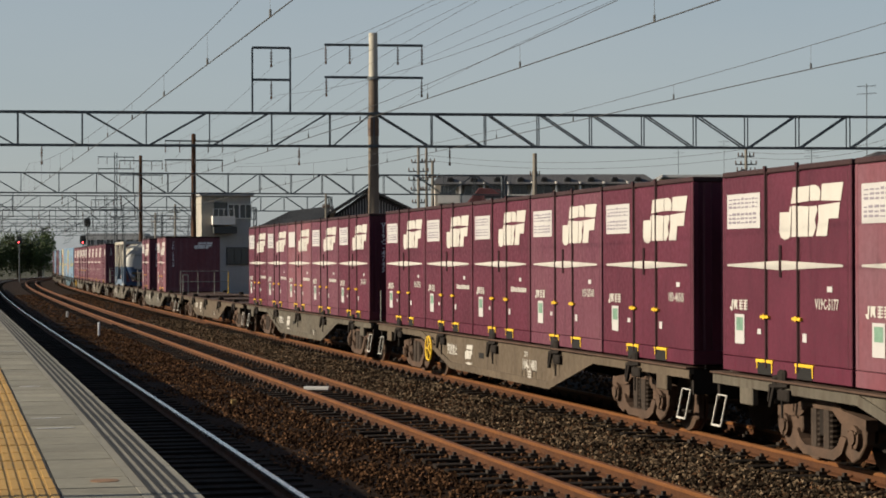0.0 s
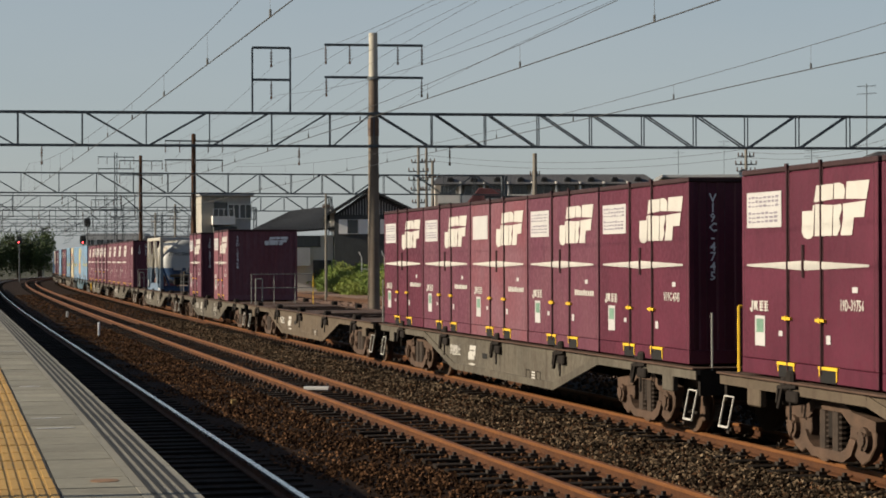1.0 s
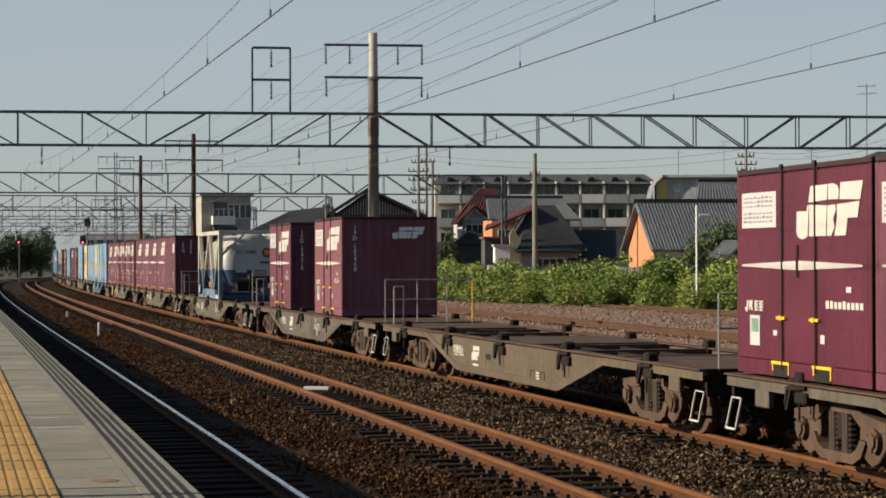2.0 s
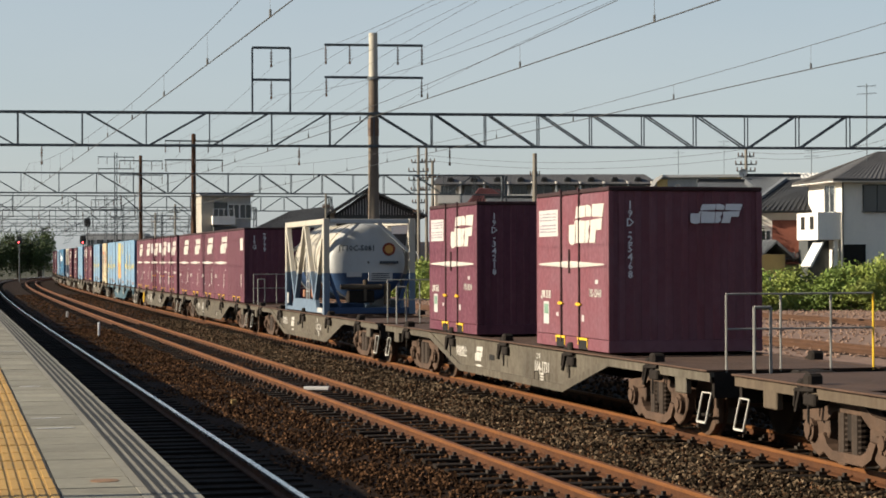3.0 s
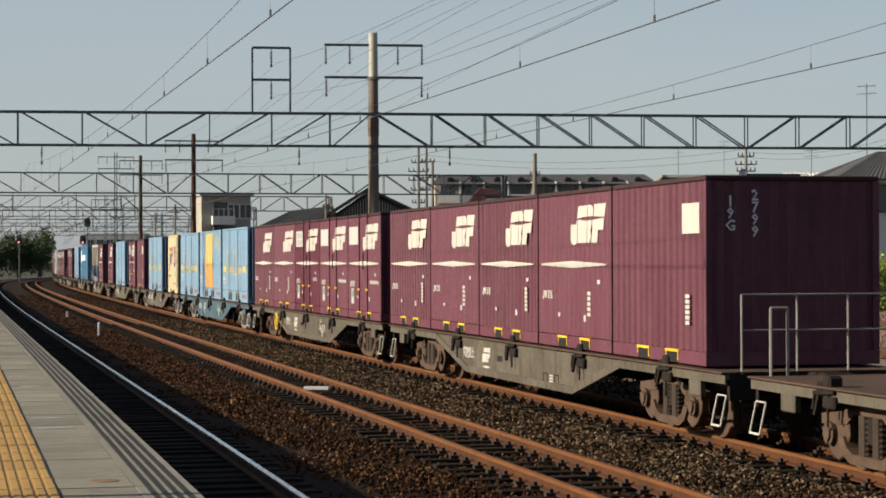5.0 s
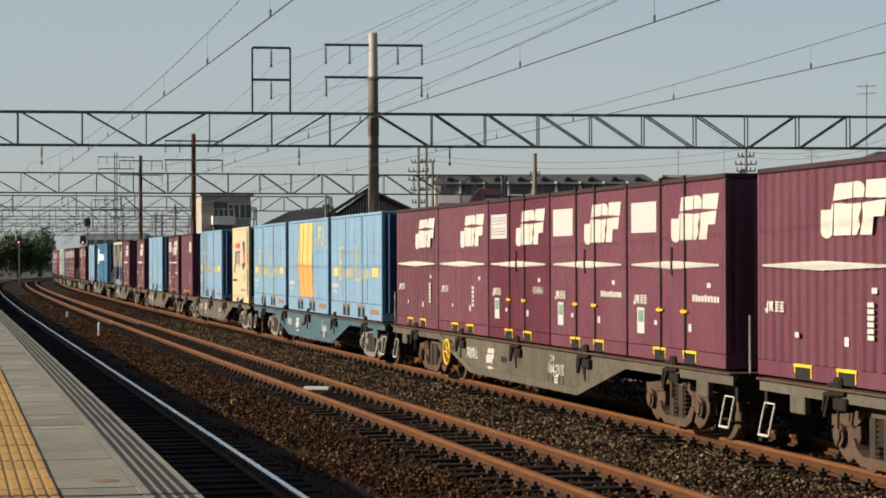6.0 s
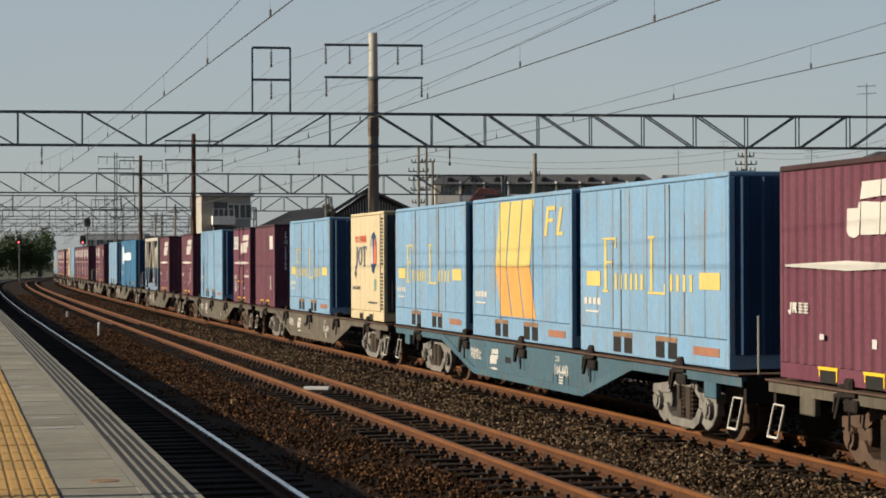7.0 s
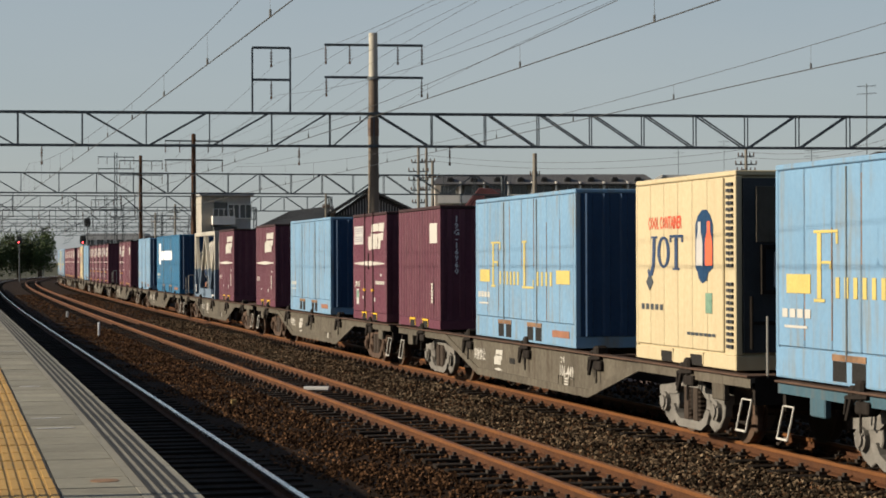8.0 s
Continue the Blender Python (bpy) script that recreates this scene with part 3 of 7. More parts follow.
def long_container(L, paint, end_blue, style, label):
    """A 20 or 31 foot side-opening container with upright seams and a lower skirt."""
    root = container_root(label)
    H = 2.52
    w = CW / 2
    shell(root, L, paint, H)
    # both end walls in a darker blue than the sides
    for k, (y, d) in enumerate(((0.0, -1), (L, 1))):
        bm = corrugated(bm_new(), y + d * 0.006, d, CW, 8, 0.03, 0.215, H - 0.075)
        part("end_wall", bm, end_blue, root, "deep blue ribbed end wall")
    n = 8 if L < 7 else 12
    for i in range(n):
        y0, y1 = 0.08 + (L - 0.16) * i / n, 0.08 + (L - 0.16) * (i + 1) / n
        bm = bm_new()
        box(bm, -w - 0.001, -w + 0.04, y0 + 0.012, y1 - 0.012, 0.40, H - 0.08, 0.012)
        part("side_panel", bm, paint, root)
    rg = random.Random(int(L * 10) + len(style))
    for i in range(1, n):                               # rust running down from the seams
        y = 0.08 + (L - 0.16) * i / n + rg.uniform(-0.01, 0.01)
        za = rg.uniform(0.42, 1.5)
        part("rusty_seam", box(bm_new(), -w - 0.002, -w + 0.02, y - 0.011, y + 0.008, za, min(H - 0.09, za + rg.uniform(0.5, 1.6))), M["rusty_edge"], root)
    for y in (L / 3, 2 * L / 3):
        bm = bm_new()
        rod(bm, (-w - 0.01, y + 0.08, 0.3), (-w - 0.01, y + 0.08, H - 0.1), 0.012, 6)
        part("lock_rod", bm, M["skirt"], root)
    bm = bm_new()
    box(bm, -w - 0.004, -w + 0.04, 0.02, L - 0.02, 0.045, 0.385, 0.008)
    part("skirt", bm, paint, root, "stained lower skirt")
    for y in (L * 0.37, L * 0.67):
        part("rusty_lip", box(bm_new(), -w - 0.014, -w + 0.02, y - 0.42, y + 0.42, 0.295, 0.365), M["rusty_edge"], root, "rust-stained lip over the fork pockets")
    # black blocks on the skirt for the pockets' shaded hollows
    for y in (L * 0.33, L * 0.41, L * 0.63, L * 0.71):
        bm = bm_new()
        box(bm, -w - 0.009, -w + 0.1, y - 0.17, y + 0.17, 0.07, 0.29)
        part("fork_pocket", bm, M["opening_shade"], root)
    bm = bm_new()
    box(bm, -w - 0.012, -w - 0.005, L * 0.05, L * 0.20, 0.17, 0.28)
    part("reflector_plate", bm, M["wall_box"], root)
    x = -w - 0.005
    if style == "band":
        for u0, u1 in ((0.055, 0.165), (0.835, 0.955)):
            part("yellow_band", box(bm_new(), x - 0.004, x, L * (1 - u1), L * (1 - u0), 1.02, 1.24), M["lettering_yellow"], root, "yellow band blocks")
        bm = bm_new()                                   # two tall stroke groups with rows of small thin strokes between
        T = 0.004

        def stroke(u0, u1, z0, z1):
            box(bm, x - T, x, L * (1 - u1), L * (1 - u0), z0, z1)
        stroke(0.195, 0.213, 0.97, 1.70)
        stroke(0.18, 0.228, 0.93, 0.966)
        stroke(0.18, 0.285, 1.703, 1.735)
        stroke(0.276, 0.285, 1.58, 1.70)
        stroke(0.214, 0.255, 1.36, 1.39)
        stroke(0.249, 0.256, 1.30, 1.355)
        stroke(0.525, 0.542, 0.97, 1.70)
        stroke(0.51, 0.557, 1.703, 1.735)
        stroke(0.51, 0.625, 0.93, 0.966)
        stroke(0.617, 0.625, 0.97, 1.08)
        for first, count, pitch in ((0.275, 6, 0.037), (0.655, 4, 0.041)):
            for i in range(count):
                u = first + i * pitch
                stroke(u, u + 0.016, 0.98, 1.21)
        part("lettering_bars", bm, M["lettering_yellow"], root, "faded yellow lettering bars")
    if style == "chevron":
        for i in range(3):
            u = 0.265 + i * 0.122
            bm = bm_new()
            prism(bm, [(L * (1 - u), 1.30), (L * (1 - u - 0.05), 2.42), (L * (1 - u - 0.160), 2.42), (L * (1 - u - 0.112), 1.30)], 'x', x, x - 0.004)
            c = part("chevron_band", bm, M["lettering_yellow"], root, "yellow slanted band")
            bm = bm_new()
            prism(bm, [(L * (1 - u), 1.296), (L * (1 - u - 0.112), 1.296), (L * (1 - u - 0.172), 0.43), (L * (1 - u - 0.062), 0.43)], 'x', x, x - 0.004)
            part("chevron_foot", bm, M["orange"], c, "orange lower slanted band")
        bm = bm_new()
        for sh in ([(0.76, 1.80), (0.785, 1.80), (0.81, 2.28), (0.785, 2.28)], [(0.812, 2.28), (0.865, 2.28), (0.862, 2.21), (0.808, 2.21)], [(0.80, 2.08), (0.845, 2.08), (0.842, 2.02), (0.796, 2.02)],
                   [(0.87, 1.80), (0.93, 1.80), (0.93, 1.86), (0.90, 1.86), (0.93, 2.25), (0.905, 2.25)]):
            prism(bm, [(L * (1 - u), z) for u, z in sh], 'x', x, x - 0.004)
        part("mark", bm, M["lettering_yellow"], root, "pale yellow slanted mark")
    bm = bm_new()
    for i in range(4):
        box(bm, x - 0.004, x, L * (0.94 - i * 0.035), L * (0.965 - i * 0.035), 0.74, 0.84)
    box(bm, x - 0.004, x, L * 0.85, L * 0.955, 0.62, 0.65)
    part("owner_marking", bm, M["white_paint"], root)
    if style == "blue":
        bm = bm_new()
        box(bm, x - 0.004, x, L * 0.30, L * 0.78, 1.45, 1.85)
        box(bm, x - 0.004, x, L * 0.80, L * 0.88, 1.25, 2.2)
        for i in range(3):
            box(bm, x - 0.008, x - 0.0045, L * (0.33 + 0.15 * i), L * (0.42 + 0.15 * i), 1.55, 1.75)
        part("emblem", bm, M["grey_mark"], root, "pale block lettering shape")
    return root


def reefer_container(label):
    L = CL
    root = container_root(label)
    H, w = 2.52, CW / 2
    shell(root, L, M["cream"], H)
    for i in range(6):
        y0, y1 = 0.42 + (L - 0.5) * i / 6, 0.42 + (L - 0.5) * (i + 1) / 6
        bm = bm_new()
        box(bm, -w - 0.001, -w + 0.04, y0 + 0.008, y1 - 0.008, 0.24, H - 0.08, 0.012)
        part("side_panel", bm, M["cream"], root)
    bm = bm_new()
    for i in range(27):
        if i in (11, 12):
            continue
        for ya in (0.13, 0.235):
            box(bm, -w - 0.004, -w + 0.03, ya, ya + 0.085, 0.30 + i * 0.078, 0.30 + i * 0.078 + 0.042)
    part("vent_grille", bm, M["steel_dark"], root, "slotted vent strip")
    bm = bm_new()
    box(bm, -w + 0.1, w - 0.1, -0.01, 0.035, 0.25, H - 0.1)
    e = part("machine_end", bm, M["steel_dark"], root, "dark machinery end wall")
    part("machine_panel", box(bm_new(), -w + 0.26, w - 0.25, -0.03, -0.012, 1.62, H - 0.2, 0.008), M["wagon_grey"], e, "dull grey upper panel")
    bm = bm_new()
    for a, b, c, d in ((-w + 0.32, w - 0.3, 1.54, 1.59), (-w + 0.32, w - 0.3, 0.98, 1.03), (-w + 0.32, -w + 0.37, 1.032, 1.538), (w - 0.35, w - 0.3, 1.032, 1.538)):
        box(bm, a, b, -0.07, -0.012, c, d)
    part("machine_frame", bm, M["under"], e, "black frame round the control box")
    part("control_box", box(bm_new(), -w + 0.5, w - 0.45, -0.05, -0.012, 1.06, 1.50, 0.01), M["tank_grey"], e)
    bm = bm_new()
    for i in range(5):
        rod(bm, (-w + 0.2 + i * 0.5, -0.02, 0.3), (-w + 0.2 + i * 0.5, -0.02, 0.95), 0.022, 6)
    rod(bm, (-w + 0.2, -0.03, 0.62), (w - 0.2, -0.03, 0.62), 0.02, 6)
    part("machine_pipe", bm, M["under"], e)
    x = -w - 0.006
    write("COOL CONTAINER", 0.24, M["red_ink"], root, (x, L * 0.68, 1.90), squeeze=0.62, label="red lettering on the cream side")
    bm = bm_new()                                       # dark blue hook, ring and crossed stroke under it
    def U(u):
        return L * (1 - u)
    prism(bm, [(U(0.135), 1.25), (U(0.15), 1.16), (U(0.19), 1.19), (U(0.215), 1.32), (U(0.225), 1.70), (U(0.195), 1.70), (U(0.185), 1.34), (U(0.165), 1.24), (U(0.15), 1.28)], 'x', x, x - 0.004)
    box(bm, x - 0.004, x, U(0.245), U(0.175), 1.703, 1.73)
    for i in range(24):
        a, b = i * math.pi / 12, (i + 1) * math.pi / 12
        q = [(U(0.31 + k * math.sin(t)), 1.51 + h_ * math.cos(t)) for t, k, h_ in ((a, 0.066, 0.215), (b, 0.066, 0.215), (b, 0.036, 0.18), (a, 0.036, 0.18))]
        prism(bm, q, 'x', x, x - 0.004)
    box(bm, x - 0.004, x, U(0.455), U(0.425), 1.30, 1.70)
    box(bm, x - 0.004, x, U(0.51), U(0.375), 1.703, 1.74)
    box(bm, x - 0.004, x, U(0.39), U(0.375), 1.64, 1.70)
    box(bm, x - 0.004, x, U(0.51), U(0.495), 1.64, 1.70)
    box(bm, x - 0.004, x, U(0.475), U(0.405), 1.27, 1.297)
    part("mark", bm, M["tank_blue"], root, "dark blue block mark")

    def bottle(name, c, w_, z0, z1, mat_name, lift):
        h_ = z1 - z0
        half = [(w_, z0), (w_, z0 + h_ * 0.5), (w_ * 0.85, z0 + h_ * 0.62), (w_ * 0.45, z0 + h_ * 0.76), (w_ * 0.42, z1)]
        pts = [(U(c + a), z) for a, z in half] + [(U(c - a), z) for a, z in reversed(half)]
        part(name, prism(bm_new(), pts, 'x', x - lift, x - lift - 0.003), M[mat_name], root)
    bm = bm_new()
    prism(bm, [(U(0.635), 1.30), (U(0.635), 1.86), (U(0.66), 1.98), (U(0.70), 2.05), (U(0.74), 2.05), (U(0.775), 1.98), (U(0.80), 1.86), (U(0.80), 1.30), (U(0.755), 1.24), (U(0.74), 1.14), (U(0.70), 1.10), (U(0.665), 1.16), (U(0.655), 1.25)], 'x', x, x - 0.003)
    part("picture_outline", bm, M["deep_blue"], root, "dark blue cold-drink picture")
    bottle("picture_bottle", 0.674, 0.031, 1.33, 1.90, "plate", 0.0035)
    bottle("picture_bottle", 0.762, 0.034, 1.33, 1.90, "red_print_orange", 0.0035)
    part("picture_sticker", box(bm_new(), x - 0.004, x, U(0.79), U(0.73), 0.72, 0.98), M["green_mark"], root, "small green sticker")
    bm = bm_new()
    prism(bm, [(L * 0.84, 0.98), (L * 0.88, 1.10), (L * 0.84, 1.22), (L * 0.80, 1.10)], 'x', x, x - 0.004)
    for i in range(5):
        box(bm, x - 0.004, x, L * (0.90 - i * 0.05), L * (0.93 - i * 0.05), 0.72, 0.80)
    for i in range(7):
        box(bm, x - 0.004, x, L * (0.42 - i * 0.04), L * (0.45 - i * 0.04), 0.42, 0.46)
    part("marking_bars", bm, M["dark_ink"], root)
    pockets(root, L, M["cream"], (L * 0.36, L * 0.66), M["cream"])
    return root


def tank_container(label):
    L = 6.04
    root = tagged(empty("tank_container"), label, "tank container", "tank containers")
    H, w, r = 2.5, CW / 2, 1.04
    zc = 1.36
    rings = [(0.17, 0.0), (0.176, 0.35), (0.19, 0.62), (0.22, 0.82), (0.285, 0.93), (0.39, 0.982), (0.52, 1.0), (L - 0.58, 1.0), (L - 0.42, 0.97), (L - 0.30, 0.90), (L - 0.22, 0.78), (L - 0.18, 0.50), (L - 0.17, 0.0)]

    zs = 1.08                                            # the paint changes from blue to cream at this height

    def tank(mat_name, name, label, upper, y0=0, y1=len(rings), grow=1.0):
        bm = bm_new()
        seg = 48
        prev = None
        for y, k in rings[y0:y1]:
            k = max(k, 0.02)
            cur = [bm.verts.new((math.sin(t) * r * k * grow, y, zc + math.cos(t) * r * k * grow)) for t in np.linspace(0, 2 * math.pi, seg, endpoint=False)]
            if prev:
                for i in range(seg):
                    bm.faces.new((prev[i], prev[(i + 1) % seg], cur[(i + 1) % seg], cur[i]))
            prev = cur
        bmesh.ops.bisect_plane(bm, geom=bm.verts[:] + bm.edges[:] + bm.faces[:], plane_co=(0, 0, zs), plane_no=(0, 0, 1), clear_inner=upper, clear_outer=not upper)
        bmesh.ops.recalc_face_normals(bm, faces=bm.faces[:])
        part(name, bm, M[mat_name], root, label, smooth=True)
    tank("tank_white", "tank_shell", "cream white upper tank shell", True, 3)
    tank("tank_blue", "tank_belly", "dark blue lower tank shell", False)
    # front dish in cooler grey than the shell, its shade put into colour
    tank("tank_grey", "tank_end", "dished tank end, light grey for its shade", True, 0, 6, 1.004)
    for y in (0.75, 2.05, 3.99, 5.29):
        bm = bm_new()
        seg = 40
        rows = [[bm.verts.new((math.sin(t) * r * g, y + e, zc + math.cos(t) * r * g)) for t in np.linspace(0, 2 * math.pi, seg, endpoint=False)] for e, g in ((-0.04, 1.0), (-0.04, 1.016), (0.04, 1.016), (0.04, 1.0))]
        for p, q in zip(rows, rows[1:]):
            for i in range(seg):
                bm.faces.new((p[i], p[(i + 1) % seg], q[(i + 1) % seg], q[i]))
        part("tank_hoop", bm, M["tank_white"], root)
    for y0, y1 in ((0.0, 0.16), (L - 0.16, L)):
        for x0, x1 in ((-w, -w + 0.16), (w - 0.16, w)):
            bm = bm_new()
            box(bm, x0, x1, y0, y1, 0.0, zs, 0.01)
            p = part("corner_post", bm, M["frame_blue"], root, "blue lower frame post")
            bm = bm_new()
            box(bm, x0, x1, y0, y1, zs + 0.002, H, 0.01)
            part("post_top", bm, M["tank_white"], p, "cream upper frame post")
    for x in (-w + 0.07, w - 0.07):
        bm = bm_new()
        box(bm, x - 0.06, x + 0.06, 0.165, L - 0.165, H - 0.15, H - 0.005, 0.01)
        part("top_rail", bm, M["tank_white"], root)
        bm = bm_new()
        prism(bm, [(0.17, 0.03), (L - 0.17, 0.03), (L - 0.17, 0.12), (L - 1.1, 0.12), (L - 1.3, 0.36), (1.3, 0.36), (1.1, 0.12), (0.17, 0.12)], 'x', x - 0.05, x + 0.05)
        part("bottom_rail", bm, M["frame_blue"], root)
        for ya, yb in ((0.12, 1.45), (L / 2 - 0.06, 1.5), (L / 2 + 0.06, L - 1.5), (L - 0.12, L - 1.45)):
            f = (zs - 0.36) / (H - 0.15 - 0.36)
            ym = yb + (ya - yb) * f
            bm = bm_new()
            bar(bm, (x, yb, 0.36), (x, ym, zs), 0.12, 0.13)
            b = part("side_brace", bm, M["frame_blue"], root, "blue lower brace")
            bm = bm_new()
            bar(bm, (x, ym, zs), (x, ya, H - 0.15), 0.12, 0.13)
            part("brace_top", bm, M["tank_white"], b, "cream upper brace")
    # end frame in grey and navy, the side frame's colours with shade put in
    for y in (0.08, L - 0.08):
        bm = bm_new()
        box(bm, -w + 0.165, w - 0.165, y - 0.06, y + 0.06, H - 0.13, H - 0.01, 0.01)
        part("end_rail", bm, M["tank_grey"], root)
        bm = bm_new()
        box(bm, -w + 0.165, w - 0.165, y - 0.06, y + 0.06, 0.02, 0.18, 0.01)
        part("end_sill", bm, M["tank_blue"], root)
        for e in (-1, 1):
            bm = bm_new()
            bar(bm, (e * (w - 0.15), y, 1.62), (e * 0.25, y, H - 0.1), 0.07, 0.07)
            part("end_brace", bm, M["tank_grey"], root)
            bm = bm_new()
            bar(bm, (e * (w - 0.12), y, 1.15), (e * 0.75, y, 0.16), 0.08, 0.08)
            part("end_brace", bm, M["tank_blue"], root)
    bm = bm_new()
    rod(bm, (0, L * 0.5, zc + r - 0.05), (0, L * 0.5, zc + r + 0.09), 0.30, 20)
    part("manhole", bm, M["steel_dark"], root)
    bm = bm_new()
    box(bm, -0.55, 0.55, L * 0.5 - 0.6, L * 0.5 + 0.6, zc + r + 0.03, zc + r + 0.055)
    part("walkway", bm, M["tank_grey"], root)
    lad = part("ladder", rod(rod(bm_new(), (-w + 0.13, L * 0.53, 0.1), (-w + 0.13, L * 0.53, H - 0.1), 0.018, 6), (-w + 0.13, L * 0.47, 0.1), (-w + 0.13, L * 0.47, H - 0.1), 0.018, 6), M["tank_grey"], root)
    bm = bm_new()
    for i in range(8):
        rod(bm, (-w + 0.13, L * 0.53, 0.3 + i * 0.27), (-w + 0.13, L * 0.47, 0.3 + i * 0.27), 0.014, 6)
    part("rungs", bm, M["tank_grey"], lad)
    # end fittings: valve chest, pipes, plates
    bm = bm_new()
    box(bm, -0.55, 0.15, 0.10, 0.45, 0.30, 0.62, 0.03)
    part("valve_chest", bm, M["under"], root)
    bm = bm_new()
    rod(bm, (-0.75, 0.12, 0.72), (0.35, 0.12, 0.72), 0.07, 10)
    rod(bm, (-0.1, 0.12, 0.35), (-0.1, 0.12, 0.9), 0.05, 8)
    rod(bm, (0.5, 0.15, 0.25), (0.5, 0.15, 0.8), 0.09, 10)
    part("valve_pipe", bm, M["wagon_brown"], root)
    bm = bm_new()
    box(bm, -0.02, 0.62, 0.05, 0.07, 0.86, 1.10)
    pl = part("notice_plate", bm, M["plate"], root, "white notice plate")
    bm = bm_new()
    for i in range(4):
        box(bm, 0.06, 0.52 + 0.02 * (i % 2), 0.044, 0.049, 0.89 + i * 0.052, 0.915 + i * 0.052)
    part("printed_bars", bm, M["dark_ink"], pl)
    bm = bm_new()
    box(bm, -0.60, -0.20, 0.05, 0.07, 0.98, 1.10)
    part("small_plate", bm, M["plate"], root)
    write("JT10C-5081", 0.21, M["dark_ink"], root, (-0.30, 0.150, 1.72), side=False, label="dark number on the grey end", squeeze=0.95)
    bm = bm_new()
    bmesh.ops.create_cone(bm, cap_ends=True, segments=24, radius1=0.17, radius2=0.17, depth=0.05, matrix=Matrix.Translation((0.55, 0.185, 1.70)) @ Matrix.Rotation(radians(90), 4, 'X'))
    ro = part("roundel", bm, M["wall_brown_red"], root, "red round emblem with a gold centre")
    bm = bm_new()
    bmesh.ops.create_cone(bm, cap_ends=True, segments=20, radius1=0.11, radius2=0.11, depth=0.064, matrix=Matrix.Translation((0.55, 0.183, 1.70)) @ Matrix.Rotation(radians(90), 4, 'X'))
    part("roundel_centre", bm, M["orange"], ro)
    bm = bm_new()
    for i in range(6):
        box(bm, 0.30 + i * 0.085, 0.365 + i * 0.085, 0.09, 0.16, 1.32, 1.39)
    part("owner_bars", bm, M["dark_ink"], root)
    write("JT10C-5081", 0.22, M["dark_ink"], root, (-r - 0.004, L * 0.80, 1.42), squeeze=0.7)
    bm = bm_new()
    box(bm, -w + 0.005, -w + 0.03, 0.25, 0.95, 0.05, 0.17)
    box(bm, -w + 0.005, -w + 0.03, L - 0.5, L - 0.3, 0.2, 0.5)
    part("reflector_plate", bm, M["plate"], root)
    part("document_box", box(bm_new(), -w + 0.15, -w + 0.5, L * 0.34, L * 0.44, 0.4, 0.8, 0.02), M["wall_box"], root, "red brown document box")
    part("document_box", box(bm_new(), -w + 0.15, -w + 0.4, L * 0.62, L * 0.66, 0.4, 0.6, 0.02), M["wall_box"], root, "red brown document box")
    return root


M["wall_box"] = mat("red brown box paint", (0.22, 0.10, 0.06), 0.6, var=0.2)
M["skirt"] = mat("grey blue skirt paint", (0.165, 0.2, 0.215), 0.65, var=0.3, scale=1.0, streak=0.5, dirt=(0.09, 0.055, 0.03))


# ---- flat wagons: local y from the leading coupling plane (0) to the trailing one ----
WL = 20.4
DECK = 0.985


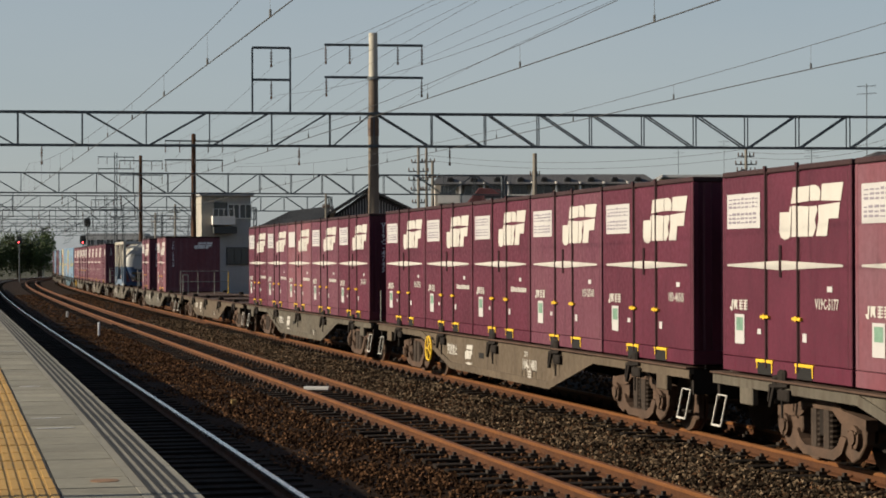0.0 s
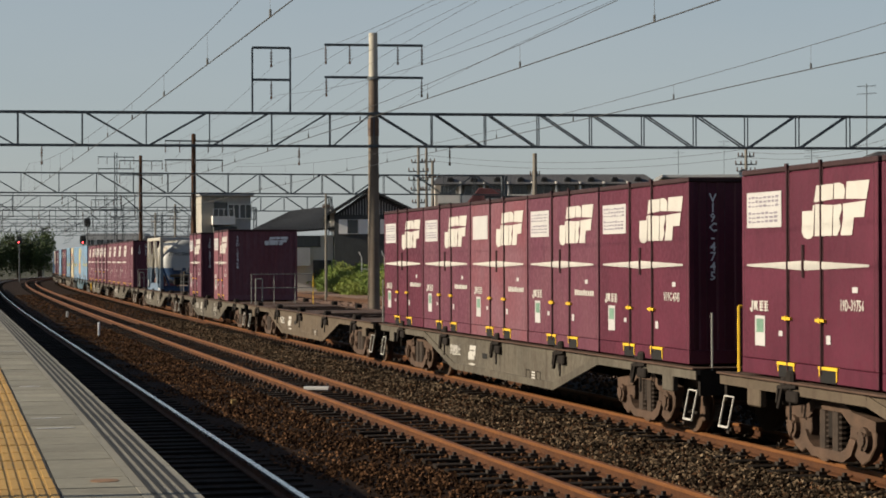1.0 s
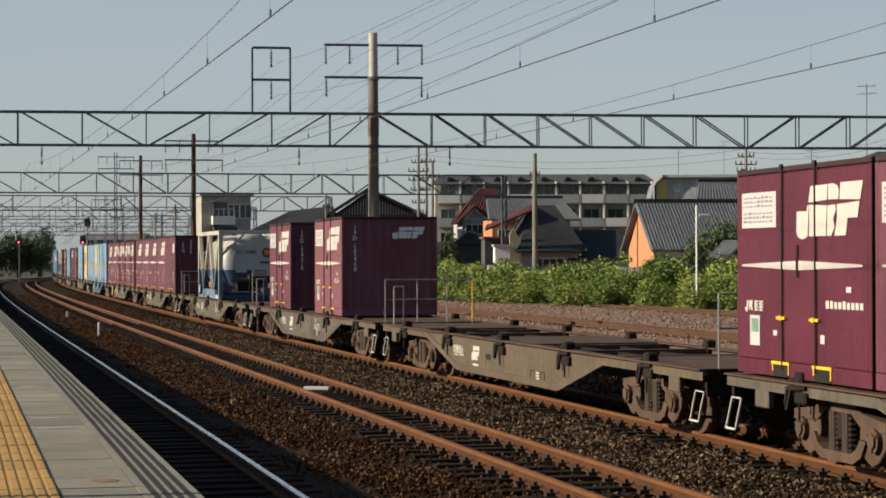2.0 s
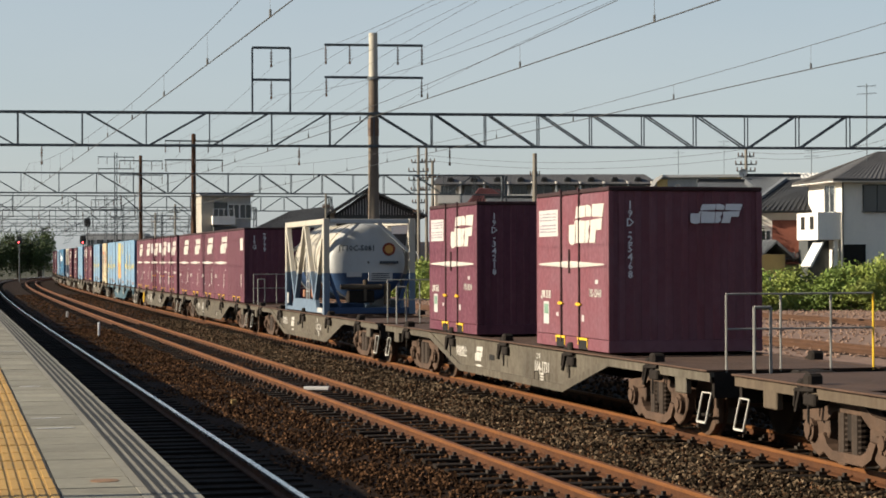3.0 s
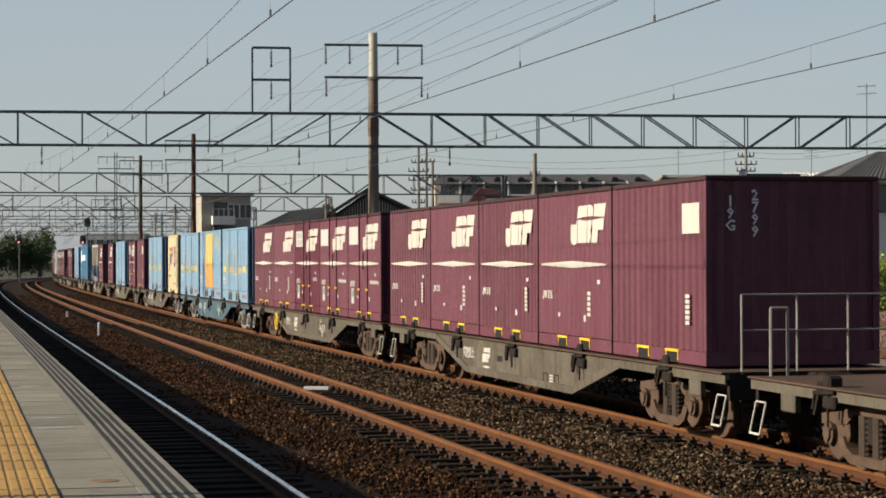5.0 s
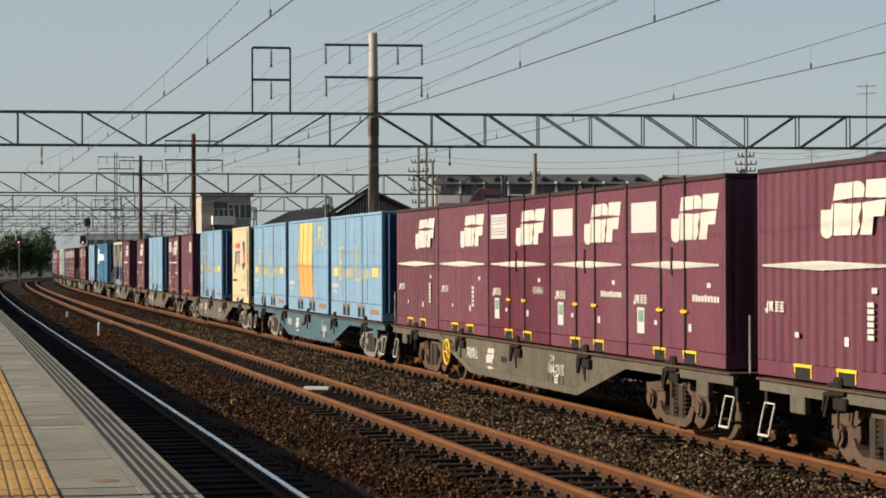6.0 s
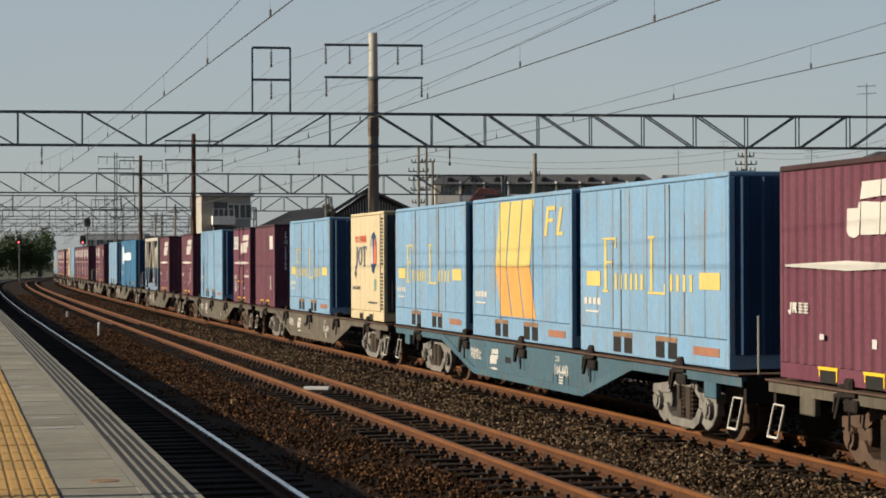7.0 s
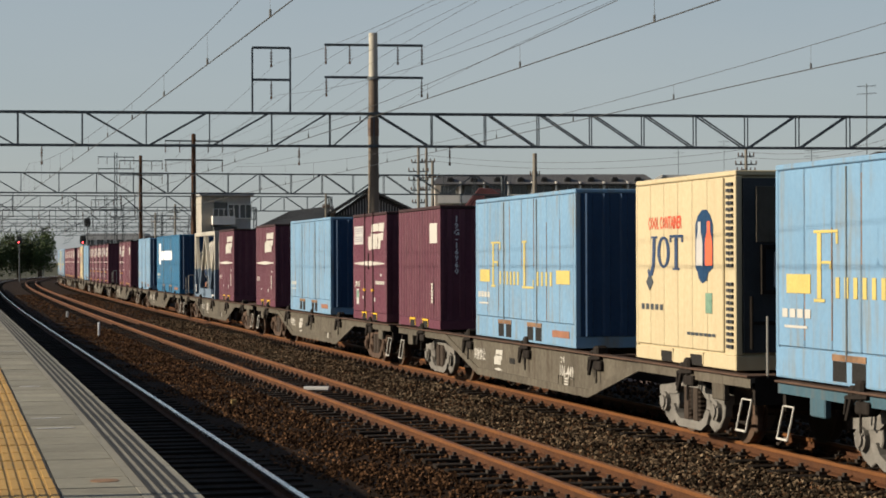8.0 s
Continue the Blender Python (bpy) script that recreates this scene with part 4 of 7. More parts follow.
def bogie(root, yc, paint):
    bg = part("bogie", bm_new(), M["under"], root)
    bm = bm_new()
    box(bm, -0.95, 0.95, yc - 0.16, yc + 0.16, 0.36, 0.70, 0.02)
    b2 = bpy.data.meshes.new("bogie")
    bm.to_mesh(b2)
    bm.free()
    b2.materials.append(M["under"])
    bg.data = b2
    for e in (-1, 1):
        x = e * 0.92
        bm = bm_new()                                     # arched top beam
        prism(bm, [(yc - 1.20, 0.52), (yc - 1.20, 0.64), (yc - 0.62, 0.70), (yc - 0.40, 0.80), (yc + 0.40, 0.80), (yc + 0.62, 0.70), (yc + 1.20, 0.64), (yc + 1.20, 0.52), (yc + 0.55, 0.56), (yc + 0.34, 0.68), (yc - 0.34, 0.68), (yc - 0.55, 0.56)], 'x', x - 0.07, x + 0.07)
        sf = part("side_frame", bm, paint, bg, "brown cast side frame")
        bm = bm_new()                                     # spring plank
        prism(bm, [(yc - 0.74, 0.40), (yc - 0.62, 0.22), (yc - 0.42, 0.13), (yc + 0.42, 0.13), (yc + 0.62, 0.22), (yc + 0.74, 0.40), (yc + 0.60, 0.42), (yc + 0.50, 0.30), (yc + 0.36, 0.24), (yc - 0.36, 0.24), (yc - 0.50, 0.30), (yc - 0.60, 0.42)], 'x', x - 0.09, x + 0.08)
        part("spring_plank", bm, paint, sf)
        for dy in (-0.17, 0.17):
            bm = bm_new()
            for k in range(7):
                rod(bm, (x - e * 0.02, yc + dy, 0.25 + k * 0.06), (x - e * 0.02, yc + dy, 0.275 + k * 0.06), 0.10, 12)
            rod(bm, (x + e * 0.02, yc + dy, 0.24), (x + e * 0.02, yc + dy, 0.68), 0.075, 10)
            part("coil_spring", bm, M["spring"], sf)
        for dy in (-0.95, 0.95):
            q = 1 if dy > 0 else -1
            bm = bm_new()                                 # flared axle guard
            prism(bm, [(yc + dy - q * 0.42, 0.60), (yc + dy + q * 0.24, 0.60), (yc + dy + q * 0.20, 0.36), (yc + dy + q * 0.04, 0.20), (yc + dy - q * 0.14, 0.13), (yc + dy - q * 0.30, 0.20), (yc + dy - q * 0.44, 0.42)], 'x', x - 0.05, x + 0.06)
            bmesh.ops.bevel(bm, geom=bm.edges[:], offset=0.012, segments=1, affect='EDGES')
            part("axle_guard", bm, paint, sf)
            bm = bm_new()
            rod(bm, (x + e * 0.02, yc + dy, 0.43), (x + e * 0.11, yc + dy, 0.43), 0.135, 16)
            rod(bm, (x + e * 0.111, yc + dy, 0.43), (x + e * 0.135, yc + dy, 0.43), 0.085, 12)
            for b_ in range(3):
                t = b_ * 2.094 + 0.5
                rod(bm, (x + e * 0.111, yc + dy + 0.108 * math.cos(t), 0.43 + 0.108 * math.sin(t)), (x + e * 0.13, yc + dy + 0.108 * math.cos(t), 0.43 + 0.108 * math.sin(t)), 0.018, 6)
            part("axle_box", bm, paint, sf)
            bm = bm_new()
            box(bm, x - e * 0.30 - 0.05, x - e * 0.30 + 0.05, yc + dy * 1.50 - 0.06, yc + dy * 1.50 + 0.06, 0.18, 0.55, 0.02)
            part("brake_shoe", bm, M["bogie"], sf)
        bm = bm_new()
        rod(bm, (x - e * 0.16, yc - 1.5, 0.30), (x - e * 0.16, yc + 1.5, 0.26), 0.022, 6)
        part("brake_rod", bm, M["under"], sf)
    sets = []
    for dy in (-0.95, 0.95):
        bm = bm_new()
        for g in (-0.56, 0.56):
            e = 1 if g > 0 else -1
            rod(bm, (g - 0.055, 0, 0), (g + 0.055, 0, 0), 0.43, 28)
            rod(bm, (g - e * 0.085, 0, 0), (g - e * 0.056, 0, 0), 0.455, 28)
            rod(bm, (g - 0.08, 0, 0), (g + 0.09, 0, 0), 0.12, 12)
        rod(bm, (-0.75, 0, 0), (0.75, 0, 0), 0.075, 10)
        ws = part("wheelset", bm, M["wheel"], root, "worn steel wheels on an axle")
        ws.matrix_basis = Matrix.Translation((0, yc + dy, 0.43))
        sets.append(ws)
    return bg, sets


def flat_wagon(paint, label, number="", pre_rail=True, brake_wheel=False, pitch_n=5):
    root = tagged(empty("flat_wagon"), label, "flat wagon", "container wagons")
    y0, y1 = 0.42, WL - 0.42
    for e in (-1, 1):
        x = e * 1.20
        out = [(y0, 0.89), (4.5, 0.885), (6.8, 0.36), (13.35, 0.36), (15.8, 0.885), (y1, 0.89), (y1, 0.955), (y0, 0.955)]
        bm = bm_new()
        prism(bm, out, 'x', x - 0.02, x + 0.02)
        sill = part("side_sill", bm, paint, root, "fish-bellied side sill")
        bm = bm_new()
        box(bm, x - 0.09, x + 0.09, y0, y1, 0.957, DECK - 0.002, 0.005)
        part("top_flange", bm, M["deck_rust"], sill, "rusty top flange")
        bm = bm_new()
        for (ya, za), (yb, zb) in zip(out[:5], out[1:6]):
            bar(bm, (x + e * 0.03, ya, za), (x + e * 0.03, yb, zb), 0.025, 0.12)
        part("bottom_flange", bm, paint, sill)
    bm = bm_new()
    for x in (-0.35, 0.35):
        box(bm, x - 0.05, x + 0.05, y0, y1, 0.55, 0.93)
    part("centre_sill", bm, M["under"], root)
    cm = mesh_of(box(bm_new(), -1.17, 1.17, -0.09, 0.09, 0.84, DECK - 0.02), "cross_member", M["deck_rust"])
    for k in range(11):
        part("cross_member", cm, None, root).matrix_basis = Matrix.Translation((0, y0 + 0.2 + (y1 - y0 - 0.4) * k / 10, 0))
    for ya, yb in ((y0 + 0.02, y0 + 3.4), (y1 - 3.4, y1 - 0.02), (8.6, 11.8)):
        bm = bm_new()
        box(bm, -1.1, 1.1, ya, yb, DECK - 0.018, DECK - 0.006)
        part("deck_plate", bm, M["deck_rust"], root, "rusty deck plate")
    # container locks
    g = 0.72
    for k in range(5):
        yc = g + CL / 2 + 3.81 * k
        for e in (-1, 1):
            bm = bm_new()
            box(bm, e * 1.18 - 0.10, e * 1.18 + 0.08, yc - 0.14, yc + 0.05, 0.88, DECK + 0.12, 0.03)
            box(bm, e * 1.20 - 0.08, e * 1.20 + 0.09, yc + 0.06, yc + 0.22, 0.86, DECK + 0.05, 0.03)
            rod(bm, (e * 1.26, yc - 0.26, 0.93), (e * 1.27, yc + 0.26, 0.90), 0.028, 6)
            rod(bm, (e * 1.28, yc + 0.22, 0.90), (e * 1.29, yc + 0.25, 0.72), 0.022, 6)
            box(bm, e * 1.24 - 0.05, e * 1.24 + 0.05, yc - 0.30, yc + 0.02, 0.74, 0.88, 0.02)
            rod(bm, (e * 1.27, yc + 0.12, 0.92), (e * 1.30, yc + 0.18, 0.66), 0.03, 6)
            rod(bm, (e * 1.27, yc - 0.1, 0.9), (e * 1.29, yc - 0.14, 0.55), 0.016, 6)
            part("container_lock", bm, M["under"], root, "black greasy container lock")
    sets = []
    for yc in (3.1, 17.3):
        sets += bogie(root, yc, M["bogie_grey" if number in ("104-443", "106-449") else "bogie"])[1]
    for e, yb in ((-1, 0.0), (1, WL)):
        bm = bm_new()
        box(bm, -0.12, 0.12, min(yb, yb - e * 0.9) + 0.01, max(yb, yb - e * 0.9) - 0.01, 0.70, 0.92, 0.03)
        box(bm, -0.22, 0.22, min(yb, yb - e * 0.28) + 0.004, max(yb, yb - e * 0.28) - 0.004, 0.66, 0.98, 0.04)
        part("coupler", bm, M["under"], root)
        bm = bm_new()
        box(bm, -1.18, 1.18, min(yb - e * 0.42, yb - e * 0.50), max(yb - e * 0.42, yb - e * 0.50), 0.62, 0.95)
        part("end_beam", bm, M["under"], root)
        bm = bm_new()
        pts = [(0.35, yb - e * 0.35, 0.60), (0.36, yb - e * 0.2, 0.35), (0.38, yb - e * 0.02, 0.30)]
        for p, q in zip(pts, pts[1:]):
            rod(bm, p, q, 0.03, 6)
        part("brake_hose", bm, M["under"], root)
        for sx in (-1, 1):
            bm = bm_new()
            x = sx * 1.20
            ya, yc = yb - e * 0.48, yb - e * 0.78
            for y in (ya, yc):
                rod(bm, (x, y, 0.68), (x + sx * 0.03, y + 0.13, 0.29), 0.012, 6)
            rod(bm, (x + sx * 0.03, ya + 0.13, 0.29), (x + sx * 0.03, yc + 0.13, 0.29), 0.016, 6)
            rod(bm, (x, ya, 0.68), (x, yc, 0.68), 0.010, 6)
            part("step_iron", bm, M["white_paint"], root, "white painted step")
            bm = bm_new()
            box(bm, x - 0.04, x + 0.05, yb - e * 1.5 - 0.2, yb - e * 1.5 + 0.2, 0.62, 0.90, 0.015)
            part("reservoir_box", bm, paint, root)
    # end railing on the leading end
    for hx, y, m_ in ((-1.0, 0.46, "rail_paint"), (-0.25, 0.46, "rail_paint"), (0.45, 0.46, "rail_paint"), (1.05, 0.46, "yellow")):
        bm = bm_new()
        rod(bm, (hx, y, 0.9), (hx, y, 1.95 if pre_rail else 1.7), 0.015, 6)
        part("rail_post", bm, M[m_], root)
    if pre_rail:
        for z in (1.95, 1.5):
            bm = bm_new()
            rod(bm, (-1.0, 0.46, z), (1.05, 0.46, z), 0.013, 6)
            part("hand_rail", bm, M["rail_paint"], root)
    bm = bm_new()
    rod(bm, (-1.0, WL - 0.46, 0.9), (-1.0, WL - 0.46, 1.8), 0.02, 6)
    rod(bm, (-1.0, WL - 0.46, 1.8), (-0.78, WL - 0.46, 1.8), 0.02, 6)
    rod(bm, (-0.78, WL - 0.46, 1.8), (-0.78, WL - 0.46, 0.9), 0.02, 6)
    part("grab_rail", bm, M["yellow" if brake_wheel else "rail_paint"], root)
    if brake_wheel:
        bm = bm_new()
        c = Vector((-1.30, 14.9, 0.62))
        ring = [c + Vector((0, math.cos(t) * 0.24, math.sin(t) * 0.24)) for t in np.linspace(0, 2 * math.pi, 17)]
        for p, q in zip(ring, ring[1:]):
            rod(bm, p, q, 0.022, 6)
        for t in range(5):
            rod(bm, c, c + Vector((0, math.cos(t * 1.257) * 0.24, math.sin(t * 1.257) * 0.24)), 0.014, 5)
        rod(bm, c, c + Vector((0.1, 0, 0)), 0.03, 6)
        part("brake_wheel", bm, M["yellow"], root, "yellow spoked hand-brake wheel")
    # side markings
    x = -1.222
    part("emblem", emblem(bm_new(), x, 12.25, 0.53, 0.55, 0.28), M["white_paint"], root, "white slanted block emblem")
    bm = bm_new()
    prism(bm, [(12.25, 0.46), (11.98, 0.435), (11.7, 0.46), (11.98, 0.485)], 'x', x, x - 0.004)
    part("spark_band", bm, M["white_paint"], root)
    # near-black patch for the shaded slot in the sill
    bm = bm_new()
    box(bm, x - 0.003, x, 10.9, 11.25, 0.60, 0.70, 0.0)
    part("sill_slot", bm, M["opening_shade"], root)
    if number:
        write(number, 0.27, M["white_paint"], root, (x - 0.002, 7.95, 0.62), squeeze=0.85, label="white wagon number")
        write("コキ", 0.13, M["white_paint"], root, (x - 0.002, 8.15, 0.80))
    write("突放禁止", 0.22, M["white_paint"], root, (x - 0.002, 13.25, 0.66), label="white warning lettering", squeeze=0.9)
    for yy in (7.55, 8.15):
        bm = bm_new()
        for a, b, c, d in ((0, 0.24, 0.40, 0.415), (0, 0.24, 0.54, 0.555), (0, 0.015, 0.416, 0.539), (0.225, 0.24, 0.416, 0.539)):
            box(bm, x - 0.004, x, yy + a, yy + b, c, d)
        part("marking_frame", bm, M["under"], root)
    bm = bm_new()
    for i in range(3):
        box(bm, x - 0.004, x, 7.86, 8.05, 0.42 + i * 0.045, 0.445 + i * 0.045)
    part("inspection_bars", bm, M["white_paint"], root)
    return root


# ---- the train ----
SPEED, GAIN, GRID = 20.636, 0.0058, 27.6
CORNER = 0.72                                            # from a wagon's coupling plane to the end of its first container
T_KEYS = [i * 0.25 for i in range(33)]


def moved(s, t):
    return s - SPEED * t - GAIN * t * t / 2


red = {"d": M["maroon"], "m": M["maroon_mid"], "f": M["maroon_faded"]}
LOOKS = {"d": "deep maroon", "m": "weathered maroon", "f": "faded pinkish maroon"}
protos = {}


def proto(kind):
    if kind not in protos:
        c, p = kind[0], kind[1:]
        if c == "D":
            protos[kind] = door_container(red[p[0]], int(p[1]), LOOKS[p[0]] + " steel container with side doors and white markings")
        elif c == "G":
            protos[kind] = ribbed_container(red[p[0]], LOOKS[p[0]] + " ribbed steel container with white markings", p[1] == "1")
        elif c == "P":
            protos[kind] = plain_container(red[p[0]], LOOKS[p[0]] + " smooth steel container with white markings")
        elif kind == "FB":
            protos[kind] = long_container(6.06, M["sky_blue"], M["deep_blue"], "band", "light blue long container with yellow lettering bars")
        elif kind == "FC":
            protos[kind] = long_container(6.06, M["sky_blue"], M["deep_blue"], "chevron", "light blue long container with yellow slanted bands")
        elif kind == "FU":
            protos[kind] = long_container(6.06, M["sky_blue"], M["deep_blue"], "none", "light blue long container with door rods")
        elif kind == "BB":
            protos[kind] = long_container(9.4, M["mid_blue"], M["deep_blue"], "blue", "dark blue very long container with pale lettering")
        elif kind == "JJ":
            protos[kind] = reefer_container("cream refrigerated container with red lettering and vents")
        elif kind == "TT":
            protos[kind] = tank_container("cream and blue tank container in an open frame")
    return protos[kind]


#       paint, number, railing, brake wheel, load: (kind, distance from the first corner, end number)
P = 3.81
TRAIN = [
    ("wagon_grey", "", 0, 0, [("Dd4", 0, ""), ("Dm2", P, ""), ("Dd3", 2 * P, ""), ("Df2", 3 * P, ""), ("Dd2", 4 * P, "")]),
    ("wagon_brown", "104-1483", 0, 1, [("Dd2", -0.4, ""), ("Dm3", P - 0.4, ""), ("Dd4", 2 * P - 0.4, ""), ("Dd2", 3 * P - 0.4, ""), ("Dd3", 4 * P - 0.4, "")]),
    ("wagon_grey", "", 0, 0, [("Dd3", 0, "V19C-4745"), ("Dm2", P, ""), ("Df1", 2 * P, ""), ("Dm3", 3 * P, ""), ("Dd4", 4 * P, "")]),
    ("wagon_brown", "", 1, 0, []),
    ("wagon_grey", "104-1731", 1, 0, [("Df2", P, "19D-25468"), ("Dm3", 3 * P, "19D-34218")]),
    ("wagon_grey", "107-764", 1, 0, [("TT", 6.5, "")]),
    ("wagon_grey", "", 1, 0, [("Gm0", 0.4, "19G 2799"), ("Pm", P + 0.4, ""), ("Gm1", 2 * P + 0.4, ""), ("Pm", 3 * P + 0.4, ""), ("Gm1", 4 * P + 0.4, "")]),
    ("wagon_grey", "104-2315", 0, 1, [("Dm1", 0, ""), ("Dm1", P, ""), ("Dd3", 2 * P, ""), ("Pm", 3 * P, ""), ("Gm1", 4 * P, "")]),
    ("wagon_blue", "104-443", 0, 0, [("FB", 0.15, ""), ("FC", 6.68, ""), ("FB", 13.3, "")]),
    ("wagon_grey", "106-449", 0, 0, [("JJ", 0.2, ""), ("FB", 6.75, ""), ("Gm0", 15.6, "19G-16960")]),
    ("wagon_grey", "", 1, 0, [("Dm3", 0.2, ""), ("FU", 6.9, ""), ("Gm1", 15.75, "")]),
    ("wagon_grey", "", 0, 0, [("Gm1", 4.2, ""), ("TT", 9.2, "")]),
    ("wagon_grey", "", 0, 0, [("BB", 0.3, ""), ("FU", 13.2, "")]),
    ("wagon_grey", "", 0, 0, [("Dm2", 7.6, ""), ("Gm0", 3.81, "")]),
    ("wagon_grey", "", 0, 0, [("Dm2", 0, ""), ("Dm3", P, ""), ("Dm2", 2 * P, ""), ("Dm3", 3 * P, ""), ("Dm2", 4 * P, "")]),
    ("wagon_grey", "", 0, 0, [("FU", 0.2, ""), ("JJ", 7.6, ""), ("Pm", 12, "")]),
    ("wagon_grey", "", 0, 0, [("Pm", 0, ""), ("Gm1", P, ""), ("Pm", 2 * P, ""), ("Gm1", 3 * P, ""), ("Pm", 4 * P, "")]),
    ("wagon_grey", "", 0, 0, [("FB", 0.2, ""), ("FC", 6.45, ""), ("FB", 12.7, "")]),
]
movers = []                                              # (thing, distance of its own centre along the line at the start, length, height)
wheels = []
wagon_protos = {}


def centred(ob, length):
    """Moves the origin of a thing built from y = 0 to its middle."""
    for c in ob.children:
        c.matrix_basis = Matrix.Translation((0, -length / 2, 0)) @ c.matrix_basis


def length_of(kind):
    return {"F": 6.06, "B": 9.4, "T": 6.04}.get(kind[0], CL)


SIDE_NUMBERS = {(0, 4): "V19C-5177", (1, 0): "19D-46505", (1, 1): "19D-23303", (1, 4): "19D-39756", (2, 0): "V19C-4745", (4, 0): "19D-25468", (4, 1): "19D-34218", (7, 2): "19D-80061"}
used = set()
for k, (paint, number, railing, wheel, load) in enumerate(TRAIN):
    s0 = GRID + WL * (k - 2) - CORNER
    key = (paint, number, railing, wheel)
    if key not in wagon_protos:
        words = {"wagon_grey": "grey", "wagon_brown": "dusty brown", "wagon_blue": "blue grey"}[paint]
        wagon_protos[key] = flat_wagon(M[paint], words + " container flat wagon" + (" with end railing" if railing else " with rusty deck"), number, bool(railing), bool(wheel))
        centred(wagon_protos[key], WL)
        wg = wagon_protos[key]
    else:
        wg = copy_thing(wagon_protos[key], Matrix.Identity(4))
    if not load:
        wg["label"] = "empty dusty brown flat wagon with rusty deck"
    movers.append((wg, s0 + WL / 2, 0.0))
    wheels.append([c for c in wg.children if c.name.startswith("wheelset")])
    for slot, (kind, d, num) in enumerate(load):
        L = length_of(kind)
        p = proto(kind)
        if kind not in used:
            used.add(kind)
            centred(p, L)
        ob = copy_thing(p, Matrix.Identity(4))
        if (k, slot) in SIDE_NUMBERS:
            for c in [c for c in ob.children if c.name.startswith("number_bars")]:
                bpy.data.objects.remove(c)
            write(SIDE_NUMBERS[k, slot], 0.17, M["white_paint"], ob, (-CW / 2 - 0.008, -L / 2 + L * 0.165, CH * 0.36), squeeze=0.78, label="white container number")
        if num:
            for c_, word in enumerate(num.split()):
                write(word, 0.165 if len(word) > 4 else 0.2, M["grey_mark"], ob, (-CW / 2 + 0.34 + 0.34 * c_, -L / 2 - 0.012, 1.70 if len(word) > 4 else 2.0), side=False, vertical=True, label="pale upright number")
        if num.startswith("19D-25"):
            part("end_emblem", emblem(bm_new(), -L / 2 - 0.010, 0.07, 1.94, 0.82, 0.30, side=False), M["grey_mark"], ob, "pale slanted block emblem")
        movers.append((ob, s0 + CORNER + d + L / 2, DECK))
for p in protos.values():                                # the patterns themselves are no part of the train
    for c in (*p.children_recursive, p):
        bpy.data.objects.remove(c)


# ---- overhead line: portals, poles, insulators, wires ----
B_LOW, B_HIGH = 6.78, 8.06


def lattice(root, m, posts, flips, thick=0.045, low=B_LOW, high=B_HIGH):
    """A box girder across the tracks through the given post offsets. flips: panels whose diagonal rises to the right."""
    o0, o1 = posts[0], posts[-1]
    for y in (-0.22, 0.22):
        for z in (low, high):
            ob = part("chord", bar(bm_new(), (o0, y, z), (o1, y, z), thick * 1.7, thick * 1.7), M["steel"], root)
            ob.matrix_basis = m
        for i, x in enumerate(posts):
            ob = part("girder_post", bar(bm_new(), (x, y, low), (x, y, high), thick * 0.9, thick * 0.9), M["steel"], root)
            ob.matrix_basis = m
            if i + 1 < len(posts):
                x1 = posts[i + 1]
                a, b = (low, high) if flips((x + x1) / 2) else (high, low)
                ob = part("diagonal", bar(bm_new(), (x + 0.1, y, a), (x1 - 0.1, y, b), thick * 1.15, thick * 1.15), M["steel"], root)
                ob.matrix_basis = m
    bm = bm_new()
    for x in posts:
        bar(bm, (x, -0.22, low), (x, 0.22, low), thick * 0.8, thick * 0.8)
        bar(bm, (x, -0.22, high), (x, 0.22, high), thick * 0.8, thick * 0.8)
    ob = part("cross_ties", bm, M["steel"], root)
    ob.matrix_basis = m
    ob["kind"] = "stuff"


def insulator(parent, m, x, z, n=4):
    bm = bm_new()
    rod(bm, (x, 0, z), (x, 0, z - 0.62), 0.018, 6)
    for i in range(n):
        rod(bm, (x, 0, z - 0.14 - i * 0.11), (x, 0, z - 0.19 - i * 0.11), 0.06, 8, 0.03)
    rod(bm, (x, 0, z - 0.58), (x, 0, z - 0.70), 0.045, 6)
    ob = part("insulator", bm, M["insulator"], parent)
    ob.matrix_basis = m


def crossarm(parent, m, x0, x1, z, hangs):
    ob = part("crossarm", bar(bm_new(), (x0, 0, z), (x1, 0, z), 0.09, 0.09), M["steel"], parent)
    ob.matrix_basis = m
    for h in hangs:
        insulator(parent, m, h, z - 0.04)


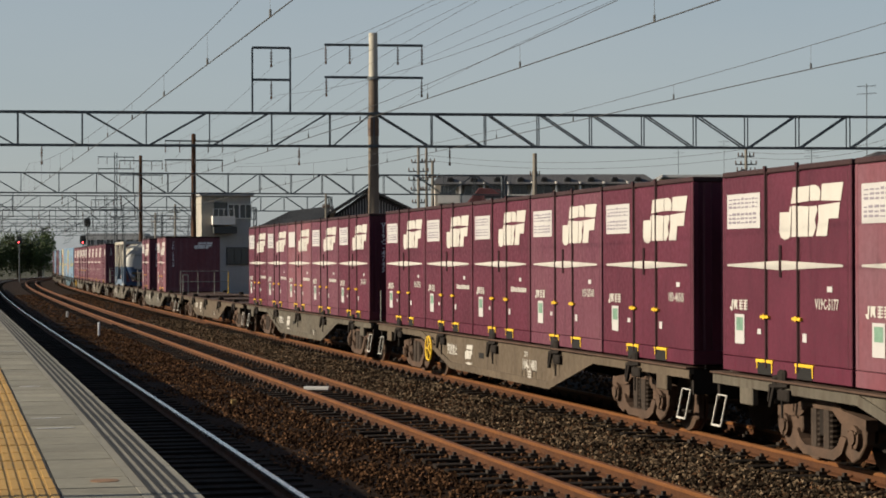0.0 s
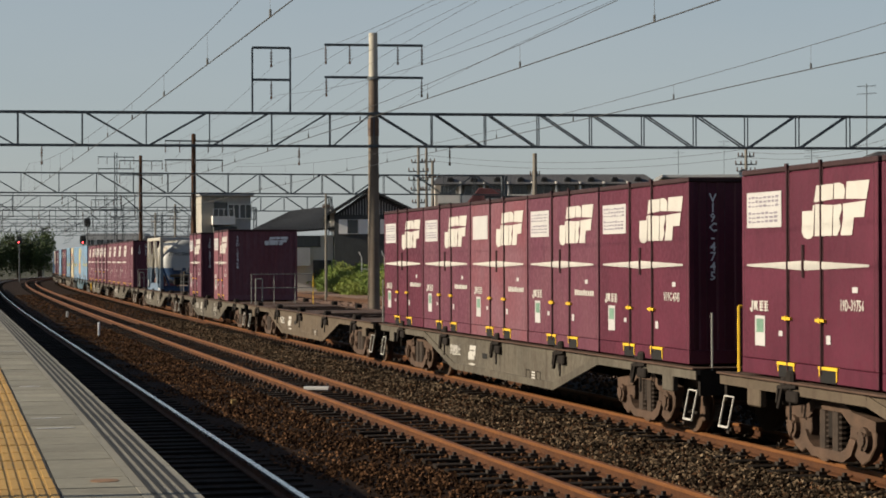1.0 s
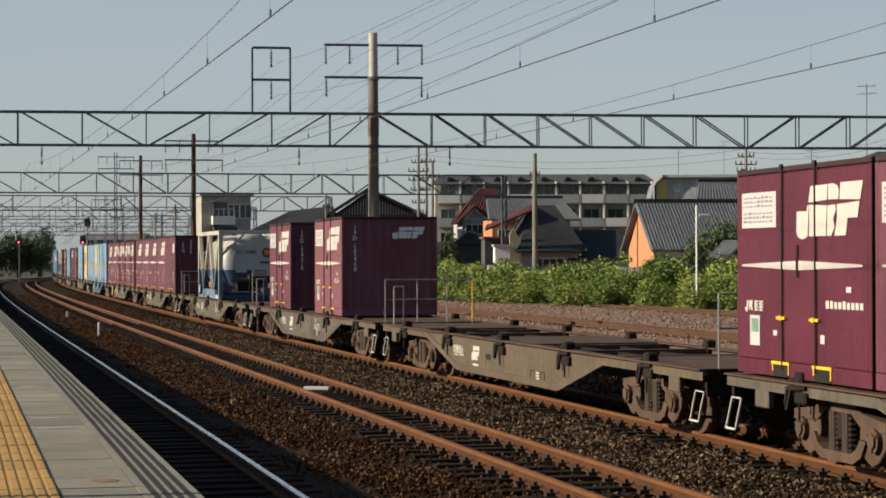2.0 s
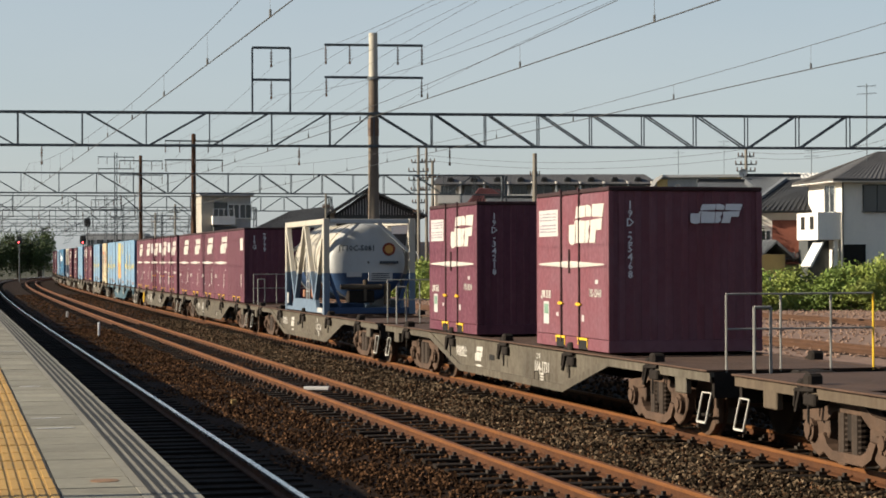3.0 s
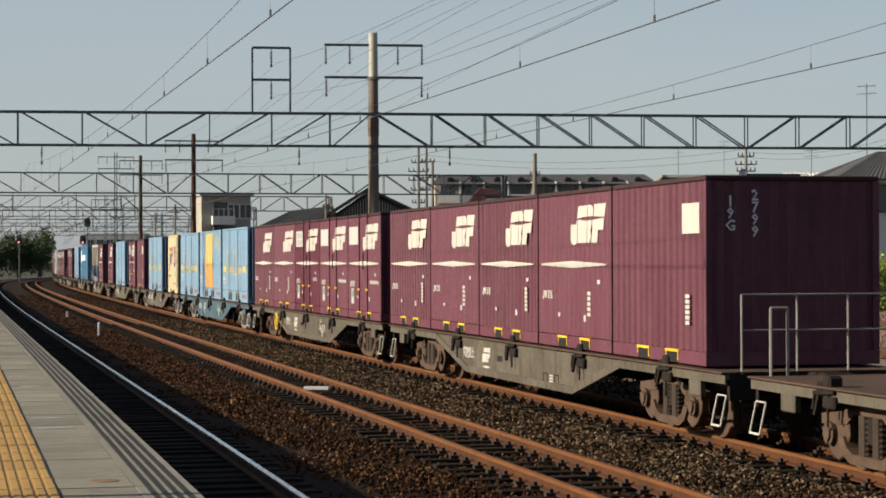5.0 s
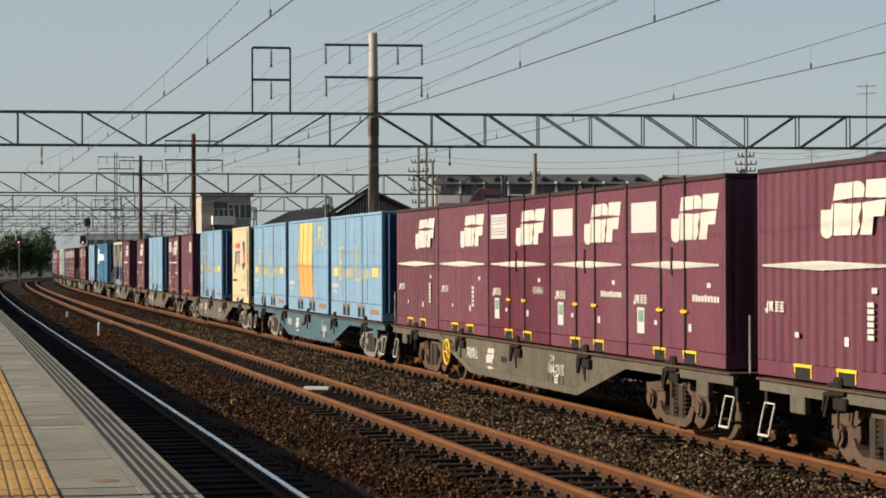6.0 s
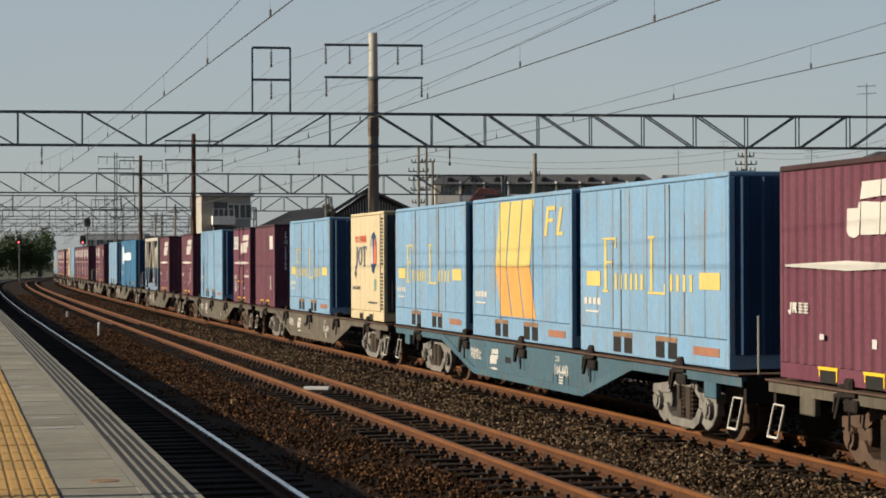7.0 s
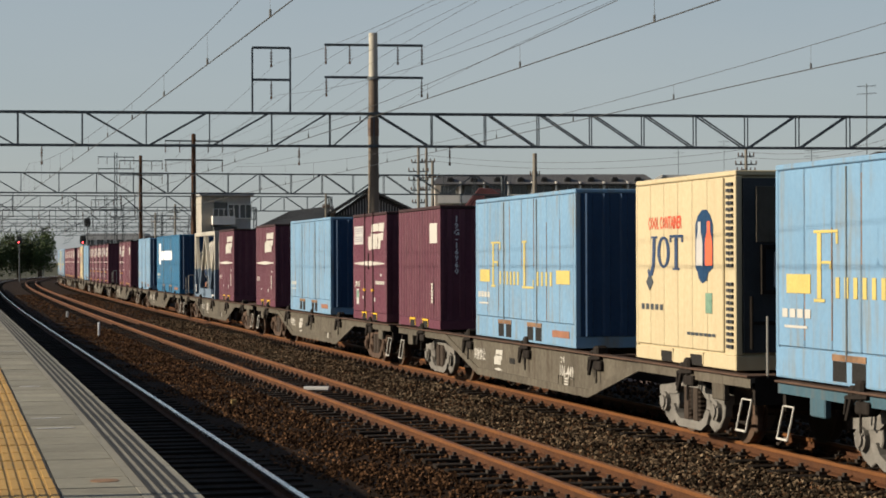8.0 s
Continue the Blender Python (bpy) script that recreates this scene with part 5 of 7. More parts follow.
def portal(s, o_pole, flips, o1, pole="lattice", top=11.05, arms=True, gantry=False, turn=0.0, low=B_LOW, high=B_HIGH, drops=True):
    m = on_line(s, o_pole) @ Matrix.Rotation(turn, 4, 'Z') @ Matrix.Translation((-o_pole, 0, 0))
    concrete = pole == "concrete"
    root = tagged(empty("overhead_line_portal"), "grey lattice steel portal with pole carrying the overhead line", "overhead gantry", "overhead line portals")
    left = [-1.67, -3.89] + [-6.24 - 2.38 * i for i in range(7)]
    right = [0.0] + [2.25 + 2.075 * i for i in range(int((o1 - o_pole - 2.25) / 2.075) + 1)]
    posts = [o_pole + d for d in left[::-1] + right]
    lattice(root, m, posts, flips, low=low, high=high)
    mp = m @ Matrix.Translation((o_pole, 0, 0))
    if concrete:
        bm = bm_new()
        rod(bm, (0, 0, -0.4), (0, 0, 9.3), 0.235, 20, 0.185)
        ob = part("pole_base", bm, M["pole_brown"], root, "stained brown grey lower pole")
        ob.matrix_basis = mp
        bm = bm_new()
        rod(bm, (0, 0, 9.3), (0, 0, top), 0.18, 20, 0.165)
        ob = part("pole", bm, M["concrete"], root, "pale concrete pole")
        ob.matrix_basis = mp
        for z in (low, high, 9.36):
            ob = part("pole_clamp", rod(bm_new(), (0, 0, z - 0.06), (0, 0, z + 0.06), 0.235, 20), M["steel"], root, "steel clamp")
            ob.matrix_basis = mp
        ob = part("rust_stain_band", rod(bm_new(), (0, 0, 7.15), (0, 0, 7.85), 0.216, 20), M["steel_rust"], root, "rusty band round the pole")
        ob.matrix_basis = mp
    elif pole == "tube":
        ob = part("pole", rod(bm_new(), (0, 0, -0.4), (0, 0, top), 0.19, 14, 0.14), M["rust_dark"], root, "dark rusty tubular pole")
        ob.matrix_basis = mp
    else:
        bm = bm_new()
        for dx in (-0.13, 0.13):
            for dy in (-0.13, 0.13):
                bar(bm, (dx, dy, -0.4), (dx, dy, top), 0.06, 0.06)
        for i in range(22):
            z = -0.2 + i * top / 22
            e = 1 if i % 2 else -1
            for dy in (-0.13, 0.13):
                bar(bm, (-0.13 * e, dy, z), (0.13 * e, dy, z + top / 22), 0.03, 0.03)
        ob = part("pole", bm, M["steel_dark"], root, "dark lattice steel pole")
        ob.matrix_basis = mp
    for o in (posts[0], posts[-1]):
        bm = bm_new()
        for dx in (-0.15, 0.15):
            bar(bm, (o + dx, 0, -0.4), (o + dx, 0, high), 0.08, 0.2)
        for i in range(10):
            bar(bm, (o - 0.15, 0, i * 0.8), (o + 0.15, 0, i * 0.8 + 0.8), 0.05, 0.05)
        ob = part("end_post", bm, M["steel"], root)
        ob.matrix_basis = m
    if arms:
        crossarm(root, mp, -1.87, 1.92, top - 0.46, (-1.82, -0.9, 0.95, 1.88))
        crossarm(root, mp, -1.87, 1.92, top - 1.70, (-1.80, 1.87))
    if gantry:
        mg = m @ Matrix.Translation((o_pole - 3.9, 0, 0))
        for x in (-0.72, 0.72):
            ob = part("gantry_post", bar(bm_new(), (x, 0, high), (x, 0, 10.5), 0.07, 0.07), M["steel"], root)
            ob.matrix_basis = mg
        for z in (10.5, 9.28):
            crossarm(root, mg, -0.72, 0.72, z, (0.0,))
    if not drops:
        for o in (o_pole - 12.5, o_pole - 2.85, o_pole + 2.95):
            insulator(root, m, o, low - 0.03, 3)
        return root
    for o in (O_PLAT, O_MID, 0.0):                        # drop tubes and registration arms over each track
        bm = bm_new()
        rod(bm, (o + 0.9, 0, B_LOW), (o + 0.9, 0, 5.2), 0.03, 6)
        rod(bm, (o + 0.9, 0, 5.3), (o - 0.2, 0, 4.95), 0.02, 6)
        rod(bm, (o + 0.9, 0, 6.4), (o, 0, 5.9), 0.02, 6)
        ob = part("registration_arm", bm, M["steel_dark"], root)
        ob.matrix_basis = m
        insulator(root, m, o, B_LOW - 0.03, 3)
    return root


portal(57.5, 5.2, lambda o: -7.45 + 5.2 < o < 5.2 or o > 14.8 + 5.2, 32.0, "concrete", top=11.1, gantry=True, turn=0.13 - heading(57.5), low=6.76, high=8.005, drops=False)
portal(113.0, 4.7, lambda o: math.sin(o * 1.7) > 0.2, 27.2, "tube", top=10.65)
portal(159.0, 5.0, lambda o: math.sin(o * 1.3) > 0, 23.2, "tube", top=11.6)
portal(196.0, 5.0, lambda o: math.sin(o * 1.5) > 0, 21.2, top=13.8)
portal(240.0, 5.0, lambda o: math.sin(o * 1.1) > 0, 17.2, top=10.6)
portal(285.0, 5.0, lambda o: math.sin(o * 1.9) > 0, 17.2, top=10.6)
portal(330.0, 5.0, lambda o: math.sin(o * 1.4) > 0, 15.2, top=10.6)


def wire_span(name, pts, r, label="thin dark overhead wire"):
    cu = bpy.data.curves.new(name, 'CURVE')
    cu.dimensions, cu.bevel_depth, cu.bevel_resolution = '3D', r, 1
    sp = cu.splines.new('POLY')
    sp.points.add(len(pts) - 1)
    for p, q in zip(sp.points, pts):
        p.co = (*q, 1)
    ob = bpy.data.objects.new(name, cu)
    scene.collection.objects.link(ob)
    me = bpy.data.meshes.new_from_object(ob.evaluated_get(bpy.context.evaluated_depsgraph_get()))
    bpy.data.objects.remove(ob)
    me.materials.clear()
    me.materials.append(M["wire"])
    return tagged(new(name, me), label, "overhead wire", "overhead wires")


SUPPORTS = [-17.0, 57.5, 113.0, 159.0, 196.0, 240.0, 285.0, 330.0]


def sag(s, z, dip):
    for a, b in zip(SUPPORTS, SUPPORTS[1:]):
        if a <= s <= b:
            u = (s - a) / (b - a)
            return z - 4 * dip * u * (1 - u)
    return z


def along(o, z, dip, s0=-8.0, s1=330.0, zig=0.0):
    pts, k = [], 0
    for s in np.arange(s0, s1 + 0.1, 3.25):
        zz = zig * math.cos(s / 52.0 * math.pi)
        pts.append(line(s, o + zz, sag(s, z, dip)))
    return pts


for o in (O_PLAT, O_MID, 0.0):
    d, top, dip = (0.05, 6.0, 0.88) if o == O_PLAT else (0.0, 5.95, 0.94)
    contact = wire_span("contact_wire", along(o + d, 4.86, 0.02, zig=0.12), 0.007, "taut dark contact wire over the track")
    messenger = wire_span("messenger_wire", along(o + d, top, dip, zig=0.12), 0.0042, "sagging messenger wire with droppers over the track")
    for i in range(34):
        s = {O_PLAT: -2.97, O_MID: -3.38, 0.0: -3.97}[o] + i * 5.0
        w = o + d + 0.12 * math.cos(s / 52.0 * math.pi)
        bm = bm_new()
        rod(bm, line(s, w, 4.86), line(s, w, sag(s, top, dip)), 0.002, 4)
        rod(bm, line(s, w, 4.84), line(s, w, 4.92), 0.014, 6)
        part("dropper", bm, M["wire"], contact)


def feeder(dx, z, rise, bend, dip, s1=240):
    """A feeder wire: from the first portal towards the platform it climbs by rise and bends down; beyond it hangs in spans."""
    pts = []
    for s in np.arange(-8, s1 + 0.1, 3.25):
        d = 57.5 - s
        pts.append(line(s, 5.2 + dx, z + rise * d - bend * d * d if d > 0 else sag(s, z, dip)))
    wire_span("feeder_wire", pts, 0.0055, "sagging feeder wire between the poles")


for dx, z, rise, bend in ((-1.81, 10.05, 0.013, 0.00095), (-0.88, 10.05, 0.004, 0.0002), (0.95, 10.07, 0.012, 0.0004), (1.89, 10.08, 0.004, 0.0002),
                          (-1.79, 8.84, 0.040, 0.0005), (1.88, 8.86, 0.040, 0.0005), (-3.84, 9.85, -0.055, -0.0009), (-3.78, 8.67, -0.0712, -0.00098)):
    feeder(dx, z, rise, bend, 1.0)
# ---- line-side things ----


def signal(x, y, z, label, lit):
    root = tagged(empty("railway_signal", Matrix.Translation((x, y, 0))), label, "railway signal", "signals")
    part("mast", rod(bm_new(), (0, 0, -0.45), (0, 0, z + 0.6), 0.07, 8), M["steel"], root)
    bm = bm_new()
    prism(bm, [(-0.28, z - 0.4), (0.28, z - 0.4), (0.36, z), (0.28, z + 0.5), (-0.28, z + 0.5), (-0.36, z)], 'y', -0.12, -0.05)
    part("backboard", bm, M["steel_dark"], root, "black signal backboard")
    for k, dz in enumerate((-0.22, 0.08, 0.32)):
        bm = bm_new()
        rod(bm, (0, -0.13, z + dz), (0, -0.28, z + dz), 0.10, 12)
        h = part("lens_hood", bm, M["steel_dark"], root)
        bm = bm_new()
        rod(bm, (0, -0.281, z + dz), (0, -0.284, z + dz), 0.085, 12)
        part("lens", bm, M["red_lamp"] if (lit and k == 0) else M["under"], h)
    return root


red_lamp = bpy.data.materials.new("lit red lens")
red_lamp.use_nodes = True
red_lamp.node_tree.nodes["Principled BSDF"].inputs["Base Color"].default_value = (0.7, 0.02, 0.02, 1)
red_lamp.node_tree.nodes["Principled BSDF"].inputs["Emission Color"].default_value = (1.0, 0.05, 0.05, 1)
red_lamp.node_tree.nodes["Principled BSDF"].inputs["Emission Strength"].default_value = 6.0
M["red_lamp"] = red_lamp
signal(-52.68, 250, 5.0, "black railway signal showing red on a mast", True)
signal(-38.48, 215, 4.6, "black railway signal showing dim red beside the curve", True)
signal(-37.47, 212, 6.4, "dark railway signal head on a tall mast", False)


def marker(name, s, o, h, w, material, label):
    ob = part(name, box(bm_new(), -w / 2, w / 2, -0.05, 0.05, -0.08, h, 0.012), M[material])
    ob.matrix_basis = on_line(s, o, -0.22)
    return tagged(ob, label, "line marker")


marker("distance_post", 52.5, -5.58, 0.5, 0.07, "grey_mark", "short pale marker post in the ballast")
marker("distance_post", 77.0, -5.28, 0.28, 0.10, "plate", "small white marker post in the ballast")
marker("cable_marker", 18.2, -5.68, 0.11, 0.10, "faded_yellow", "small faded yellow marker block in the ballast")
marker("cable_marker", 20.8, -4.47, 0.06, 0.10, "wagon_grey", "small white marker block by the rail")
bm = bm_new()
box(bm, -0.09, 0.09, -0.26, 0.26, -0.19, -0.115, 0.015)
ob = part("track_device", bm, M["plate"])
ob.matrix_basis = on_line(21.1, -3.62, 0.03) @ Matrix.Rotation(radians(62), 4, 'Z')
tagged(ob, "white painted track device between the rails", "track device")
ob = part("manhole_cover", rod(bm_new(), (0, 0, 0), (0, 0, 0.006), 0.09, 20), M["rusty_edge"], plat)
ob.matrix_basis = on_line(-5.24, -9.72, P_TOP)
for s_, o_, len_ in ((13.5, -9.73, 0.20), (4.6, -9.80, 0.13), (0.0, -9.85, 0.14), (-1.1, -9.82, 0.17)):
    bm = bm_new()
    prism(bm, [(-len_, -0.02), (-len_ * 0.4, -0.045), (len_ * 0.7, -0.03), (len_, 0.01), (len_ * 0.2, 0.04), (-len_ * 0.8, 0.025)], 'z', 0.0015, 0.004)
    ob = part("worn_paint_mark", bm, M["plate"], plat, "worn white paint mark")
    ob.matrix_basis = on_line(s_, o_, P_TOP)

# ---- plants ----
M["leaf"] = mat("sunny leaves", (0.128, 0.172, 0.032), 0.6, var=0.4, scale=1.2, color2=(0.20, 0.215, 0.05), rnd=0.25)
M["leaf_dark"] = mat("dark leaves", (0.035, 0.055, 0.018), 0.6, var=0.4, scale=1.5, color2=(0.055, 0.075, 0.022), rnd=0.3)
M["leaf_mid"] = mat("mid green leaves", (0.09, 0.138, 0.0264), 0.6, var=0.4, scale=1.2, color2=(0.132, 0.18, 0.036), rnd=0.3)
M["bark"] = mat("bark", (0.12, 0.085, 0.06), 0.9, var=0.4, scale=5)


def leaf_cloud(name, n, rx, ry, h, size, seed, material, base=0.0, lumps=7):
    """Many small two-sided leaves gathered in uneven lumps."""
    rng = np.random.default_rng(seed)
    c = np.stack([rng.uniform(-0.75, 0.75, lumps) * rx, rng.uniform(-0.75, 0.75, lumps) * ry, base + h * rng.uniform(0.25, 0.8, lumps)], 1)
    rad = np.stack([rng.uniform(0.3, 0.6, lumps) * rx, rng.uniform(0.3, 0.6, lumps) * ry, rng.uniform(0.22, 0.42, lumps) * h], 1)
    k = rng.integers(0, lumps, n)
    d = rng.normal(size=(n, 3))
    d /= np.linalg.norm(d, axis=1)[:, None]
    p = c[k] + d * rad[k] * rng.uniform(0.55, 1.08, (n, 1))
    p[:, 2] = np.maximum(p[:, 2], base * 0.6 + 0.04 + 0.1 * rng.random(n))
    a = rng.normal(size=(n, 3)) + d * 0.3
    a /= np.linalg.norm(a, axis=1)[:, None]
    b = np.cross(a, rng.normal(size=(n, 3)))
    b /= np.linalg.norm(b, axis=1)[:, None]
    s = size * rng.uniform(0.6, 1.4, (n, 1))
    v = np.stack([p - a * s, p + b * s * 0.5, p + a * s, p - b * s * 0.5], 1).reshape(-1, 3)
    me = bpy.data.meshes.new(name)
    me.from_pydata(v.tolist(), [], np.arange(4 * n).reshape(-1, 4).tolist())
    me.materials.append(material)
    return me


def twigs(n, rx, ry, h, seed):
    rng = random.Random(seed)
    bm = bm_new()
    for i in range(n):
        rod(bm, (rng.uniform(-0.3, 0.3) * rx, rng.uniform(-0.3, 0.3) * ry, -0.1), (rng.uniform(-0.8, 0.8) * rx, rng.uniform(-0.8, 0.8) * ry, h * rng.uniform(0.5, 0.85)), 0.025, 5, 0.008)
    return mesh_of(bm, "stem_cluster", M["bark"])


SHRUBS = [(leaf_cloud("leaves", 4200, 1.7, 1.3, 2.3, 0.075, 10 + i, M["leaf" if i < 3 else "leaf_mid"], lumps=9 + i), twigs(9, 1.6, 1.2, 2.2, i)) for i in range(5)]


def shrub(x, y, scale, i, label="sunlit yellow green shrub in the weedy verge"):
    root = tagged(empty("shrub", Matrix.Translation((x, y, -0.42)) @ Matrix.Rotation(i * 2.4, 4, 'Z')), label, "shrub", "verge shrubs")
    part("stem_cluster", SHRUBS[i % 5][1], None, root)
    part("foliage", SHRUBS[i % 5][0], None, root)
    for c in root.children:
        c.scale = scale
    return root


rng = random.Random(5)
VERGE = [(-16.7, 190), (-11.0, 175), (-5.6, 150), (-1.7, 138), (0.6, 127), (3.9, 120), (6.9, 114), (9.6, 108), (12.2, 104), (14.6, 101), (18.7, 100), (24.0, 99)]
k = 0
for (xa, ya), (xb, yb) in zip(VERGE, VERGE[1:]):
    n = max(2, int(math.hypot(xb - xa, yb - ya) / 1.45))
    for i in range(n):
        u = i / n
        for back in (0.0, 1.6, 3.2):
            tall = (0.78 + 0.14 * back) * rng.uniform(0.8, 1.15) * (0.92 if xa > 8 else 0.84 if xa > -2 else 0.78)
            shrub(xa + (xb - xa) * u + rng.uniform(-0.5, 0.5), ya + (yb - ya) * u + back + rng.uniform(-0.5, 0.5), (rng.uniform(0.9, 1.2), rng.uniform(0.9, 1.2), tall), k)
            k += 1


def tree(x, y, h, r, seed, material, label, n=5200):
    root = tagged(empty("tree", Matrix.Translation((x, y, -0.45))), label, "tree")
    rg = random.Random(seed)
    bm = bm_new()
    rod(bm, (0, 0, 0), (0, 0, h * 0.5), 0.18, 10, 0.11)
    for i in range(7):
        a = rg.uniform(0, 6.28)
        rod(bm, (0, 0, h * rg.uniform(0.25, 0.5)), (math.cos(a) * r * 0.7, math.sin(a) * r * 0.7, h * rg.uniform(0.6, 0.85)), 0.07, 6, 0.02)
    part("trunk", bm, M["bark"], root)
    part("crown", leaf_cloud("crown", n, r, r, h * 0.9, 0.10 if h < 6 else 0.2, seed, material, h * 0.12, 14), None, root)
    return root


tree(15.04, 112, 5.0, 1.9, 21, M["leaf_dark"], "dark rounded garden tree before the tiled house")
tree(16.49, 112.5, 5.0, 1.5, 22, M["leaf_dark"], "dark rounded garden tree before the tiled house")
tree(15.51, 107, 2.9, 1.5, 23, M["leaf_dark"], "small dark garden tree behind the verge")
tree(0.52, 142, 4.4, 0.9, 24, M["leaf_dark"], "small dark pine beside the dark house")
for i in range(9):
    tree(-74.39 + i * 1.55, 306 + (i * 7) % 13, 6.2 + (i * 5) % 4 * 0.45, 2.6, 40 + i, M["leaf_dark"], "dark distant tree behind the railway curve", 2200)

# ---- buildings ----
M["wall_beige"] = mat("beige render", (0.58, 0.55, 0.50), 0.85, var=0.1, scale=0.5, bump=0.15, streak=0.12)
M["wall_white"] = mat("white render", (0.62, 0.60, 0.56), 0.8, var=0.1, scale=0.5, streak=0.15)
M["wall_grey"] = mat("grey render", (0.30, 0.305, 0.31), 0.85, var=0.15, scale=0.5, streak=0.2)
M["wall_dark"] = mat("dark cladding", (0.06, 0.064, 0.064), 0.8, var=0.2, scale=0.7, streak=0.2)
M["wall_yellow"] = mat("yellow render", (0.48, 0.344, 0.144), 0.85, var=0.1, scale=0.5)
M["wall_orange"] = mat("orange render", (0.3608, 0.164, 0.0787), 0.85, var=0.1, scale=0.5)
M["pale_panel"] = mat("pale siding", (0.72, 0.72, 0.70), 0.7, var=0.08)
M["wall_brown"] = mat("red brown timber", (0.176, 0.06, 0.04), 0.7, var=0.3, scale=1)
M["flat_brown"] = mat("apartment render", (0.36, 0.33, 0.29), 0.85, var=0.15, scale=0.3, streak=0.2)
M["roof_dark"] = mat("dark roof tiles", (0.036, 0.0376, 0.04), 0.7, var=0.3, scale=0.7, bump=0.2)
M["roof_tile"] = mat("silvery roof tiles", (0.16, 0.168, 0.176), 0.4, 0.1, var=0.3, scale=0.8)
M["roof_red"] = mat("maroon roof", (0.08, 0.028, 0.028), 0.7, var=0.3, scale=0.8)
M["roof_brown"] = mat("grey brown roof", (0.075, 0.073, 0.073), 0.7, var=0.2, scale=0.8)
M["frame_white"] = mat("white window frame", (0.56, 0.56, 0.544), 0.5, var=0.1)
glass = bpy.data.materials.new("window glass")
glass.use_nodes = True
gb = glass.node_tree.nodes["Principled BSDF"]
gb.inputs["Base Color"].default_value, gb.inputs["Roughness"].default_value, gb.inputs["Metallic"].default_value = (0.03, 0.035, 0.04, 1), 0.08, 0.0
M["glass"] = glass


def window(parent, x, y, z, w, h, frame="frame_white", bars=1, face='y'):
    """A window set on a wall that faces -y (or -x): frame, panes and sill."""
    m = Matrix.Translation((x, y, z)) @ (SIDE if face == 'x' else Matrix.Identity(4))
    bm = bm_new()
    t = 0.06
    box(bm, -w / 2 - t, w / 2 + t, -0.06, 0.02, h, h + t)
    box(bm, -w / 2 - t, -w / 2, -0.06, 0.02, 0, h)
    box(bm, w / 2, w / 2 + t, -0.06, 0.02, 0, h)
    for i in range(bars):
        xx = -w / 2 + w * (i + 1) / (bars + 1)
        box(bm, xx - 0.025, xx + 0.025, -0.05, 0.02, 0, h)
    f = part("window", bm, M[frame], parent)
    f.matrix_basis = m
    bm = bm_new()
    box(bm, -w / 2, w / 2, -0.02, 0.01, 0, h)
    part("pane", bm, M["glass"], f)
    bm = bm_new()
    box(bm, -w / 2 - 0.1, w / 2 + 0.1, -0.12, 0.02, -0.06, 0.0)
    part("sill", bm, M[frame], f)
    return f


def block(parent, x0, x1, y0, y1, z0, z1, material, name="wall"):
    return part(name, box(bm_new(), x0, x1, y0, y1, z0, z1), M[material], parent)


def tiled_slope(parent, a, b, c, d, material, rows, name="roof", roll=0.05):
    """A roof slope between eave a-b and ridge d-c, with raised tile rolls running up it."""
    a, b, c, d = (Vector(p) for p in (a, b, c, d))
    n = (b - a).cross(d - a).normalized()
    if n.z < 0:
        n = -n
    bm = bm_new()
    lo, hi = [bm.verts.new(p - n * 0.12) for p in (a, b, c, d)], [bm.verts.new(p) for p in (a, b, c, d)]
    fs = [bm.faces.new(lo), bm.faces.new(hi)] + [bm.faces.new((lo[i], lo[(i + 1) % 4], hi[(i + 1) % 4], hi[i])) for i in range(4)]
    bmesh.ops.recalc_face_normals(bm, faces=fs)
    r = part(name, bm, M[material], parent)
    bm = bm_new()
    for i in range(rows):
        u = (i + 0.5) / rows
        bar(bm, a.lerp(b, u) + n * roll * 0.5, d.lerp(c, u) + n * roll * 0.5, (b - a).length / rows * 0.42, roll)
    part("tile_relief", bm, M[material], r)["kind"] = "stuff"
    return r


def building(name, label, x, y, turn):
    return tagged(empty(name, Matrix.Translation((x, y, -0.45)) @ Matrix.Rotation(radians(turn), 4, 'Z')), label, "building")


def ridge_cap(parent, p, q, material, r=0.12):
    return part("ridge", bar(bm_new(), p, q, r * 2, r * 2), M[material], parent)


# beige two-storey house, its corner nearest the sidings
h = building("house", "beige two-storey house with hipped dark roof and white balcony", 21.03, 106, 8)
E1 = 7.05
block(h, 0, 9.0, 0, 5.5, 0, E1, "wall_beige")
for i, (a, b, c, d) in enumerate((((-0.7, -0.7, E1), (9.7, -0.7, E1), (5.4, 2.75, E1 + 1.6), (3.0, 2.75, E1 + 1.6)), ((-0.7, 6.2, E1), (-0.7, -0.7, E1), (3.0, 2.75, E1 + 1.6), (3.0, 2.8, E1 + 1.6)),
                                  ((9.7, -0.7, E1), (9.7, 6.2, E1), (5.4, 2.8, E1 + 1.6), (5.4, 2.75, E1 + 1.6)), ((9.7, 6.2, E1), (-0.7, 6.2, E1), (3.0, 2.8, E1 + 1.6), (5.4, 2.8, E1 + 1.6)))):
    tiled_slope(h, a, b, c, d, "roof_brown", 40, roll=0.012)
block(h, -0.72, 9.72, -0.72, 6.22, E1 - 0.16, E1 - 0.125, "wall_white", "eave")
window(h, 1.95, -0.01, 5.35, 1.5, 1.35, "wall_dark", 1)
# black sheet on the wall for the shade inside the open carport
block(h, 0.1, 1.3, -0.03, -0.01, 0.3, 3.6, "opening_shade", "garage_opening")
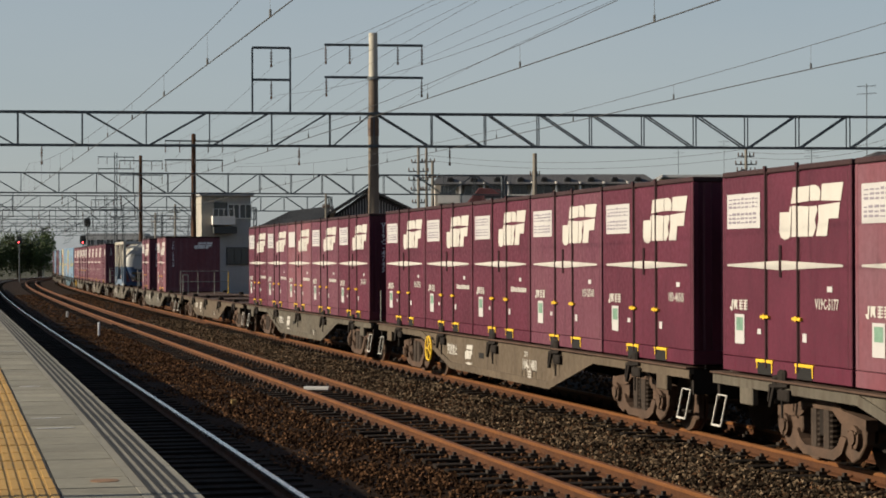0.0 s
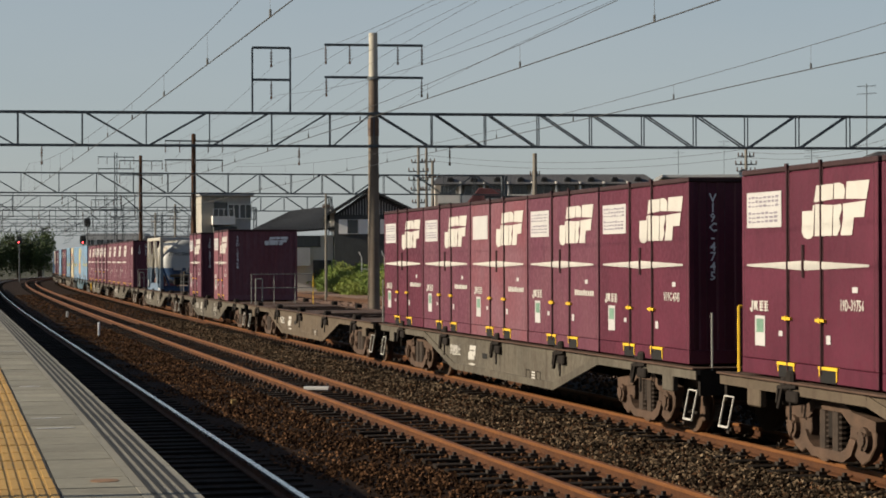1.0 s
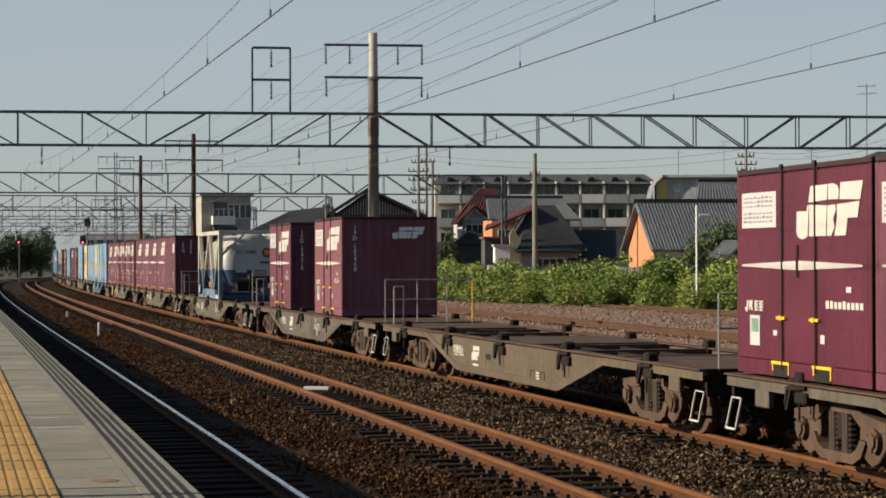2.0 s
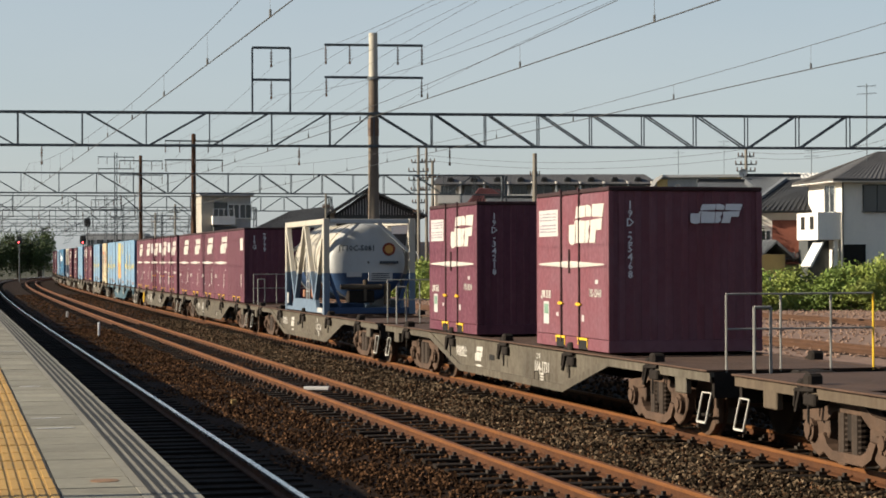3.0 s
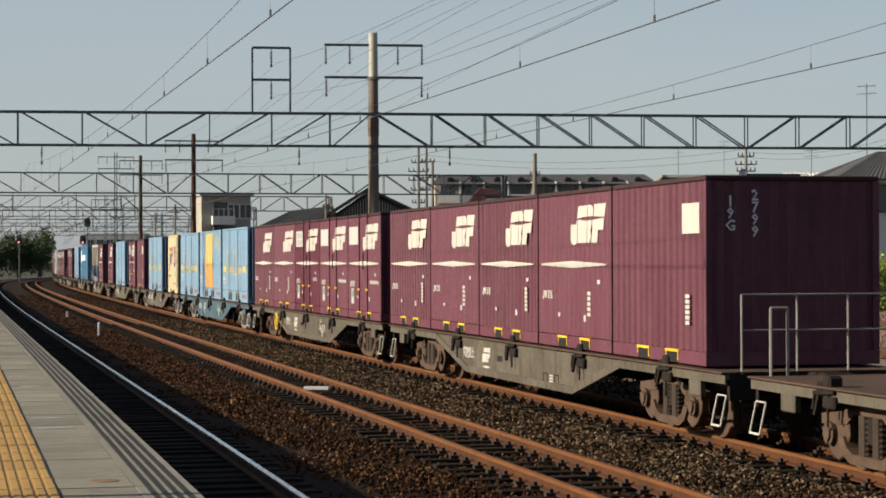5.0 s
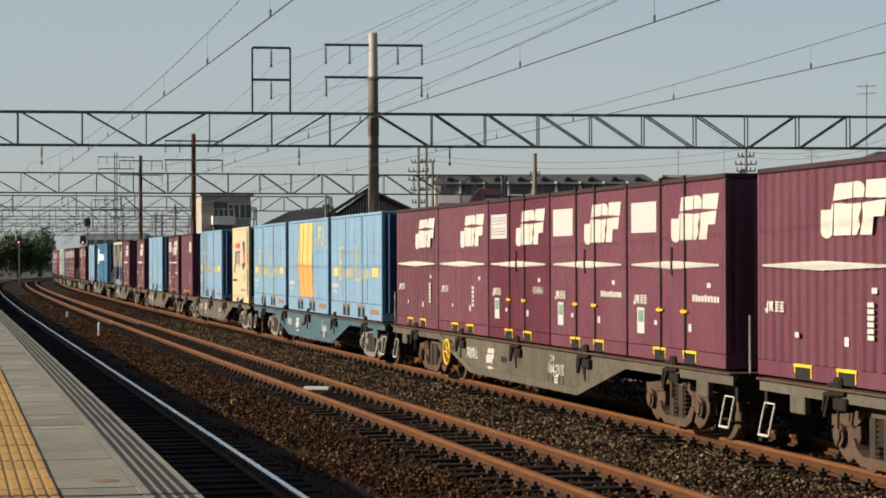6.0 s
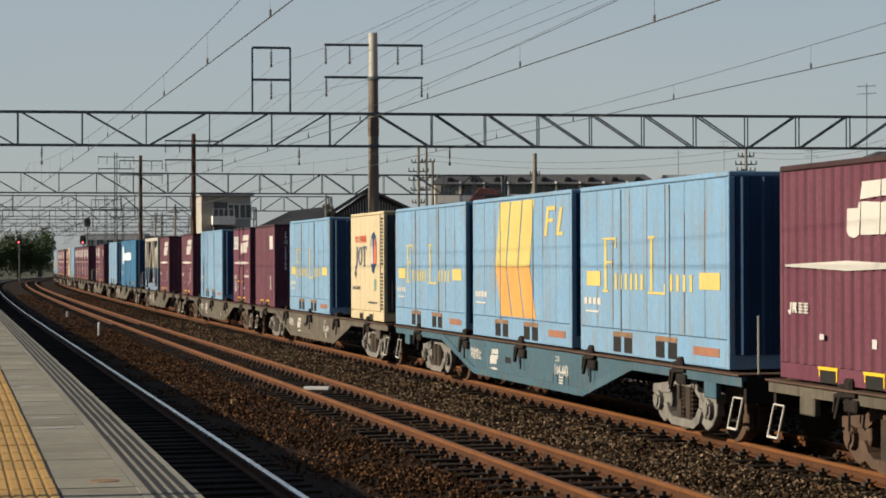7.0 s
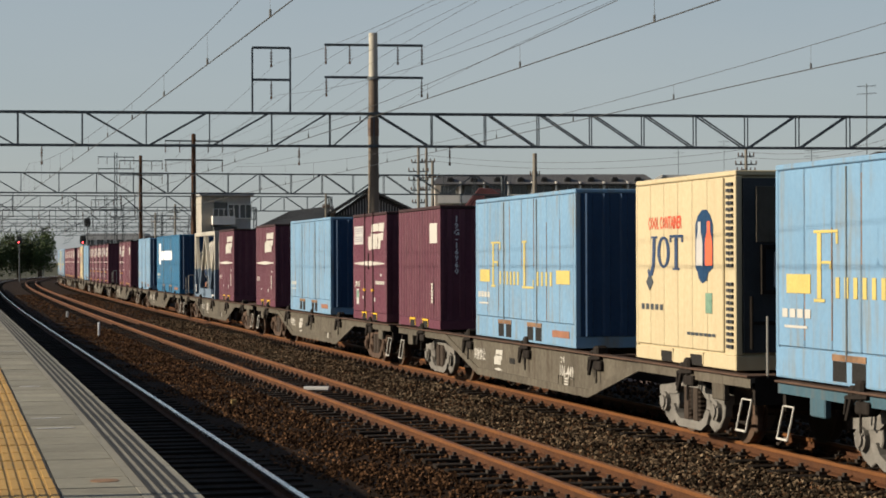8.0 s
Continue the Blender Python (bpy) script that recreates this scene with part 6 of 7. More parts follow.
# dark solid block in place of the shaded carport under the balcony
block(h, -1.2, -0.03, 2.0, 3.55, 0.0, 3.84, "wall_dark", "porch")
b = block(h, -1.3, -0.03, 0.05, 3.55, 3.85, 5.3, "wall_white", "balcony")
# black plates for the shade in the balcony openings
for i in range(2):
    part("balcony_slot", box(bm_new(), -1.33, -1.305, 0.7 + i * 1.5, 1.3 + i * 1.5, 4.4, 5.1), M["opening_shade"], b)
window(h, -0.01, 1.8, 5.35, 1.6, 1.4, "frame_white", 1, face='x')
block(h, -0.35, -0.15, 0.2, 0.4, 0.0, 3.84, "wall_white", "porch_post")
bm = bm_new()
prism(bm, [(-1.75, 2.45), (-1.05, 3.7), (-0.97, 3.68), (-1.65, 2.40)], 'y', 0.0, 1.6)
part("awning", bm, M["frame_white"], h, "white slanted awning")
part("down_pipe", rod(bm_new(), (0.04, -0.05, 0), (0.04, -0.05, E1 - 0.2), 0.045, 8), M["steel_dark"], h)

# brown timber house beside it
h = building("house", "brown house with timber balcony and grey roof", 17.43, 112, -7)
block(h, 0, 4.2, 0, 6, 0, 5.4, "wall_beige")
block(h, 0.9, 2.9, -0.25, -0.02, 3.2, 5.0, "wall_brown", "shutter_box")
for i in range(7):
    part("baluster", box(bm_new(), 1.0 + i * 0.28, 1.04 + i * 0.28, -0.75, -0.71, 2.7, 3.7), M["wall_brown"], h)
part("balcony_rail", box(bm_new(), 0.9, 3.0, -0.77, -0.69, 3.7, 3.78), M["wall_brown"], h)
block(h, 0.9, 3.0, -0.8, -0.02, 2.55, 2.68, "wall_brown", "balcony_floor")
window(h, 0.55, -0.01, 3.2, 0.5, 1.2)
tiled_slope(h, (-0.7, -0.8, 5.5), (4.9, -0.8, 5.5), (4.9, 3.0, 7.6), (1.8, 3.0, 7.3), "roof_dark", 20)
tiled_slope(h, (-0.8, -0.8, 2.9), (3.6, -0.8, 2.9), (3.4, 0.0, 3.3), (-0.6, 0.0, 3.3), "roof_tile", 14)
ridge_cap(h, (-0.7, -0.8, 5.5), (1.8, 3.0, 7.4), "roof_tile")

# small yellow outbuildings before it
for px, w_, lab in ((15.56, 1.35, "small yellow shed with tiled gable roof"), (17.24, 1.45, "small yellow shed with tiled gable roof behind the verge")):
    h = building("shed", lab, px, 109, 18)
    block(h, 0, w_, 0, 2.0, 0, 3.1, "wall_yellow")
    block(h, -0.05, w_ + 0.05, -0.05, -0.01, 0, 1.9, "wall_white", "lower_panel")
    for e in (0, 1):
        a = (-0.35 if e == 0 else w_ + 0.35)
        tiled_slope(h, (a, -0.4, 3.0), (a, 2.2, 3.0), (w_ / 2, 2.2, 3.85), (w_ / 2, -0.4, 3.85), "roof_tile", 9)

# long low house with silvery tiles
h = building("house", "low house with wide silvery tiled roof and orange end wall", 13.2, 124, 7)
block(h, 0, 7.4, 0.6, 7.4, 0, 3.4, "wall_white")
bm = bm_new()
prism(bm, [(0.3, 0.0), (7.6, 0.0), (7.6, 3.5), (4.0, 6.2), (0.3, 3.5)], 'x', -0.12, -0.01)
part("end_wall", bm, M["wall_orange"], h, "orange gable end wall")
block(h, 0.2, 3.6, 0.4, 0.58, 0.3, 2.6, "wall_grey", "sliding_shutters")
tiled_slope(h, (-0.5, -0.6, 3.4), (8.0, -0.6, 3.4), (8.0, 4.0, 6.45), (-0.5, 4.0, 6.45), "roof_tile", 40, roll=0.07)
tiled_slope(h, (8.0, 8.6, 3.4), (-0.5, 8.6, 3.4), (-0.5, 4.0, 6.45), (8.0, 4.0, 6.45), "roof_tile", 40, roll=0.07)
ridge_cap(h, (-0.6, 4.0, 6.55), (8.1, 4.0, 6.55), "roof_dark", 0.14)
h = building("garden_wall", "low white garden wall beyond the verge", 9.75, 118, 3)
for i in range(2):
    for k_ in range(3):
        part("wall_panel", box(bm_new(), k_ * 1.25, k_ * 1.25 + 1.22, 0, 0.15, 0.9 + i * 0.75, 1.62 + i * 0.75), M["wall_white"], h)
block(h, 0, 4.0, 0.02, 0.13, 0, 0.9, "wall_grey", "footing")
h = building("house", "two-storey house with tiled gables and yellow end wall", 17.62, 140, 8)
block(h, 0, 8.0, 0, 6, 0, 6.6, "wall_yellow")
tiled_slope(h, (-0.3, -0.8, 6.7), (5.0, -0.8, 6.7), (4.8, 2.6, 8.3), (0.9, 2.6, 8.3), "roof_tile", 22, roll=0.07)
tiled_slope(h, (4.4, -0.9, 6.7), (10.6, -0.9, 6.7), (8.4, 3.0, 8.7), (4.2, 3.0, 8.7), "roof_tile", 24, roll=0.07)
ridge_cap(h, (0.8, 2.6, 8.4), (4.8, 2.6, 8.4), "roof_dark", 0.14)
ridge_cap(h, (4.1, 3.0, 8.8), (8.5, 3.0, 8.8), "roof_dark", 0.14)
ridge_cap(h, (4.2, 3.0, 8.75), (5.2, -0.9, 6.72), "roof_tile", 0.07)

# low hall with rounded white eaves
h = building("hall", "grey and yellow hall with rounded white roof edge", 19.54, 190, -5)
block(h, 0.6, 14.5, 0, 8, 0, 10.6, "wall_grey")
block(h, 0.7, 1.7, -0.05, -0.01, 8.2, 10.4, "wall_yellow", "yellow_panel")
block(h, 6.5, 13.8, -0.05, -0.01, 9.6, 10.5, "wall_yellow", "yellow_panel")
for i in range(5):
    window(h, 7.0 + i * 0.9 - 3.0 + 4.0, -0.02, 9.3, 0.8, 1.05, "wall_dark", 0)
bm = bm_new()
arc = [(-0.2, 8.6), (0.0, 9.6), (0.5, 10.4), (1.2, 10.8), (14.6, 10.8), (15.4, 10.4), (15.9, 9.6), (15.6, 9.6), (15.2, 10.2), (14.5, 10.55), (1.3, 10.55), (0.7, 10.2), (0.3, 9.5), (0.1, 8.6)]
prism(bm, arc, 'y', -0.5, 8.2)
part("roof", bm, M["wall_grey"], h, "rounded grey metal roof")
bm = bm_new()
prism(bm, [(-0.24, 8.6), (-0.05, 9.62), (0.47, 10.44), (1.2, 10.86), (1.2, 10.6), (0.7, 10.2), (0.3, 9.5), (0.1, 8.6)], 'y', -0.62, -0.51)
part("roof_edge", bm, M["wall_white"], h, "white curved roof edge")
h = building("hall", "low hall with white ribbed metal roof", 32.64, 185, 3)
block(h, 0, 12, 0, 8, 0, 9.4, "wall_beige")
tiled_slope(h, (-0.4, -0.6, 9.5), (12.4, -0.6, 9.5), (12.4, 4, 10.9), (-0.4, 4, 10.9), "wall_white", 30)

# long apartment block with dormer vents in its roof
h = building("apartment_block", "long grey brown apartment block with dark mansard roof", -0.92, 235, 2)
AW = 25.6
block(h, 0, AW, 0, 10, 0, 11.6, "flat_brown")
tiled_slope(h, (-0.6, -1.4, 11.65), (AW + 0.6, -1.4, 11.65), (AW - 0.6, 3.0, 12.95), (0.8, 3.0, 12.95), "roof_brown", 60, roll=0.02)
block(h, 0.8, AW - 0.6, 3.0, 9.0, 11.6, 12.94, "roof_brown", "roof_core")
for i in range(9):
    x = 1.8 + i * 2.75
    bm = bm_new()
    prism(bm, [(x - 0.42, 11.9), (x - 0.42, 12.25), (x - 0.2, 12.5), (x + 0.2, 12.5), (x + 0.42, 12.25), (x + 0.42, 11.9)], 'y', -0.5, 2.0)
    d = part("dormer", bm, M["roof_dark"], h)
    # black plate for the shade inside the vent
    part("vent", box(bm_new(), x - 0.22, x + 0.22, -0.54, -0.51, 12.0, 12.35), M["opening_shade"], d)
for f in range(4):
    z = 1.2 + f * 2.75
    for i in range(9):
        x = 0.3 + i * 2.8
        b = part("balcony", box(bm_new(), x, x + 2.5, -1.3, -1.2, z, z + 1.0), M["wall_grey"] if (i + f) % 3 else M["wall_beige"], h)
        part("balcony_floor", box(bm_new(), x, x + 2.5, -1.2, -0.02, z - 0.12, z), M["flat_brown"], b)
        window(h, x + 1.25, -0.02, z + 0.1, 1.7, 1.95, "wall_grey", 1)
        part("party_wall", box(bm_new(), x + 2.52, x + 2.72, -1.25, -0.02, z - 0.1, z + 2.5), M["wall_beige"], h)

# maroon-roofed house with pale gable
h = building("house", "pale blue grey house with steep maroon gable roof", 1.64, 172, 8)
block(h, 0, 2.2, 0, 5, 0, 6.3, "wall_grey")
part("gable", prism(bm_new(), [(-0.1, 6.3), (2.3, 6.3), (1.1, 7.35)], 'y', -0.05, 0.2), M["wall_white"], h)
part("gable_panel", prism(bm_new(), [(0.35, 6.4), (1.85, 6.4), (1.1, 7.05)], 'y', -0.09, -0.055), M["wall_grey"], h)
tiled_slope(h, (-0.6, -0.6, 5.95), (-0.6, 3.0, 5.95), (1.1, 3.0, 7.55), (1.1, -0.6, 7.55), "roof_red", 9, roll=0.03)
tiled_slope(h, (2.8, 3.0, 5.95), (2.8, -0.6, 5.95), (1.1, -0.6, 7.55), (1.1, 3.0, 7.55), "roof_red", 9, roll=0.03)
tiled_slope(h, (-0.7, 1.4, 6.2), (4.4, 1.4, 6.6), (3.9, 3.6, 9.0), (2.0, 3.6, 9.1), "roof_red", 12, roll=0.03)
window(h, 1.1, -0.02, 5.1, 1.5, 0.75, "frame_white", 2)
block(h, -1.0, 2.6, -1.9, -0.02, 0.0, 4.2, "wall_dark", "porch")
tiled_slope(h, (-1.2, -2.2, 4.2), (2.9, -2.2, 4.2), (2.4, -0.1, 5.3), (0.6, -0.1, 5.3), "roof_dark", 14)
block(h, -4.6, -1.1, 0.5, 4.0, 0.0, 4.4, "wall_beige", "garage")

# orange house behind with silvery tiles
h = building("house", "orange rendered house with silvery tiled hip roof", 3.91, 158, 6)
block(h, 0, 6.2, 0.2, 6, 0, 6.0, "wall_orange")
tiled_slope(h, (-0.4, -0.5, 6.0), (6.9, -0.5, 6.0), (5.9, 2.6, 7.75), (-0.2, 2.6, 7.75), "roof_tile", 30, roll=0.07)
ridge_cap(h, (-0.3, 2.6, 7.85), (6.0, 2.6, 7.85), "roof_dark", 0.12)
window(h, 1.0, 0.18, 4.2, 1.0, 1.0)

# low house with broad dark slate roof before it
h = building("house", "low house with broad dark slate roof and cream end wall", 4.89, 136, 6)
block(h, 0, 4.6, 0.4, 6, 0, 3.3, "wall_grey")
bm = bm_new()
prism(bm, [(0.45, 3.2), (-0.35, 3.2), (-0.35, 4.6), (-0.1, 5.0), (0.45, 4.0)], 'y', 0.2, 0.38)
part("end_wall", bm, M["cream"], h, "cream end wall")
block(h, -0.35, 0.45, 0.2, 0.38, 0.0, 3.2, "cream", "end_wall")
tiled_slope(h, (0.0, -0.4, 3.4), (5.0, -0.4, 3.4), (3.2, 3.0, 6.6), (1.6, 3.0, 6.6), "roof_dark", 24, roll=0.03)
tiled_slope(h, (0.0, 4.5, 4.6), (0.0, -0.4, 3.4), (1.6, 3.0, 6.6), (1.6, 3.1, 6.6), "roof_dark", 10, roll=0.03)
tiled_slope(h, (-2.0, 0.6, 4.9), (1.5, 1.8, 6.3), (1.6, 3.0, 6.7), (-1.7, 2.4, 5.2), "roof_red", 10, roll=0.03)
window(h, 2.4, 0.38, 1.7, 1.9, 1.2, "frame_white", 3)
window(h, 4.0, 0.38, 1.7, 0.6, 1.2, "steel_dark", 0)
block(h, 4.4, 8.4, 0.8, 6, 0, 2.9, "wall_grey", "side_wing")
tiled_slope(h, (4.2, 0.1, 2.9), (8.6, 0.1, 2.9), (7.8, 3.2, 4.9), (4.2, 3.2, 4.9), "roof_dark", 22, roll=0.03)
h = building("shed", "dark timber lean-to beside the orange house", 3.08, 148, 4)
block(h, 0, 2.4, 0, 3, 0, 4.4, "wall_dark")
block(h, -0.15, 2.5, -0.3, 3.1, 4.4, 4.55, "wall_brown", "roof")
h = building("shed", "small white garden shed with flat grey roof", 3.41, 132, 4)
block(h, 0, 1.0, 0, 1.2, 0, 3.7, "wall_white")
block(h, -0.1, 1.2, -0.2, 1.3, 3.7, 3.85, "wall_grey", "roof")
block(h, -0.5, 0.1, -0.3, -0.02, 2.2, 2.5, "wall_white", "meter_box")

# dark house with broad gable beside the first pole
h = building("house", "dark two-storey house with wide dark gable roof and pale panels", -8.9, 165, 4)
HW, GX, EV = 6.9, 2.75, 6.55
block(h, 0, HW, 0, 8, 0, EV, "wall_dark")
bm = bm_new()
prism(bm, [(-0.1, EV), (HW + 0.1, EV), (GX, 8.5)], 'y', 0.0, 0.15)
g = part("gable", bm, M["roof_dark"], h)
for i in range(28):
    x = 0.3 + i * 0.225
    zt = EV + 1.75 * (1 - (GX - x) / GX if x < GX else 1 - (x - GX) / (HW - GX))
    part("gable_batten", box(bm_new(), x, x + 0.08, -0.06, -0.01, EV + 0.02, max(EV + 0.1, zt - 0.15)), M["wall_grey"], g)
tiled_slope(h, (-0.9, -0.9, EV - 0.1), (-0.9, 8.6, EV - 0.1), (GX, 8.6, 8.75), (GX, -0.9, 8.75), "roof_dark", 20)
tiled_slope(h, (HW + 0.7, 8.6, EV - 0.1), (HW + 0.7, -0.9, EV - 0.1), (GX, -0.9, 8.75), (GX, 8.6, 8.75), "roof_dark", 20)
for x0, x1 in ((0.35, 3.0), (3.75, 6.65)):
    part("pale_panel", box(bm_new(), x0, x1, -0.06, -0.01, 5.0, 6.2), M["pale_panel"], h, "pale upper wall panel")
window(h, 1.5, -0.08, 5.05, 0.8, 1.1, "wall_grey", 0)
block(h, -7.0, -0.1, 1.5, 7.5, 0, 4.9, "wall_beige", "side_wing")
window(h, -2.2, 1.48, 4.0, 2.0, 0.8, "steel_dark", 2)
window(h, -4.3, 1.48, 3.7, 0.8, 1.1, "steel_dark", 0)
block(h, -6.4, -2.0, 0.2, 1.48, 2.4, 3.9, "wall_grey", "balcony")
window(h, -1.0, 1.48, 1.2, 1.4, 1.6, "steel_dark", 1)
tiled_slope(h, (-7.6, 0.3, 5.0), (0.0, 0.3, 5.5), (0.0, 4.6, 7.4), (-3.6, 4.6, 7.0), "roof_dark", 24)
part("chimney", box(bm_new(), -0.35, 0.15, 0.6, 1.0, 5.2, 7.0), M["wall_beige"], h)

# fence and cars by that house
f = tagged(empty("fence", Matrix.Translation((-6.07, 150, -0.45))), "low white wire fence with angled post tops", "fence")
for i in range(6):
    bm = bm_new()
    bar(bm, (i * 0.85, 0, 0), (i * 0.85, 0, 3.05), 0.06, 0.06)
    bar(bm, (i * 0.85, 0, 3.05), (i * 0.85 - 0.22, 0, 3.5), 0.06, 0.06)
    part("post", bm, M["frame_white"], f)
for z in (1.6, 2.2):
    part("fence_wire", bar(bm_new(), (0, 0, z), (4.3, 0, z), 0.04, 0.04), M["frame_white"], f)


def parked_car(x, y, turn, paint, label):
    c = tagged(empty("car", Matrix.Translation((x, y, -0.45)) @ Matrix.Rotation(radians(turn), 4, 'Z')), label, "car")
    bm = bm_new()
    prism(bm, [(-1.9, 0.35), (1.9, 0.35), (1.95, 0.8), (1.1, 0.95), (-1.85, 1.0)], 'y', -0.8, 0.8)
    bmesh.ops.bevel(bm, geom=bm.edges[:], offset=0.07, segments=2, affect='EDGES')
    part("body", bm, paint, c)
    bm = bm_new()
    prism(bm, [(-1.75, 0.98), (1.15, 0.94), (0.55, 1.55), (-1.5, 1.6)], 'y', -0.7, 0.7)
    bmesh.ops.bevel(bm, geom=bm.edges[:], offset=0.06, segments=2, affect='EDGES')
    part("cabin", bm, M["glass"], c)
    part("roof", box(bm_new(), -1.45, 0.5, -0.66, 0.66, 1.56, 1.63, 0.03), paint, c)
    for x_ in (-1.2, 1.2):
        for e in (-1, 1):
            w = part("wheel", rod(bm_new(), (x_, e * 0.62, 0.31), (x_, e * 0.83, 0.31), 0.31, 18), M["under"], c)
            part("rim", rod(bm_new(), (x_, e * 0.835, 0.31), (x_, e * 0.84, 0.31), 0.19, 14), M["grey_mark"], w)
    for e in (-1, 1):
        part("headlight", box(bm_new(), 1.86, 1.97, e * 0.55 - 0.15, e * 0.55 + 0.15, 0.62, 0.76), M["plate"], c)
    return c


M["car_silver"] = mat("silver car paint", (0.36, 0.384, 0.416), 0.3, 0.4, var=0.05)
M["car_black"] = mat("black car paint", (0.016, 0.0176, 0.02), 0.25, 0.1, var=0.05)
parked_car(-2.79, 146, 8, M["car_silver"], "silver grey car parked beside the dark house")
parked_car(2.18, 134, 4, M["car_black"], "black car parked before the pale house")

# signal cabin by the line
M["wall_cabin"] = mat("pale cabin concrete", (0.30, 0.275, 0.235), 0.85, var=0.2, scale=0.6, streak=0.4)
h = building("signal_cabin", "pale concrete signal cabin with balcony and flat roof", -18.25, 152, 14)
block(h, 0, 0.95, 0, 4.6, 0, 7.75, "wall_cabin")
block(h, 0.97, 3.8, 0.4, 4.6, 0, 7.75, "wall_grey")
block(h, -0.15, 3.95, -0.3, 5.0, 7.77, 8.0, "wall_grey", "roof")
b = block(h, 0.75, 2.45, -0.8, 0.38, 5.55, 6.2, "wall_white", "balcony")
part("balcony_floor", box(bm_new(), 0.85, 2.6, -0.7, 0.38, 4.9, 5.4), M["wall_dark"], b)
for i in range(5):
    part("rail_post", bar(bm_new(), (0.8 + i * 0.4, -0.75, 6.2), (0.8 + i * 0.4, -0.75, 6.75), 0.03, 0.03), M["frame_white"], b)
part("hand_rail", bar(bm_new(), (0.8, -0.75, 6.75), (2.4, -0.75, 6.75), 0.04, 0.04), M["frame_white"], b)
window(h, 1.5, 0.38, 6.0, 0.9, 1.2, "wall_dark", 1)
window(h, 2.5, 0.38, 6.1, 0.8, 1.0, "frame_white", 1)
window(h, 3.4, 0.38, 6.1, 0.8, 1.0, "frame_white", 1)
window(h, 2.8, 0.38, 2.6, 1.6, 1.2, "steel_dark", 2)
window(h, 0.48, -0.02, 2.8, 0.6, 1.1, "steel_dark", 0)

# far grey office block and low roofs at the curve
h = building("office_block", "distant grey flat-roofed office block", -74.82, 420, 0)
block(h, 0, 12.5, 0, 8, 0, 8.6, "wall_grey")
for f_ in range(3):
    for i in range(6):
        window(h, 1.2 + i * 2.05, -0.02, 1.0 + f_ * 2.5, 1.4, 1.3, "wall_grey", 1)
h = building("house", "distant low house with dark roof beyond the curve", -45.43, 300, 0)
block(h, 0, 9, 0, 8, 0, 5, "wall_dark")
tiled_slope(h, (-0.6, -0.8, 4.8), (9.6, -0.8, 4.8), (8.5, 4, 6.6), (0.5, 4, 6.6), "roof_dark", 16)


# ---- utility poles, street lamp, aerials ----
# concrete darkened in colour for a pole that stands in shade
M["pole_grey"] = mat("shade-darkened weathered pole concrete", (0.17, 0.155, 0.13), 0.85, var=0.3, scale=0.8, streak=0.3)


def utility_pole(x, y, top, arms, label, r=0.15):
    root = tagged(empty("utility_pole", Matrix.Translation((x, y, -0.45))), label, "utility pole", "utility poles")
    part("pole", rod(bm_new(), (0, 0, 0), (0, 0, top + 0.45), r, 10, r * 0.7), M["pole_grey"], root)
    for z, w in arms:
        a = part("crossarm", bar(bm_new(), (-w, 0, z), (w, 0, z), 0.09, 0.09), M["steel"], root)
        for e in (-1, -0.5, 0.5, 1):
            part("insulator", rod(bm_new(), (e * w * 0.95, 0, z + 0.04), (e * w * 0.95, 0, z + 0.28), 0.06, 6, 0.04), M["insulator"], a)
    return root


utility_pole(-1.93, 160, 11.48, [(10.6, 0.55), (9.9, 0.8), (9.2, 0.8), (8.4, 0.6), (7.4, 0.5), (6.6, 0.4)], "concrete utility pole crowded with crossarms")
utility_pole(-1.34, 165, 11.58, [(10.9, 0.7), (9.6, 0.7), (8.6, 0.5)], "concrete utility pole with crossarms")
utility_pole(-0.76, 150, 9.78, [(9.0, 0.5)], "thin concrete utility pole")
utility_pole(5.86, 128, 9.16, [(8.2, 0.3)], "plain concrete pole beyond the sidings", 0.2)
utility_pole(22.63, 150, 10.75, [(10.5, 0.6), (9.9, 0.8), (9.4, 0.7)], "utility pole with crossarms behind the houses")
utility_pole(-7.56, 130, 6.71, [(6.2, 0.2)], "short pole beside the dark house", 0.1)
utility_pole(-35.75, 250, 8.37, [(7.6, 0.5)], "distant utility pole by the curve", 0.16)
utility_pole(-31.96, 240, 9.14, [(8.6, 0.6), (7.8, 0.6)], "distant utility pole by the curve", 0.16)
for (xa, ya, za), (xb, yb, zb) in (((-1.34, 165, 11.0), (22.63, 150, 10.6)), ((-1.34, 165, 10.6), (22.63, 150, 10.0)), ((22.63, 150, 10.4), (33.67, 140, 11.6)), ((22.63, 150, 10.0), (33.67, 140, 11.2))):
    pts = [Vector((xa + (xb - xa) * u, ya + (yb - ya) * u, za + (zb - za) * u - 3.2 * u * (1 - u))) for u in np.linspace(0, 1, 16)]
    wire_span("street_wire", pts, 0.014, "sagging street cable between utility poles")
lamp = tagged(empty("street_lamp", Matrix.Translation((12.74, 101, -0.45))), "grey street lamp with a short arm", "street lamp")
part("post", rod(bm_new(), (0, 0, 0), (0, 0, 5.1 + 0.45), 0.05, 8), M["grey_mark"], lamp)
part("arm", bar(bm_new(), (0, 0, 4.95), (0.35, 0, 5.05), 0.04, 0.04), M["grey_mark"], lamp)
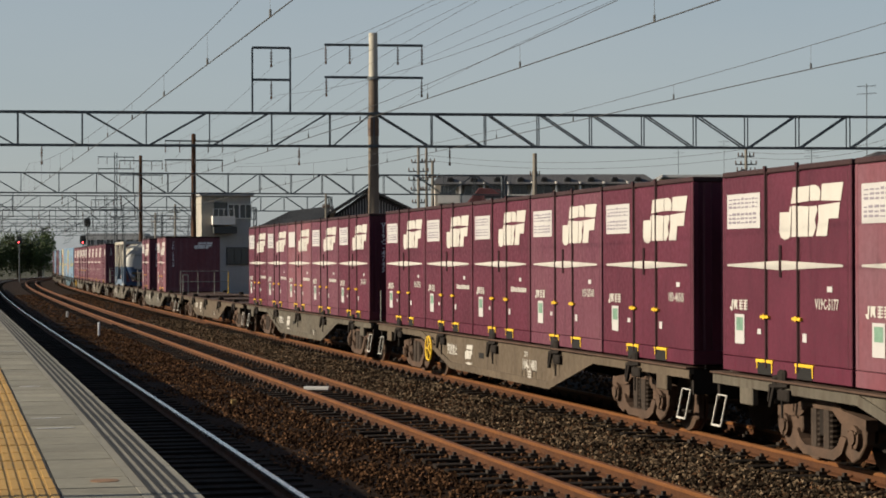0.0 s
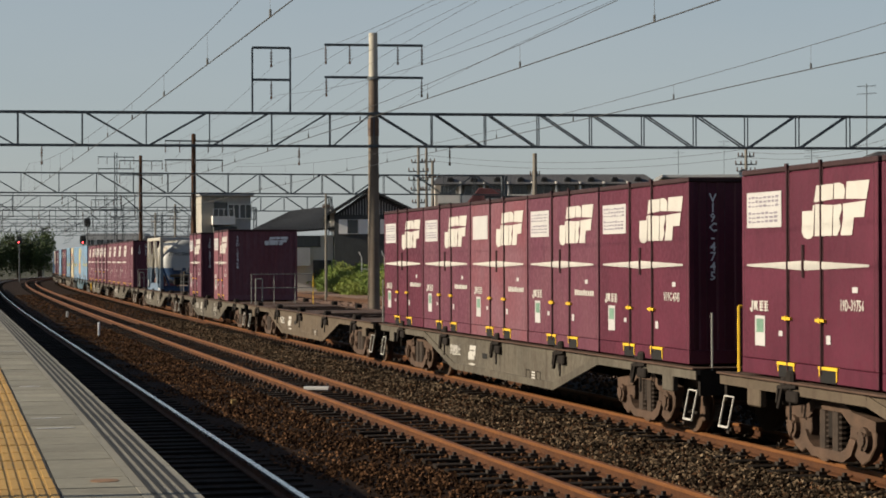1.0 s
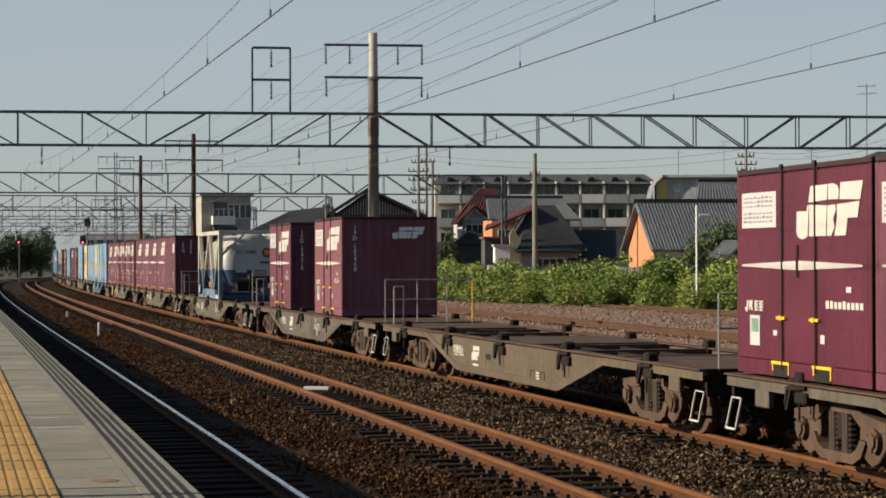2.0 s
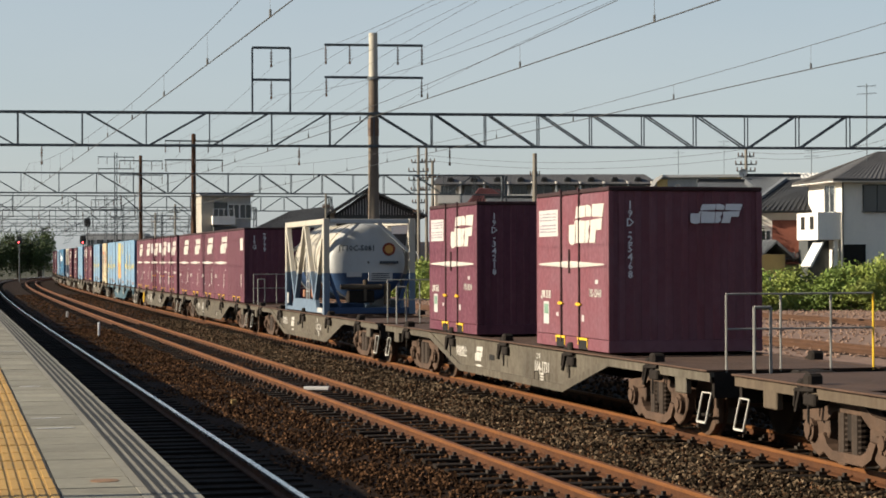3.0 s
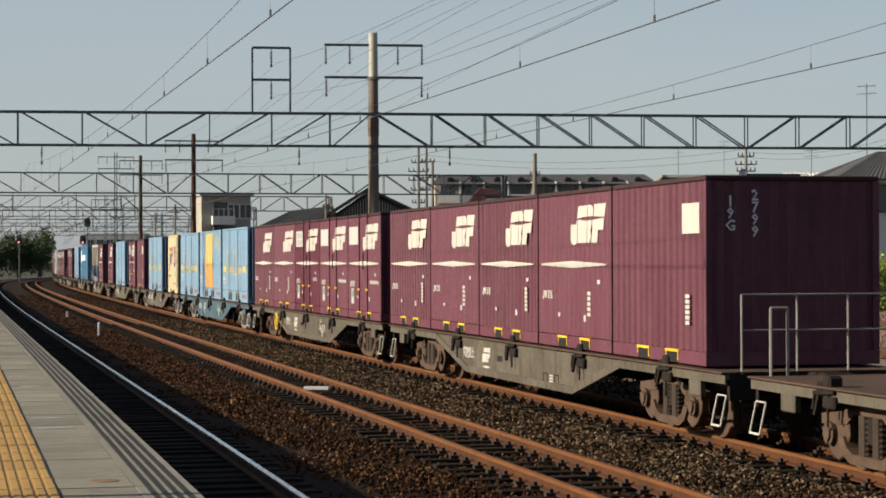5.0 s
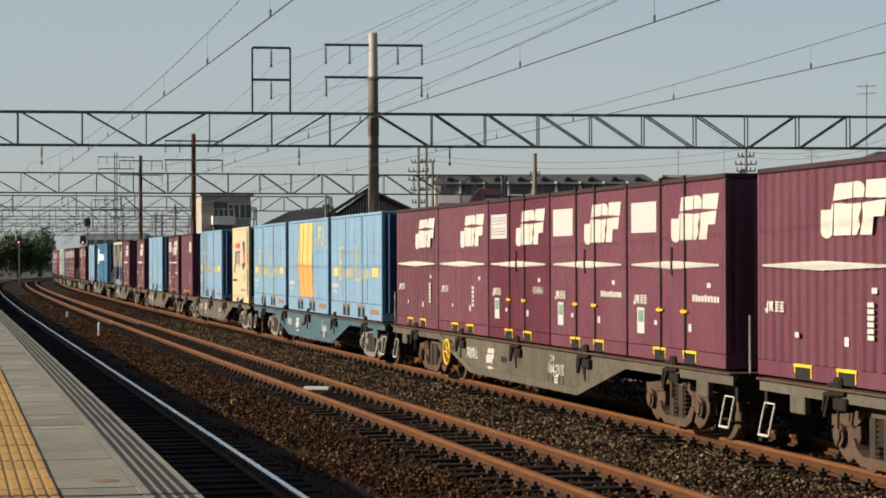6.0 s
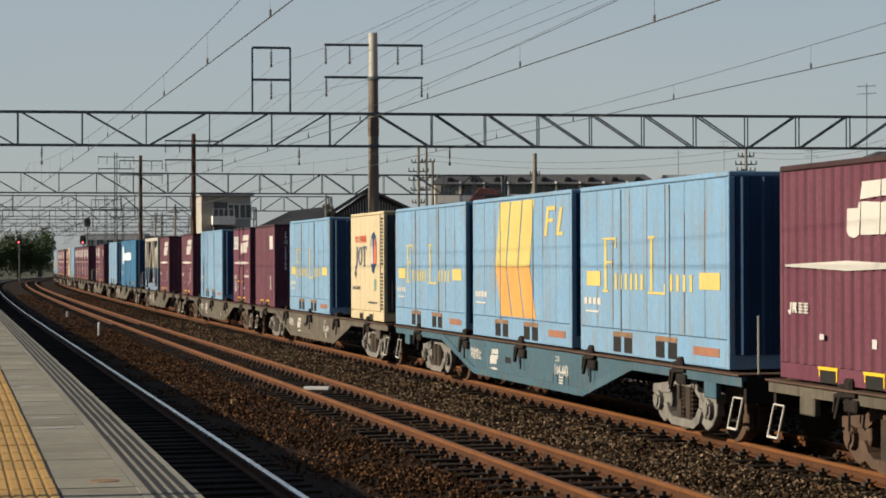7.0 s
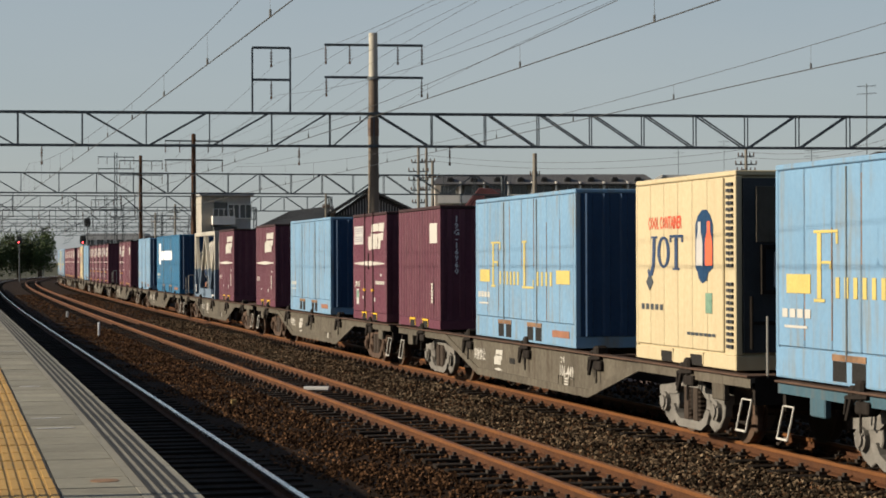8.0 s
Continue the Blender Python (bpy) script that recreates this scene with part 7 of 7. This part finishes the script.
part("lamp_head", box(bm_new(), 0.1, 0.65, -0.08, 0.08, 5.0, 5.12, 0.03), M["plate"], lamp)


def aerial(x, y, z0, z1, label="thin rooftop television aerial"):
    root = tagged(empty("tv_aerial", Matrix.Translation((x, y, 0))), label, "aerial", "rooftop aerials")
    part("mast", rod(bm_new(), (0, 0, z0), (0, 0, z1), 0.025, 6), M["steel"], root)
    for k, z in enumerate((z1 - 0.15, z1 - 0.55)):
        b = part("boom", bar(bm_new(), (-0.5, 0, z), (0.5, 0, z + 0.05), 0.025, 0.025), M["steel"], root)
        for i in range(6):
            part("element", bar(bm_new(), (-0.45 + i * 0.18, -0.3, z), (-0.45 + i * 0.18, 0.3, z), 0.012, 0.012), M["steel"], b)


aerial(22.37, 106, 7.5, 11.63)
aerial(22.5, 192, 10.2, 13.08)
aerial(26.87, 192, 10.2, 13.73)
aerial(26.05, 142, 7.5, 10.18)


def dish(x, y, z, r, mast=1.0, label="round white rooftop satellite dish"):
    root = tagged(empty("satellite_dish", Matrix.Translation((x, y, z))), label, "satellite dish", "satellite dishes")
    bm = bm_new()
    bmesh.ops.create_uvsphere(bm, u_segments=16, v_segments=10, radius=r)
    bmesh.ops.delete(bm, geom=[v for v in bm.verts if v.co.z < r * 0.3], context='VERTS')
    bmesh.ops.transform(bm, matrix=Matrix.Rotation(radians(-70), 4, 'X'), verts=bm.verts)
    part("reflector", bm, M["frame_white"], root)
    part("stand", rod(bm_new(), (0, 0.1, 0), (0, 0.1, -mast), 0.03, 6), M["steel"], root)


dish(21.38, 143, 8.49, 0.32)
dish(15.63, 134, 7.11, 0.28, 7.11 + 0.5)


def motions():
    """The train rolls past along the curved freight line; its wheels turn."""
    for ob, s, z in movers:
        walk(ob, [(t, on_line(moved(s, t), 0.0, z)) for t in T_KEYS])
    for sets in wheels[:10]:
        for ws in sets:
            at = ws.matrix_basis.translation.copy()
            walk(ws, [(i / FPS, Matrix.Translation(at) @ Matrix.Rotation(radians(89.0) * i, 4, 'X')) for i in range(241)])


motions()
